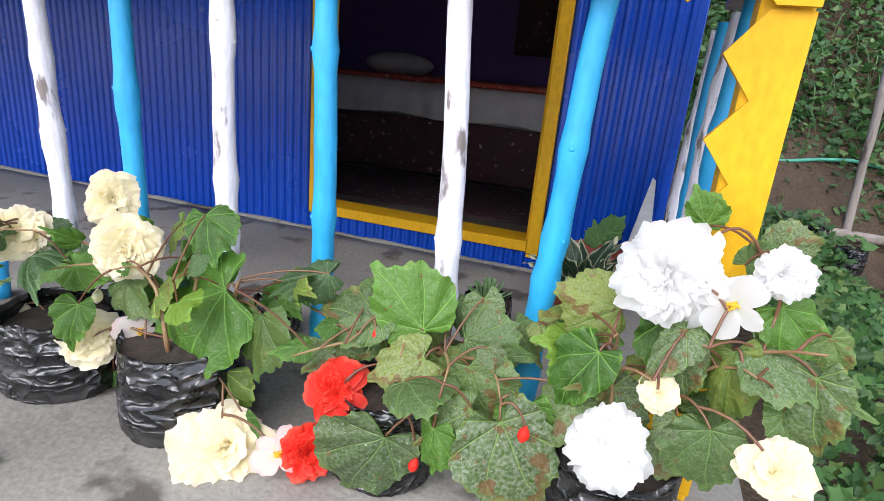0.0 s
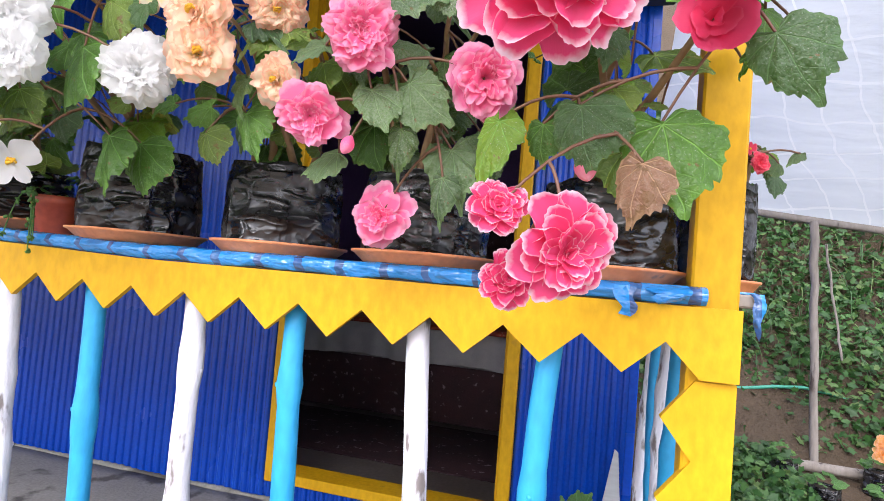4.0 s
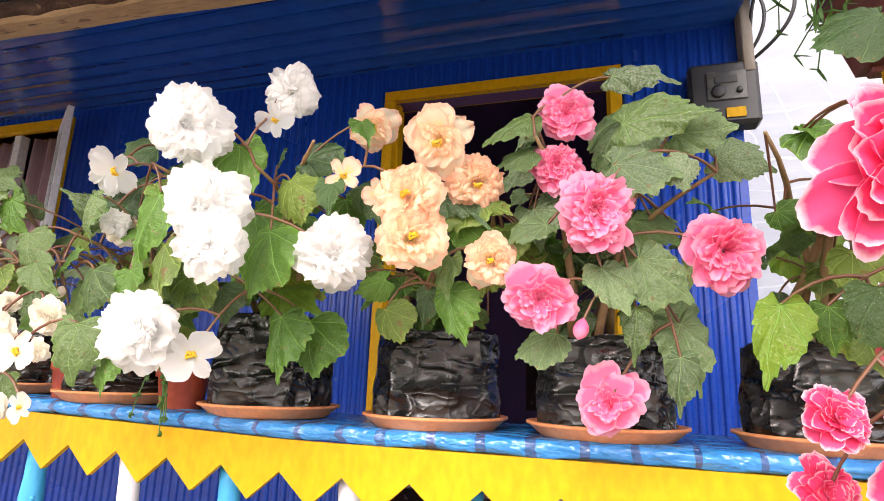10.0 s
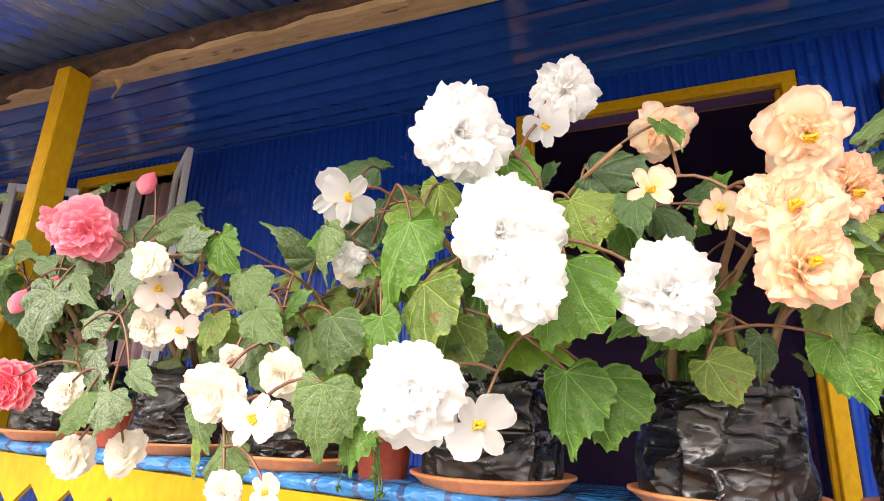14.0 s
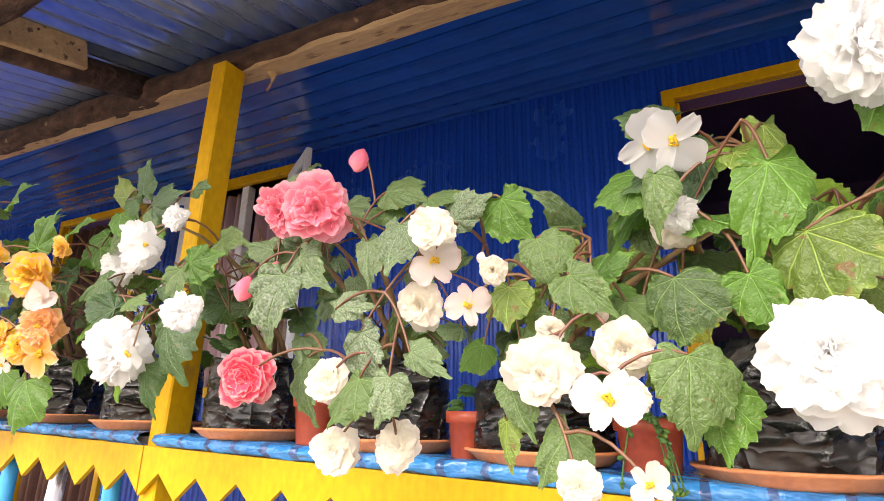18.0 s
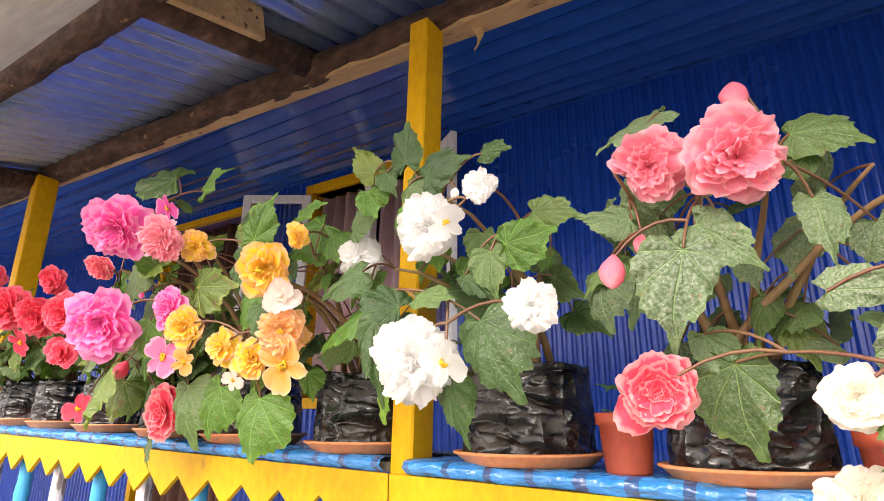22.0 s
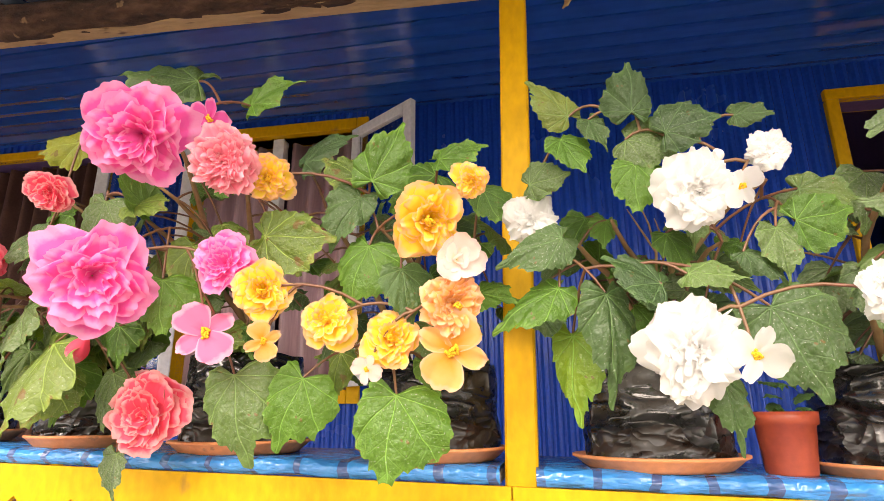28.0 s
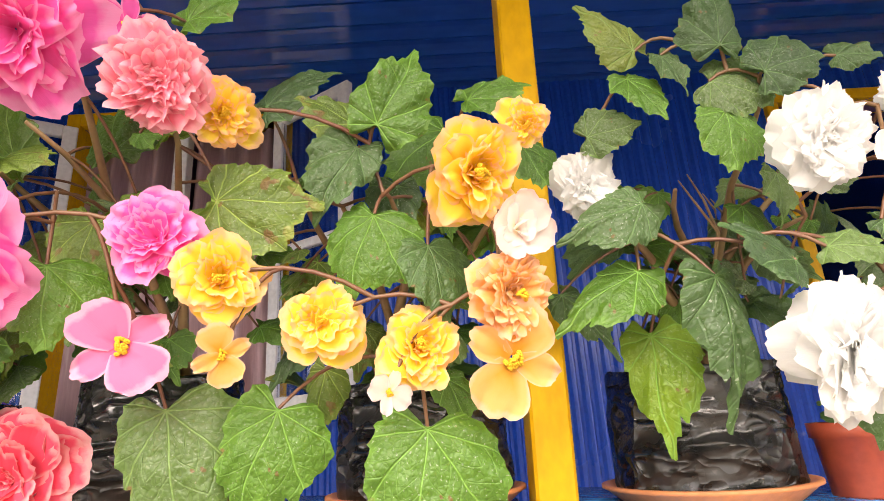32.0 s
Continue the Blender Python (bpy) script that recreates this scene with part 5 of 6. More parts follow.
        wanted.append(("flower_stalk", p - (turn @ Vector((0, 0, 1))) * r * (0.4 if k == "b" else 0.15), 0.018, 0.0022))
    n = 0
    for p, d, h, kind in own:
        a, tilt = radians(h), rng.uniform(0.15, 0.5)
        tipdir = Vector((math.cos(a), -0.25, math.sin(a))).normalized()
        nrm = Vector((rng.uniform(-0.55, 0.55), -1.0, rng.uniform(0.0, 0.9)))
        put_leaf(e, kind, n, p, tipdir, nrm, d, rng)
        wanted.append(("leaf_stalk", p - tipdir * d * 0.27, 0.012, 0.0021))
        n += 1
    # each stalk leaves the nearest stem or the nearest stalk already grown
    trunk = list(nodes)
    while wanted:
        w = min(wanted, key=reach_of)
        wanted.remove(w)
        q = min(nodes, key=lambda v: (v - w[1]).length + 0.7 * max(0.0, v.z - w[1].z))
        nodes += stalk(w[0], q, w[1], w[2], w[3])[1:4]
    nodes = trunk
    mid = (lo + hi) / 2
    for small in [False] * (leaves + (8 if dish else 3)) + [True] * (12 if dish else 6):
        q = rng.choice(nodes)
        p = Vector((q.x + rng.uniform(-0.09, 0.09) + (q.x - mid) * 0.25, q.y + rng.uniform(-0.02, 0.12), q.z + rng.uniform(-0.12, 0.07)))
        if p.z < height * 0.95 and p.y > -0.5 * width - 0.05:
            p.z = height + rng.uniform(0.0, 0.12)
        if p.z + base.z > top + base.z + 0.03:
            p.z -= 0.08
        a = rng.uniform(0, 2 * math.pi)
        tipdir = Vector((math.cos(a) * 0.8, -0.45, math.sin(a) * 0.6 - 0.35)).normalized()
        nrm = Vector((rng.uniform(-0.5, 0.5), -0.75, rng.uniform(0.2, 1.0)))
        d = size * (rng.uniform(0.32, 0.6) if small else rng.uniform(0.6, 1.1))
        put_leaf(e, leaf, n, p, tipdir, nrm, d, rng)
        stalk("leaf_stalk", q, p - tipdir * d * 0.27, 0.01, 0.0019)
        n += 1
    return e


def put_leaf(e, kind, i, p, tipdir, nrm, d, rng):
    y = tipdir.normalized()
    x = y.cross(Vector(nrm)).normalized()
    zz = x.cross(y)
    m = Matrix((x, y, zz)).transposed().to_4x4()
    m.translation = p - y * d * 0.35
    kinds = {"leaf_frosted": ("leaf_frosted", "leaf_frosted", "leaf_dusty", "leaf_frosted"), "leaf_dusty": ("leaf_dusty", "leaf_dusty", "leaf_green", "leaf_olive"), "leaf_green": ("leaf_green", "leaf_green", "leaf_dark", "leaf_olive"), "leaf_dark": ("leaf_dark", "leaf_dark", "leaf_dusty", "leaf_green"), "leaf_scorched": ("leaf_scorched", "leaf_green", "leaf_scorched", "leaf_dusty")}.get(kind, (kind,))
    return share("leaf", leaf_of(kinds[(i * 5 + 1) % len(kinds)], rng.randrange(8)), e, m @ Matrix.Diagonal((d, d, d, 1)))



# ---- plants on the shelf ----
begonia(0.02, 1.02, SHELF_Z + rise(0.02), 0.235, 0.15, "picotee",
        [('d', -0.032, 0.515, 1.596, 0.178, ''), ('d', 0.158, 0.619, 1.679, 0.129, ''), ('c', 0.103, 0.642, 1.813, 0.101, 'crimson'), ('d', -0.013, 0.6, 1.336, 0.125, ''), ('d', -0.09, 0.59, 1.379, 0.07, ''), ('d', -0.085, 0.66, 1.302, 0.075, ''), ('b', -0.009, 0.685, 1.446, 0.042, 'salmon'), ('b', 0.128, 0.658, 1.776, 0.04, 'salmon'), ('c', 0.121, 0.658, 1.606, 0.083, 'crimson')],
        "begonia with white-rimmed crimson flowers in a black bag", "leaf_green", 8, 1,
        own=[(-0.12, 0.66, 1.47, 0.0984, -110), (-0.013, 0.66, 1.49, 0.0886, -80), (0.086, 0.7, 1.47, 0.1343, -75, 'leaf_dark'), (0.052, 0.64, 1.42, 0.0822, -100, 'leaf_withered'), (0.196, 0.66, 1.57, 0.0966, -60, 'leaf_dark'), (0.009, 0.68, 1.84, 0.0914, 200), (0.178, 0.66, 1.81, 0.0557, 0), (-0.061, 0.68, 1.48, 0.0568, -90), (0.104, 0.74, 1.71, 0.0689, -60), (0.008, 0.76, 1.63, 0.0634, -90)])
begonia(-0.31, 1.02, SHELF_Z + rise(-0.31), 0.24, 0.155, "pink",
        [('d', -0.347, 0.74, 1.785, 0.087, ''), ('d', -0.362, 0.755, 1.709, 0.079, ''), ('d', -0.301, 0.657, 1.609, 0.105, ''), ('d', -0.15, 0.732, 1.568, 0.105, ''), ('d', -0.379, 0.676, 1.502, 0.096, ''), ('b', -0.329, 0.7, 1.471, 0.045, ''), ('d', -0.299, 0.76, 1.376, 0.105, '')],
        "begonia with frilled pink flowers and mildewed leaves", "leaf_frosted", 16, 2,
        own=[(-0.259, 0.74, 1.84, 0.0929, 0), (-0.239, 0.7, 1.75, 0.1242, 8), (-0.18, 0.74, 1.74, 0.0871, 0), (-0.262, 0.68, 1.68, 0.088, 0), (-0.209, 0.7, 1.68, 0.0568, -60), (-0.417, 0.72, 1.77, 0.0839, 200), (-0.386, 0.68, 1.6, 0.0648, 190), (-0.293, 0.7, 1.53, 0.078, -60), (-0.239, 0.72, 1.55, 0.088, -35), (-0.262, 0.72, 1.48, 0.0713, -90), (-0.196, 0.78, 1.46, 0.104, -70), (-0.21, 0.76, 1.42, 0.0753, -95), (-0.382, 0.74, 1.46, 0.0736, 200), (-0.413, 0.74, 1.73, 0.0662, 190), (-0.121, 0.8, 1.72, 0.0843, -10)])
begonia(-0.62, 1.02, SHELF_Z + rise(-0.62), 0.24, 0.165, "peach",
        [('d', -0.661, 0.756, 1.802, 0.087, ''), ('d', -0.52, 0.669, 1.728, 0.107, ''), ('d', -0.549, 0.633, 1.637, 0.102, ''), ('d', -0.475, 0.72, 1.679, 0.091, ''), ('d', -0.541, 0.641, 1.583, 0.101, ''), ('d', -0.444, 0.686, 1.557, 0.08, ''), ('s', -0.68, 0.7, 1.7, 0.06, 'peach'), ('s', -0.61, 0.68, 1.66, 0.049, '')],
        "begonia crowded with peach flowers in a black bag", "leaf_green", 14, 3,
        own=[(-0.508, 0.72, 1.5, 0.0872, -70), (-0.508, 0.7, 1.55, 0.0655, -100), (-0.625, 0.78, 1.49, 0.0664, -60), (-0.493, 0.74, 1.62, 0.0553, -30), (-0.66, 0.8, 1.55, 0.0659, 200), (-0.572, 0.8, 1.52, 0.0633, -90), (-0.451, 0.74, 1.65, 0.0439, -20), (-0.716, 0.78, 1.55, 0.0576, 200)])
begonia(-0.978, 1.02, SHELF_Z + rise(-0.978), 0.25, 0.19, "white",
        [('d', -0.875, 0.584, 1.752, 0.122, ''), ('d', -0.773, 0.684, 1.842, 0.09, ''), ('s', -0.802, 0.684, 1.798, 0.058, ''), ('d', -0.819, 0.567, 1.619, 0.122, ''), ('d', -0.802, 0.57, 1.566, 0.1, ''), ('d', -0.665, 0.66, 1.569, 0.112, ''), ('d', -0.945, 0.605, 1.458, 0.128, ''), ('s', -0.877, 0.65, 1.421, 0.08, ''), ('s', -1.092, 0.649, 1.72, 0.079, ''), ('d', -1.07, 0.66, 1.63, 0.052, ''), ('s', -1.064, 0.64, 1.714, 0.076, '')],
        "tall begonia with large white flowers in a black bag", "leaf_green", 14, 4,
        own=[(-0.843, 0.66, 1.72, 0.1297, -75), (-0.728, 0.7, 1.73, 0.0948, -10), (-0.77, 0.7, 1.68, 0.0874, -70), (-0.788, 0.66, 1.58, 0.1187, -110), (-0.982, 0.64, 1.64, 0.1306, -105), (-1.07, 0.68, 1.7, 0.1049, 195), (-0.945, 0.64, 1.56, 0.115, -80), (-0.796, 0.74, 1.46, 0.115, -90), (-0.763, 0.78, 1.46, 0.1021, -80), (-1.09, 0.72, 1.8, 0.0837, 160), (-0.929, 0.68, 1.53, 0.079, -100), (-0.835, 0.72, 1.65, 0.0742, -30), (-1.13, 0.7, 1.7, 0.0812, 200), (-0.927, 0.76, 1.52, 0.0687, -70), (-0.968, 0.72, 1.73, 0.0966, -90)])
begonia(-1.36, 1.02, SHELF_Z + rise(-1.36), 0.25, 0.13, "cream",
        [('d', -1.355, 0.578, 1.628, 0.061, ''), ('s', -1.37, 0.62, 1.597, 0.068, 'blush'), ('s', -1.325, 0.629, 1.537, 0.057, 'blush'), ('d', -1.278, 0.6, 1.569, 0.037, ''), ('b', -1.317, 0.653, 1.606, 0.028, ''), ('d', -1.22, 0.595, 1.447, 0.083, ''), ('d', -1.136, 0.624, 1.472, 0.066, ''), ('d', -1.214, 0.62, 1.496, 0.034, ''), ('b', -1.164, 0.663, 1.521, 0.034, 'blush'), ('s', -1.15, 0.599, 1.418, 0.07, ''), ('d', -1.123, 0.608, 1.421, 0.038, ''), ('d', -1.074, 0.683, 1.63, 0.067, ''), ('d', -1.184, 0.6, 1.332, 0.052, ''), ('s', -1.114, 0.593, 1.339, 0.043, '')],
        "begonia with many small cream flowers", "leaf_dusty", 34, 5, size=0.095,
        own=[(-1.09, 0.62, 1.65, 0.0765, -100), (-1.27, 0.63, 1.66, 0.0744, -60), (-1.34, 0.64, 1.69, 0.0706, 150), (-1.23, 0.64, 1.6, 0.0757, -70), (-1.18, 0.63, 1.55, 0.0824, -40), (-1.16, 0.66, 1.57, 0.0661, 30), (-1.27, 0.63, 1.54, 0.0638, -90), (-1.08, 0.64, 1.53, 0.084, -90), (-1.07, 0.62, 1.44, 0.0975, -85), (-1, 0.64, 1.53, 0.0768, -70), (-1.28, 0.64, 1.38, 0.0615, -90), (-1.21, 0.62, 1.37, 0.0772, -120), (-1.26, 0.62, 1.42, 0.0741, -60), (-1.05, 0.66, 1.41, 0.0837, -90), (-0.99, 0.66, 1.69, 0.0625, -20), (-1.14, 0.68, 1.52, 0.0656, -90), (-1.23, 0.66, 1.51, 0.0636, -100)])
begonia(-1.68, 1.02, SHELF_Z + rise(-1.68), 0.24, 0.165, "salmon",
        [('d', -1.713, 0.67, 1.738, 0.101, ''), ('d', -1.609, 0.65, 1.717, 0.127, ''), ('b', -1.609, 0.756, 1.857, 0.057, ''), ('b', -1.77, 0.668, 1.61, 0.052, ''), ('d', -1.726, 0.645, 1.453, 0.098, 'coral'), ('b', -1.739, 0.701, 1.649, 0.031, ''), ('d', -1.403, 0.638, 1.542, 0.068, 'cream'), ('d', -1.543, 0.625, 1.445, 0.062, 'cream'), ('d', -1.55, 0.66, 1.351, 0.075, 'cream'), ('d', -1.453, 0.677, 1.362, 0.068, 'cream')],
        "begonia with large salmon flowers and cream ones hanging by its bag", "leaf_frosted", 20, 6, size=0.1,
        own=[(-1.73, 0.72, 1.83, 0.1122, 205), (-1.53, 0.76, 1.78, 0.0938, -10), (-1.54, 0.7, 1.65, 0.085, -80), (-1.69, 0.66, 1.59, 0.1306, -100), (-1.65, 0.68, 1.64, 0.1012, -40), (-1.65, 0.7, 1.46, 0.1113, -90), (-1.67, 0.72, 1.51, 0.074, -60), (-1.53, 0.64, 1.55, 0.079, 0), (-1.48, 0.62, 1.49, 0.0812, -70), (-1.5, 0.62, 1.43, 0.0896, -130), (-1.77, 0.7, 1.69, 0.0821, 160), (-1.81, 0.74, 1.6, 0.0845, -90), (-1.42, 0.6, 1.63, 0.0834, -100), (-1.37, 0.62, 1.69, 0.0538, 0), (-1.44, 0.62, 1.43, 0.0735, -100), (-1.39, 0.62, 1.47, 0.0719, -30), (-1.33, 0.62, 1.66, 0.0627, 30)])
begonia(-2.055, 1.02, SHELF_Z + rise(-2.055), 0.255, 0.17, "white",
        [('d', -2.058, 0.635, 1.503, 0.13, ''), ('d', -2.037, 0.631, 1.701, 0.106, ''), ('s', -1.991, 0.62, 1.7, 0.055, ''), ('d', -2.242, 0.723, 1.711, 0.086, ''), ('d', -1.946, 0.634, 1.751, 0.055, ''), ('d', -1.858, 0.616, 1.562, 0.072, ''), ('s', -2.0, 0.63, 1.5, 0.07, ''), ('b', -2.0, 0.659, 1.763, 0.033, '')],
        "begonia with white frilled flowers beside the yellow post", "leaf_dark", 18, 7, size=0.1,
        own=[(-2.1, 0.66, 1.86, 0.0874, 90), (-2.2, 0.68, 1.87, 0.0914, 130), (-2.19, 0.68, 1.8, 0.0738, -60), (-2.15, 0.68, 1.83, 0.0582, -60), (-2.04, 0.66, 1.81, 0.0844, 20), (-2.09, 0.68, 1.8, 0.0797, -20), (-2.1, 0.68, 1.75, 0.0786, -90), (-1.95, 0.68, 1.83, 0.0559, 0), (-2.23, 0.68, 1.66, 0.104, 200), (-2.23, 0.7, 1.76, 0.0672, 10), (-2.24, 0.7, 1.59, 0.115, 205), (-2.15, 0.66, 1.55, 0.1371, -80), (-2.11, 0.64, 1.6, 0.0873, 150), (-2.04, 0.64, 1.6, 0.0761, 0), (-2.2, 0.74, 1.51, 0.1288, -95), (-2.02, 0.68, 1.46, 0.0984, -70), (-1.97, 0.66, 1.62, 0.0707, -30), (-1.94, 0.66, 1.64, 0.0774, -80), (-1.9, 0.66, 1.67, 0.0777, 10), (-1.95, 0.66, 1.53, 0.1325, -65), (-1.87, 0.7, 1.72, 0.0865, -10), (-2.01, 0.76, 1.71, 0.0716, -90), (-2.04, 0.78, 1.68, 0.0729, -60)])
begonia(-2.455, 1.02, SHELF_Z + rise(-2.455), 0.25, 0.16, "yellow",
        [('d', -2.378, 0.615, 1.682, 0.114, ''), ('d', -2.325, 0.64, 1.741, 0.056, ''), ('d', -2.349, 0.647, 1.572, 0.091, 'orange'), ('s', -2.357, 0.663, 1.517, 0.1, 'orange'), ('d', -2.528, 0.657, 1.56, 0.087, ''), ('d', -2.439, 0.659, 1.534, 0.087, ''), ('d', -2.613, 0.626, 1.599, 0.091, ''), ('s', -2.467, 0.648, 1.493, 0.04, 'blush'), ('d', -2.622, 0.633, 1.77, 0.075, 'yellow'), ('s', -2.612, 0.639, 1.533, 0.053, 'orange'), ('c', -2.343, 0.63, 1.632, 0.062, 'blush')],
        "begonia with golden and apricot flowers beside the yellow post", "leaf_green", 14, 8,
        own=[(-2.46, 0.66, 1.79, 0.1122, 60), (-2.51, 0.68, 1.73, 0.1012, -120), (-2.52, 0.7, 1.8, 0.0807, 150), (-2.36, 0.68, 1.81, 0.0765, 30), (-2.49, 0.68, 1.65, 0.0984, -110), (-2.42, 0.66, 1.61, 0.0856, -70), (-2.61, 0.66, 1.69, 0.1076, 0), (-2.44, 0.68, 1.43, 0.126, -95), (-2.59, 0.7, 1.46, 0.115, -110), (-2.59, 0.72, 1.85, 0.1021, 40), (-2.55, 0.76, 1.51, 0.0789, -100), (-2.41, 0.78, 1.5, 0.0659, -60), (-2.31, 0.72, 1.75, 0.0656, -60), (-2.46, 0.74, 1.71, 0.085, -90)])
begonia(-2.84, 1.02, SHELF_Z + rise(-2.84), 0.24, 0.175, "magenta",
        [('d', -2.777, 0.545, 1.808, 0.146, ''), ('d', -2.661, 0.577, 1.774, 0.101, 'salmon'), ('s', -2.719, 0.622, 1.871, 0.064, ''), ('d', -2.835, 0.58, 1.614, 0.158, ''), ('d', -2.677, 0.628, 1.644, 0.09, ''), ('s', -2.71, 0.656, 1.548, 0.091, 'pink'), ('d', -2.882, 0.771, 1.44, 0.138, 'coral'), ('d', -2.991, 0.628, 1.771, 0.078, 'coral'), ('b', -2.961, 0.71, 1.54, 0.053, 'coral'), ('b', -2.839, 0.661, 1.696, 0.026, '')],
        "begonia with big magenta pink flowers", "leaf_dusty", 18, 9,
        own=[(-2.82, 0.66, 1.98, 0.15, 170), (-2.67, 0.68, 1.94, 0.1021, 30), (-3.07, 0.72, 1.91, 0.0938, 190), (-2.96, 0.7, 1.76, 0.1049, -100), (-3.08, 0.7, 1.73, 0.115, -140), (-2.79, 0.66, 1.61, 0.0929, -75), (-3.03, 0.7, 1.51, 0.1748, -120), (-3.08, 0.7, 1.58, 0.1104, -110), (-2.96, 0.78, 1.48, 0.104, -100), (-3.06, 0.72, 1.76, 0.0994, -60), (-2.88, 0.7, 1.77, 0.0855, -10), (-2.93, 0.78, 1.36, 0.0741, -100), (-2.68, 0.7, 1.46, 0.1371, -75), (-2.92, 0.74, 1.56, 0.0753, -80), (-2.81, 0.74, 1.69, 0.0814, -100), (-3.03, 0.74, 1.58, 0.0865, -60)])
begonia(-3.18, 1.02, SHELF_Z + rise(-3.18), 0.21, 0.15, "red",
        [('d', -3.15, 0.66, 1.68, 0.108, ''), ('s', -3.19, 0.68, 1.59, 0.096, ''), ('s', -3.15, 0.72, 1.45, 0.075, ''), ('d', -3.11, 0.62, 1.67, 0.109, ''), ('d', -3.13, 0.64, 1.58, 0.072, '')],
        "begonia with red flowers in a black bag", "leaf_dusty", 34, 10)
begonia(-3.52, 1.02, SHELF_Z + rise(-3.52), 0.22, 0.16, "red",
        [('d', -3.41, 0.68, 1.7, 0.131, ''), ('d', -3.63, 0.68, 1.75, 0.147, ''), ('d', -3.41, 0.7, 1.81, 0.091, ''), ('s', -3.51, 0.7, 1.64, 0.088, '')],
        "begonia with red flowers in a black bag", "leaf_dusty", 34, 11)
begonia(-3.84, 1.02, SHELF_Z + rise(-3.84), 0.22, 0.15, "red",
        [('d', -3.84, 0.7, 1.88, 0.089, ''), ('d', -3.85, 0.72, 1.7, 0.087, '')],
        "begonia with red flowers in a black bag", "leaf_dusty", 34, 12)
begonia(-4.14, 1.02, SHELF_Z + rise(-4.14), 0.22, 0.15, "magenta", [("d", -4.1, 0.72, 1.72, 0.09, ""), ("d", -4.2, 0.75, 1.6, 0.08, "red")], "begonia with magenta and red flowers in a black bag", "leaf_dusty", 30, 13)

e = tagged(empty("dry_twig", *(-2.055, 0.84, 1.682)), "dry bare twig standing in the soil of a grow bag", "twig")
for i, tip in enumerate(((-2.093, 0.84, 1.758), (-2.07, 0.86, 1.775), (-2.044, 0.88, 1.753), (-2.024, 0.9, 1.752))):
    bm = bmesh.new()
    foot = Vector((-2.05, 0.98, SHELF_Z + rise(-2.05) + 0.165)) - e.location
    p = Vector(tip) - e.location
    tube(bm, [foot, Vector((0, 0, 0)), p * 0.55 + Vector((0.004 * i, 0, 0)), p], [0.0026, 0.0022, 0.0016, 0.0008], 6)
    part("twig_branch" if i else "twig_stem", bm, M["stem"], e, smooth=True)

# ---- plants at the foot of the railing ----
begonia(-0.7, 0.755, FLOOR, 0.23, 0.17, "ivory",
        [('d', -0.845, 0.76, 0.786, 0.103, ''), ('d', -0.802, 0.74, 0.702, 0.13, ''), ('d', -0.877, 0.713, 0.515, 0.12, ''), ('d', -1.085, 0.739, 0.683, 0.127, ''), ('s', -0.784, 0.739, 0.542, 0.085, 'blush'), ('s', -0.749, 0.715, 0.496, 0.088, 'blush'), ('d', -0.545, 0.669, 0.411, 0.184, ''), ('s', -0.436, 0.678, 0.432, 0.084, 'blush'), ('b', -1.108, 0.755, 0.502, 0.059, ''), ('b', -0.902, 0.757, 0.584, 0.046, ''), ('b', -0.973, 0.734, 0.355, 0.053, '')],
        "begonia with cream flowers in a black bag on the porch slab", "leaf_green", 14, 14, dish=False,
        own=[(-0.652, 0.749, 0.635, 0.213, 205), (-0.53, 0.753, 0.593, 0.138, -90), (-0.607, 0.736, 0.476, 0.134, -110), (-1.064, 0.737, 0.409, 0.169, -110), (-0.904, 0.757, 0.379, 0.146, -110), (-1.1, 0.83, 0.647, 0.102, -40), (-0.754, 0.77, 0.596, 0.091, 60), (-0.521, 0.71, 0.432, 0.076, -60), (-0.905, 0.628, 0.23, 0.157, 200), (-1.12, 0.77, 0.463, 0.12, -120), (-0.841, 0.79, 0.593, 0.09, -60, 'leaf_dark')])
begonia(-0.3, 0.8, FLOOR, 0.2, 0.16, "scarlet",
        [('d', -0.355, 0.718, 0.549, 0.124, ''), ('d', -0.388, 0.696, 0.437, 0.113, ''), ('b', -0.31, 0.759, 0.647, 0.033, ''), ('b', -0.205, 0.697, 0.478, 0.037, ''), ('b', -0.047, 0.696, 0.586, 0.039, '')],
        "begonia with red flowers and mildewed leaves on the porch slab", "leaf_scorched", 14, 15, dish=False,
        own=[(-0.261, 0.775, 0.686, 0.141, 130), (-0.339, 0.765, 0.664, 0.12, 170), (-0.264, 0.671, 0.484, 0.165, -110), (-0.057, 0.687, 0.562, 0.159, -50), (-0.177, 0.682, 0.535, 0.089, -90), (-0.249, 0.748, 0.614, 0.117, -150), (-0.148, 0.812, 0.642, 0.12, 0), (-0.139, 0.752, 0.608, 0.106, -60), (-0.046, 0.73, 0.587, 0.088, -80), (-0.464, 0.79, 0.565, 0.098, 170), (-0.199, 0.79, 0.594, 0.086, -60)])
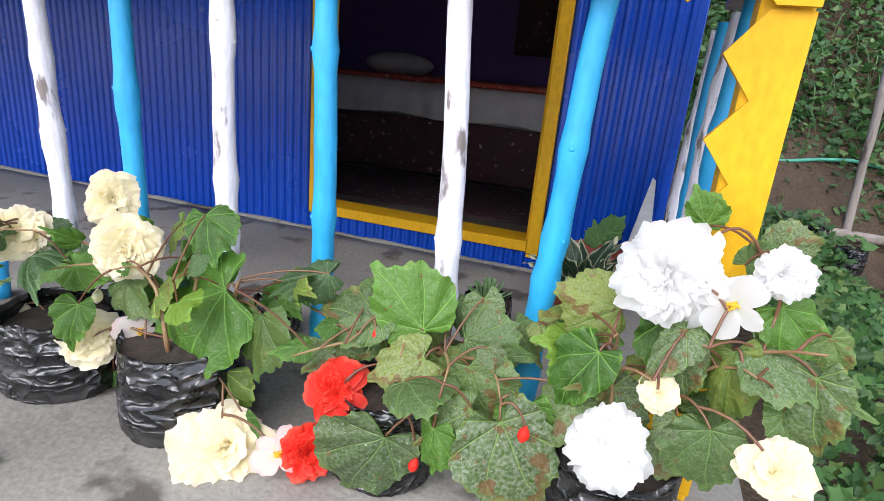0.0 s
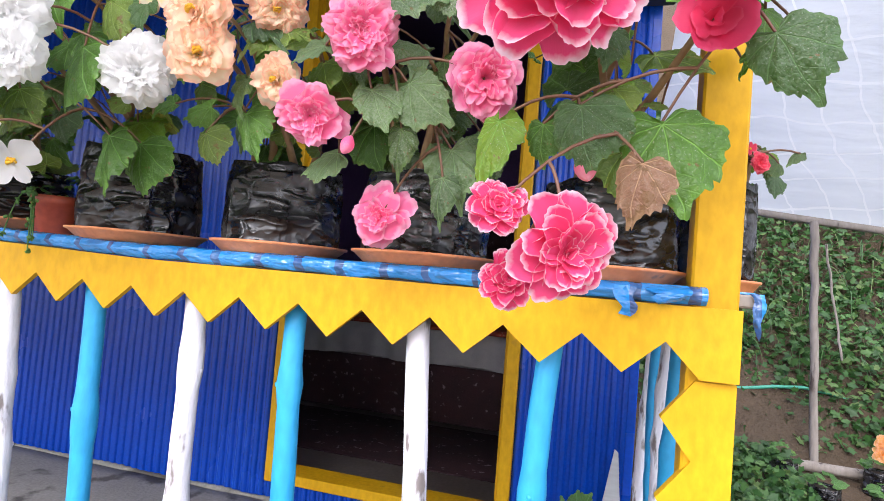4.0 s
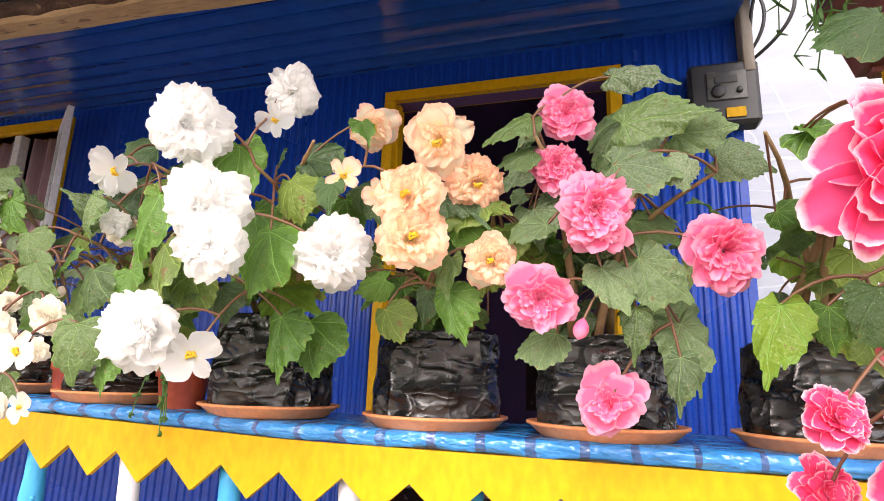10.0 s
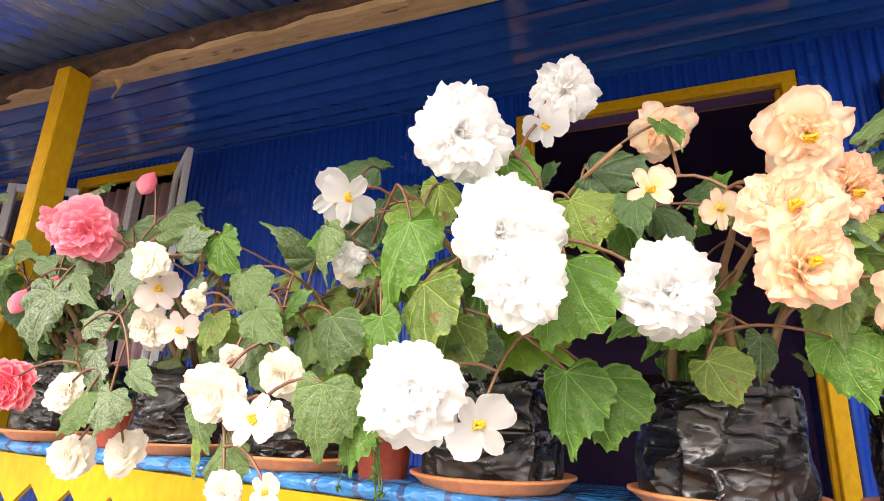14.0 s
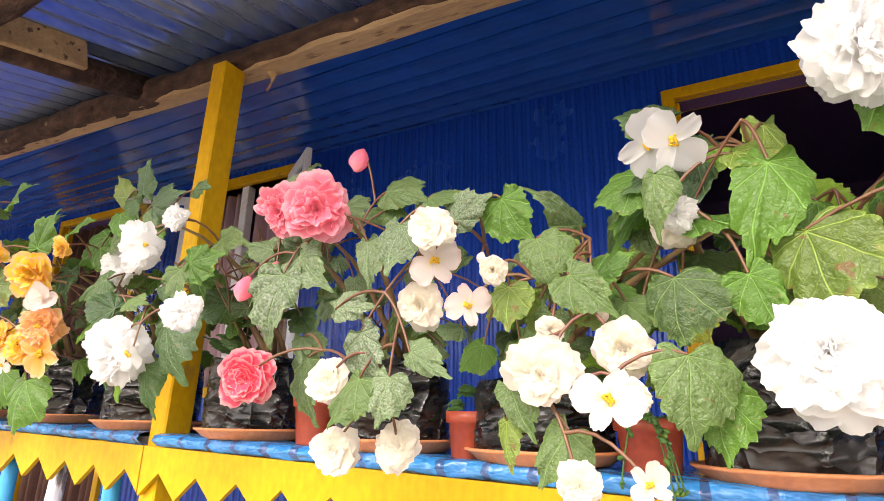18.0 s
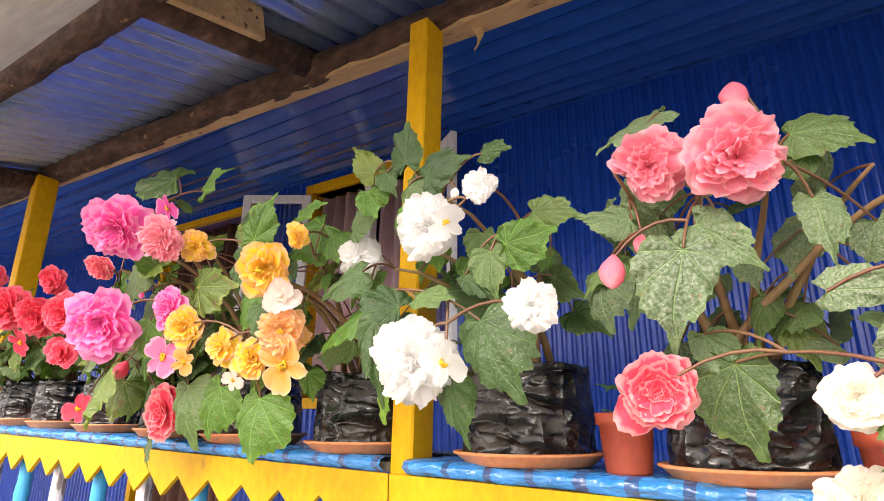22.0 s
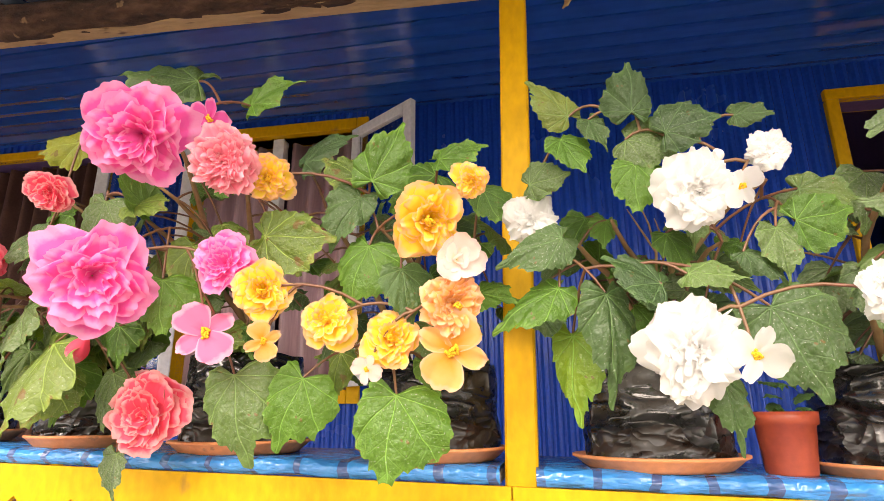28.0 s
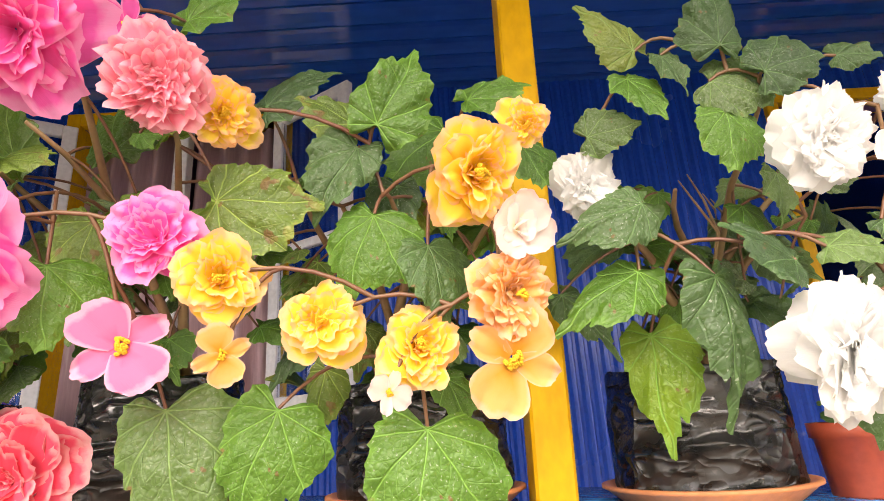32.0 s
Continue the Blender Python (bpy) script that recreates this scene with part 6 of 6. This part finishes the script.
begonia(0.08, 0.79, FLOOR, 0.2, 0.16, "white",
        [('d', 0.091, 0.754, 0.83, 0.148, ''), ('s', 0.176, 0.737, 0.814, 0.082, ''), ('d', 0.225, 0.752, 0.86, 0.069, ''), ('d', 0.111, 0.716, 0.687, 0.056, 'ivory'), ('d', 0.061, 0.678, 0.614, 0.114, ''), ('d', 0.252, 0.676, 0.645, 0.084, 'ivory'), ('b', 0.146, 0.77, 0.885, 0.044, '')],
        "begonia with large white flowers on the porch slab", "leaf_scorched", 14, 16, dish=False,
        own=[(0.015, 0.751, 0.677, 0.126, -120), (0.023, 0.804, 0.759, 0.109, 170), (0.192, 0.747, 0.716, 0.129, -90), (0.14, 0.75, 0.719, 0.093, -80), (0.256, 0.77, 0.796, 0.101, -40), (0.291, 0.735, 0.713, 0.122, -80), (0.186, 0.702, 0.63, 0.108, -80), (0.236, 0.81, 0.875, 0.066, 30), (0.134, 0.873, 0.893, 0.062, 120), (0.138, 0.71, 0.643, 0.066, -100), (0.199, 0.81, 0.862, 0.058, 60), (0.306, 0.77, 0.772, 0.067, -60)])


# ---- other pots on the shelf ----
def clay_pot(x, y, z, r, h, seed, label):
    e = tagged(empty("flower_pot", x, y, z), label, "flower pot", "small plastic pots")
    bm = bmesh.new()
    lathe(bm, [(r * 0.74, 0), (r * 0.76, 0.004), (r * 0.9, h * 0.78), (r, h * 0.8), (r * 1.02, h), (r * 0.94, h), (r * 0.9, h * 0.84), (r * 0.1, h * 0.82)], 32)
    part("pot", bm, M["red_pot"], e, smooth=True)
    share("soil", SOIL, e, Matrix.LocRotScale((0, 0, h * 0.85), None, (r * 1.9, r * 1.9, r)), "dark potting soil")
    rng = random.Random(seed)
    for k in range(9):
        a = rng.uniform(0, 6.28)
        p = Vector((0.6 * r * math.cos(a), 0.6 * r * math.sin(a), h + rng.uniform(0.0, 0.05)))
        put_leaf(e, "leaf_weed", k, p, Vector((math.cos(a), math.sin(a) - 0.4, rng.uniform(-0.2, 0.8))), Vector((0.1, -0.4, 1)), rng.uniform(0.025, 0.04), rng)
    return e


clay_pot(-1.172, 0.985, SHELF_Z, 0.056, 0.092, 1, "red-brown plastic pot with a trailing succulent")
clay_pot(-1.492, 1.0, SHELF_Z, 0.05, 0.1, 2, "red-brown plastic pot between the grow bags")
clay_pot(-1.858, 0.985, SHELF_Z + rise(-1.858), 0.05, 0.098, 3, "red-brown plastic pot with a small succulent")


def trailing(x, y, z, n, seed, label, parent_name="trailing_plant"):
    """Thin hanging strands set with small beads of leaf."""
    e = tagged(empty(parent_name, x, y, z), label, "plant")
    rng = random.Random(seed)
    for k in range(n):
        bm = bmesh.new()
        dx, ln = rng.uniform(-0.05, 0.05), rng.uniform(0.06, 0.13)
        pts = [Vector((dx * s * 1.2, -0.02 - 0.03 * s, 0.015 * math.sin(3 * s) - ln * s * s)) for s in (0, 0.2, 0.4, 0.6, 0.8, 1.0)]
        tube(bm, pts, [0.0014] * 6, 5, cap=False)
        for p in pts[1:]:
            for _ in range(2):
                q = p + Vector((rng.uniform(-1, 1), rng.uniform(-1, 1), rng.uniform(-1, 1))) * 0.006
                bmesh.ops.create_icosphere(bm, subdivisions=1, radius=0.0045, matrix=Matrix.LocRotScale(q, Euler((rng.uniform(0, 3), rng.uniform(0, 3), 0)), (1, 0.5, 1.5)))
        part("strand", bm, M["leaf_weed"], e, smooth=True)
    return e


trailing(-1.17, 0.935, SHELF_Z + 0.092, 5, 3, "pale trailing succulent hanging over a pot rim")

# side shelf: a bag behind the corner post, small red flowers
begonia(0.225, 1.21, SHELF_Z, 0.15, 0.2, "red", [("d", 0.275, 1.1, 1.545, 0.038, ""), ("s", 0.26, 1.12, 1.575, 0.025, "")],
        "small begonia with red flowers behind the corner post", "leaf_dark", 8, 21, size=0.06)

# planter box on top of the corner post
e = tagged(empty("planter", 0.215, 0.95, 1.932), "brown square plastic planter standing on the corner post", "planter")
bm = bmesh.new()
rows = []
for w, z in ((0.085, 0.012), (0.115, 0.15), (0.122, 0.152), (0.122, 0.19), (0.11, 0.19), (0.105, 0.16)):
    rows.append([bm.verts.new((sx * w, sy * w, z)) for sx, sy in ((-1, -1), (1, -1), (1, 1), (-1, 1))])
for a, b in zip(rows, rows[1:]):
    for k in range(4):
        bm.faces.new((a[k], a[(k + 1) % 4], b[(k + 1) % 4], b[k]))
bm.faces.new(rows[0][::-1])
bm.faces.new(rows[-1])
part("box", bm, M["brown_pot"], e)
for sx, sy in ((-1, -1), (1, -1), (1, 1), (-1, 1)):
    part("foot", boxed(sx * 0.06 - 0.014, sx * 0.06 + 0.014, sy * 0.06 - 0.014, sy * 0.06 + 0.014, 0, 0.0115), M["brown_pot"], e)
rng = random.Random(12)
for k in range(16):
    a = rng.uniform(0, 6.28)
    put_leaf(e, "leaf_weed", k, Vector((0.09 * math.cos(a) - 0.03, 0.09 * math.sin(a), 0.2 + rng.uniform(0, 0.06))), Vector((math.cos(a), math.sin(a), rng.uniform(-0.4, 0.6))), Vector((0, -0.3, 1)), rng.uniform(0.03, 0.055), rng)
for k in range(9):
    bm = bmesh.new()
    s0 = Vector((-0.1 + rng.uniform(-0.03, 0.05), rng.uniform(-0.08, 0.1), 0.2))
    ln = rng.uniform(0.08, 0.2)
    pts = [s0 + Vector((-0.1 * s - 0.03 * math.sin(4 * s + k), 0.01 * math.sin(5 * s), 0.03 * math.sin(3 * s) - ln * s * s)) for s in (0, 0.2, 0.4, 0.6, 0.8, 1.0)]
    tube(bm, pts, [0.0012] * 6, 5, cap=False)
    for p in pts[1:]:
        for _ in range(3):
            d = Vector((rng.uniform(-1, 1), rng.uniform(-1, 1), rng.uniform(-1, 0.3))).normalized()
            w = d.cross(Vector((0, 0, 1))).normalized() * 0.003
            q = [bm.verts.new(p + w), bm.verts.new(p - w), bm.verts.new(p + d * 0.02 - w * 0.8), bm.verts.new(p + d * 0.028), bm.verts.new(p + d * 0.02 + w * 0.8)]
            bm.faces.new((q[0], q[1], q[2], q[3], q[4]))
    part("strand", bm, M["leaf_weed"], e, "thin trailing vine")


# ---- pots on the porch floor ----
def floor_pot(x, y, r, h, mat, count, slim, label):
    e = tagged(empty("potted_succulent", x, y, FLOOR), label, "potted plant", "small pots on the porch floor")
    share("grow_bag", bag_mesh(3), e, Matrix.LocRotScale((0, 0, 0), None, (2 * r, 2 * r, h)), "black plastic grow bag")
    share("soil", SOIL, e, Matrix.LocRotScale((0, 0, h * 0.88), None, (2 * r, 2 * r, r)), "dark potting soil")
    bm = bmesh.new()
    prof = [(0.001, 0), (0.1, 0.06), (0.17, 0.3), (0.24, 0.6), (0.21, 0.85), (0.08, 0.98), (0.001, 1.02)]
    lathe(bm, [(w * slim, z) for w, z in prof], 10)
    for v in bm.verts:
        v.co.y = 0.45 * v.co.y - 0.22 * (1 - v.co.z) ** 2
    me = bpy.data.meshes.new("fleshy_leaf")
    bm.to_mesh(me)
    bm.free()
    me.materials.append(M[mat])
    me.shade_smooth()
    rng = random.Random(int(x * -100))
    for k in range(count):
        a, f = k * 2.4, (k + 1) / count
        d = Vector((math.cos(a) * f, math.sin(a) * f, 1.15 - 0.95 * f + rng.uniform(-0.08, 0.08)))
        share("leaf", me, e, Matrix.Translation((0.2 * r * math.cos(a) * f, 0.2 * r * math.sin(a) * f, h * 0.93)) @ facing(d, rng.uniform(-0.2, 0.2)) @ Matrix.Scale(r * rng.uniform(0.65, 0.85), 4))
    return e


floor_pot(-0.75, 1.12, 0.062, 0.1, "succulent", 20, 1.0, "grey-green rosette succulent in a black bag on the floor")
floor_pot(-0.278, 1.4, 0.07, 0.11, "succulent_green", 34, 0.5, "small spiky green succulent in a black bag on the floor")
e = tagged(empty("striped_leaf_plant", -0.06, 1.7, FLOOR), "pale-edged long-leaved plant in a red-brown pot by the wall", "potted plant")
bm = bmesh.new()
lathe(bm, [(0.07, 0), (0.09, 0.08), (0.1, 0.082), (0.102, 0.1), (0.09, 0.1), (0.01, 0.085)], 28)
part("pot", bm, M["red_pot"], e, smooth=True)
rng = random.Random(6)
for k in range(20):
    a = k * 2.4
    out = 0.35 + 0.6 * k / 20
    d = rng.uniform(0.13, 0.18)
    tipdir = Vector((math.cos(a) * out, math.sin(a) * out, 1.1 - 0.9 * k / 20)).normalized()
    put_leaf(e, "leaf_striped", k, Vector((0.02 * math.cos(a), 0.02 * math.sin(a), 0.095)) + tipdir * d * 0.45, tipdir, Vector((-math.cos(a), -math.sin(a) - 0.3, 0.9)), d, rng)

# a wider pot behind it, and an offcut leaning by the wall's end
e = tagged(empty("flower_pot", -0.03, 1.885, FLOOR), "wide red-brown plastic pot with dark soil beside the wall", "flower pot")
bm = bmesh.new()
lathe(bm, [(0.06, 0), (0.088, 0.13), (0.1, 0.132), (0.102, 0.16), (0.092, 0.16), (0.088, 0.135), (0.01, 0.13)], 28)
part("pot", bm, M["red_pot"], e, smooth=True)
share("soil", SOIL, e, Matrix.LocRotScale((0, 0, 0.128), None, (0.15, 0.15, 0.06)), "dark potting soil")
for k in range(3):
    put_leaf(e, "leaf_weed", k, Vector((0.02 * k - 0.01, -0.02, 0.2 + 0.02 * k)), Vector((0.5 * k - 0.4, -0.2, 1)), Vector((0, -1, 0.3)), 0.085, rng)
bm = bmesh.new()
outline = [(0.02, 0.0), (0.135, 0.0), (0.13, 0.08), (0.102, 0.4), (0.09, 0.41)]
face = bm.faces.new([bm.verts.new((x, 0, z)) for x, z in outline])
grown = bmesh.ops.extrude_face_region(bm, geom=[face])
for v in grown["geom"]:
    if isinstance(v, bmesh.types.BMVert):
        v.co.y = 0.012
bmesh.ops.recalc_face_normals(bm, faces=bm.faces)
ob = mesh_object("leaning_board", bm, M["pale_board"], smooth=False)
ob.matrix_world = pose(0.0, 1.9, FLOOR, -8)
tagged(ob, "weathered grey pointed offcut board leaning by the wall", "board")
e = tagged(empty("dark_bag_plant", -1.0, 0.75, FLOOR), "black grow bag with a few leaves on the porch slab", "potted plant")
share("grow_bag", bag_mesh(2), e, Matrix.LocRotScale((0, 0, 0), None, (0.23, 0.23, 0.16)), "black plastic grow bag")
share("soil", SOIL, e, Matrix.LocRotScale((0, 0, 0.13), None, (0.2, 0.2, 0.1)), "dark potting soil")
for k in range(10):
    a = rng.uniform(0, 6.28)
    put_leaf(e, "leaf_dark", k, Vector((0.1 * math.cos(a), 0.1 * math.sin(a) - 0.04, 0.2 + rng.uniform(0, 0.15))), Vector((math.cos(a), math.sin(a) - 0.3, 0.1)), Vector((0, -0.6, 0.7)), rng.uniform(0.08, 0.13), rng)
for k, (x, y) in enumerate(((-0.62, 0.47), (-0.86, 0.5), (-0.5, 0.43), (-0.78, 1.35), (-1.4, 1.5))):
    ob = new("fallen_leaf", leaf_of("leaf_olive", k))
    ob.matrix_world = pose(x, y, FLOOR + 0.012, 6, 4, 70 * k) @ Matrix.Diagonal((0.05, 0.05, 0.03, 1))
    tagged(ob, "dry fallen leaf lying on the concrete", "leaf", "fallen leaves")


# ---- the garden beside the porch: canopy net, poles, nursery bags, weeds, bank ----
def ground_z(x, y):
    z = 0.02 * noise.noise((x * 0.8, y * 0.8, 0)) - 0.01
    if y > 2.5:
        z += 0.1 * (y - 2.5)
    if y > 4.6:
        z += 1.0 * (min(y, 11.0) - 4.6) + 0.2 * noise.noise((x * 0.7, y * 0.7, 3))
    return z


def canopy():
    """Three sewn strips of net with a hem along the lower edge."""
    e = tagged(empty("shade_canopy", 2.0, 4.5, 1.8), "white translucent shade net stretched over the plant beds", "canopy")

    def at(x, v):
        y = 4.55 - 3.2 * v
        return Vector((x, y, 2.03 - 0.12 * (x - 0.3) * (1 - v) + 2.1 * v ** 0.85 + 0.06 * noise.noise((x * 1.5, y * 2, 0)) - 0.22 * math.sin(math.pi * v) + 0.02 * noise.noise((x * 7, y * 3, 1))))

    for s in range(3):
        bm = bmesh.new()
        uv = bm.loops.layers.uv.new("UVMap")
        nx, ny = 22, 34
        x0, x1 = 0.3 + 2.5 * s, 0.3 + 2.5 * (s + 1) + 0.02
        grid = [[(bm.verts.new(at(x0 + (x1 - x0) * i / nx, j / ny) + Vector((0, 0, 0.004 * s))), (x0 + (x1 - x0) * i / nx) / 4.7, j / ny) for i in range(nx + 1)] for j in range(ny + 1)]
        for a, b in zip(grid, grid[1:]):
            for i in range(nx):
                q = (a[i], a[i + 1], b[i + 1], b[i])
                fc = bm.faces.new([t[0] for t in q])
                for l, t in zip(fc.loops, q):
                    l[uv].uv = (t[1], t[2])
        ob = part("net_panel", bm, M["net"], e, smooth=True)
        ob.matrix_parent_inverse = e.matrix_world.inverted()
    bm = bmesh.new()
    tube(bm, [at(0.3 + 0.15 * i, 0.0) for i in range(51)], [0.012] * 51, 6)
    ob = part("hem", bm, M["net"], e, "rolled lower hem", True)
    ob.matrix_parent_inverse = e.matrix_world.inverted()


canopy()


def rough_pole(name, p0, p1, r, seed, label, cat="pole"):
    rng = random.Random(seed)
    bm = bmesh.new()
    pts = [Vector(p0).lerp(Vector(p1), i / 12) + Vector((rng.uniform(-1, 1), rng.uniform(-1, 1), 0)) * 0.006 for i in range(13)]
    tube(bm, pts, [r * rng.uniform(0.88, 1.1) for _ in pts], 9, wob=0.06, rng=rng)
    tagged(mesh_object(name, bm, M["grey_wood"]), label, cat, "canopy poles")


rough_pole("canopy_pole", (1.47, 4.5, 0.12), (1.4, 4.52, 1.9), 0.028, 1, "weathered grey pole holding up the net")
rough_pole("canopy_pole", (4.2, 4.4, 0.12), (4.2, 4.42, 1.6), 0.034, 2, "weathered grey pole holding up the net")
rough_pole("edge_branch", (0.4, 4.53, 2.02), (4.4, 4.5, 1.55), 0.025, 3, "crooked branch along the lower edge of the net", "branch")
rough_pole("loose_stick", (1.62, 4.55, 0.95), (1.5, 4.6, 1.75), 0.008, 4, "thin dry stick leaning on the pole", "stick")

bm = bmesh.new()
pts = [(0.3 + 0.2 * i, 4.93 + 0.02 * math.sin(i), 0.55 + 0.12 * math.sin(0.35 * i - 0.4) + 0.02 * math.sin(i * 1.3)) for i in range(16)]
tube(bm, pts, [0.013] * 16, 8)
tagged(mesh_object("garden_hose", bm, M["hose"]), "green garden hose lying along the bank", "hose")


def nursery_bag(x, y, r, h, seed, colour=""):
    e = tagged(empty("nursery_bag", x, y, ground_z(x, y)), "small plant in a black nursery bag on the bare earth", "potted plant", "nursery bags")
    share("grow_bag", bag_mesh(seed % 5), e, Matrix.LocRotScale((0, 0, 0), None, (2 * r, 2 * r, h)))
    share("soil", SOIL, e, Matrix.LocRotScale((0, 0, h * 0.88), None, (2 * r, 2 * r, r)))
    rng = random.Random(seed)
    for k in range(7):
        a = rng.uniform(0, 6.28)
        put_leaf(e, "leaf_weed", k, Vector((r * 0.8 * math.cos(a), r * 0.8 * math.sin(a), h + rng.uniform(0.01, 0.08))), Vector((math.cos(a), math.sin(a), 0.2)), Vector((0, -0.5, 0.8)), rng.uniform(0.04, 0.085), rng)
    if colour:
        for k in range(2):
            share("flower", flower_mesh("rose", colour, k), e, Matrix.Translation((rng.uniform(-0.08, 0.08), -0.06, h + 0.12 + 0.07 * k)) @ facing((0, -1, 0.2)) @ Matrix.Diagonal((0.05, 0.05, 0.05, 1)), colour + " flower")


for k, (x, y, c) in enumerate(((1.32, 3.85, ""), (1.62, 3.8, ""), (1.5, 3.45, ""), (1.85, 3.6, "magenta"), (2.1, 4.05, ""), (1.75, 4.25, "orange"), (2.35, 4.3, "orange"), (2.05, 3.3, ""), (2.4, 3.7, ""), (1.2, 4.2, ""))):
    nursery_bag(x, y, 0.085, 0.15, 60 + k, c)
rough_pole("ground_plank", (1.1, 4.45, 0.24), (2.4, 4.3, 0.24), 0.035, 8, "weathered plank edging the plant bed", "plank")


def foliage(name, label, count, place, size, seed):
    """A mass of small lobed leaves, each folded and turned at random."""
    rng = np.random.default_rng(seed)
    outline = np.array([(0, 0), (0.28, 0.2), (0.2, 0.42), (0.42, 0.6), (0.18, 0.72), (0, 1.0), (-0.18, 0.72), (-0.42, 0.6), (-0.2, 0.42), (-0.28, 0.2)])
    z = -0.25 * np.abs(outline[:, 0]) - 0.3 * outline[:, 1] ** 2
    flat = np.c_[outline, z]
    verts, faces = [], []
    for k in range(count):
        p, s = place(rng), size * rng.uniform(0.6, 1.3)
        d = rng.normal(size=3) * (0.8, 0.8, 0.45) + (0, -0.35, 0.15)
        d /= np.linalg.norm(d)
        n = rng.normal(size=3) * 0.5 + (0, -0.6, 0.8)
        x = np.cross(d, n)
        x /= np.linalg.norm(x) + 1e-6
        n = np.cross(x, d)
        base = len(verts)
        verts.extend((np.array(p) + s * (flat[:, :1] * x + flat[:, 1:2] * d + flat[:, 2:] * n)).tolist())
        faces += [(base, base + 1, base + 2, base + 3, base + 4, base + 5), (base, base + 5, base + 6, base + 7, base + 8, base + 9)]
    me = bpy.data.meshes.new(name)
    me.from_pydata(verts, [], faces)
    me.materials.append(M["weed"])
    return tagged(new(name, me), label, "foliage", kind="stuff")


def in_bed(rng):
    x, y = rng.uniform(0.62, 2.6), rng.uniform(0.9, 3.4)
    x, y = x + (0.45 * noise.noise((0.0, y * 1.7, 3)) + 0.2 * noise.noise((1.0, y * 6, 3))) * max(0.0, x - 0.9), y + 0.35 * noise.noise((x * 1.9, 0.0, 7)) + 0.15 * noise.noise((x * 6, 2.0, 7))
    top = 0.42 * (0.55 + 0.45 * noise.noise((x * 3.1, y * 3.1, 5)))
    if x > 1.15 and y > 2.5:
        top *= 0.3
    return x, y, ground_z(x, y) + top * rng.uniform(0.35, 1.0) ** 0.6


def by_wall(rng):
    x, y = rng.uniform(0.45, 1.25), rng.uniform(3.6, 5.3)
    top = 0.3 * (0.5 + 0.5 * noise.noise((x * 2.7, y * 2.7, 9)))
    return x, y, ground_z(x, y) + max(0.0, top) * rng.uniform(0.2, 1.0)


def on_bank(rng):
    x, y = 0.2 + 6.3 * rng.uniform(0, 1) ** 1.7, 4.65 + 3.2 * rng.uniform(0, 1) ** 1.3
    return x, y - rng.uniform(0, 0.12), ground_z(x, y) + rng.uniform(-0.02, 0.14) + 0.12 * noise.noise((x * 2, y * 2, 4))


foliage("bed_foliage", "dense low green leaves of young garden plants", 6500, in_bed, 0.055, 1)
foliage("border_foliage", "low weeds along the foot of the bank", 3200, by_wall, 0.055, 2)
foliage("bank_foliage", "mixed creepers and weeds covering the earth bank", 30000, on_bank, 0.068, 3)


def bank_grass():
    rng = np.random.default_rng(8)
    verts, faces = [], []
    for k in range(700):
        x, y = rng.uniform(0.6, 6.0), rng.uniform(5.2, 6.8)
        z0, ln, a = ground_z(x, y) + 0.05, rng.uniform(0.25, 0.6), rng.uniform(-0.6, 0.6)
        w = 0.008
        base = len(verts)
        for i in range(6):
            s = i / 5
            px, py, pz = x + a * ln * s * 0.7, y - ln * 0.5 * s, z0 + ln * (0.75 * s - 1.05 * s * s)
            verts += [(px - w * (1 - s * 0.9), py, pz), (px + w * (1 - s * 0.9), py, pz)]
        faces += [(base + 2 * i, base + 2 * i + 1, base + 2 * i + 3, base + 2 * i + 2) for i in range(5)]
    me = bpy.data.meshes.new("bank_grass")
    me.from_pydata(verts, [], faces)
    me.materials.append(M["weed"])
    tagged(new("bank_grass", me), "long drooping grass blades on the bank", "grass", kind="stuff")


bank_grass()
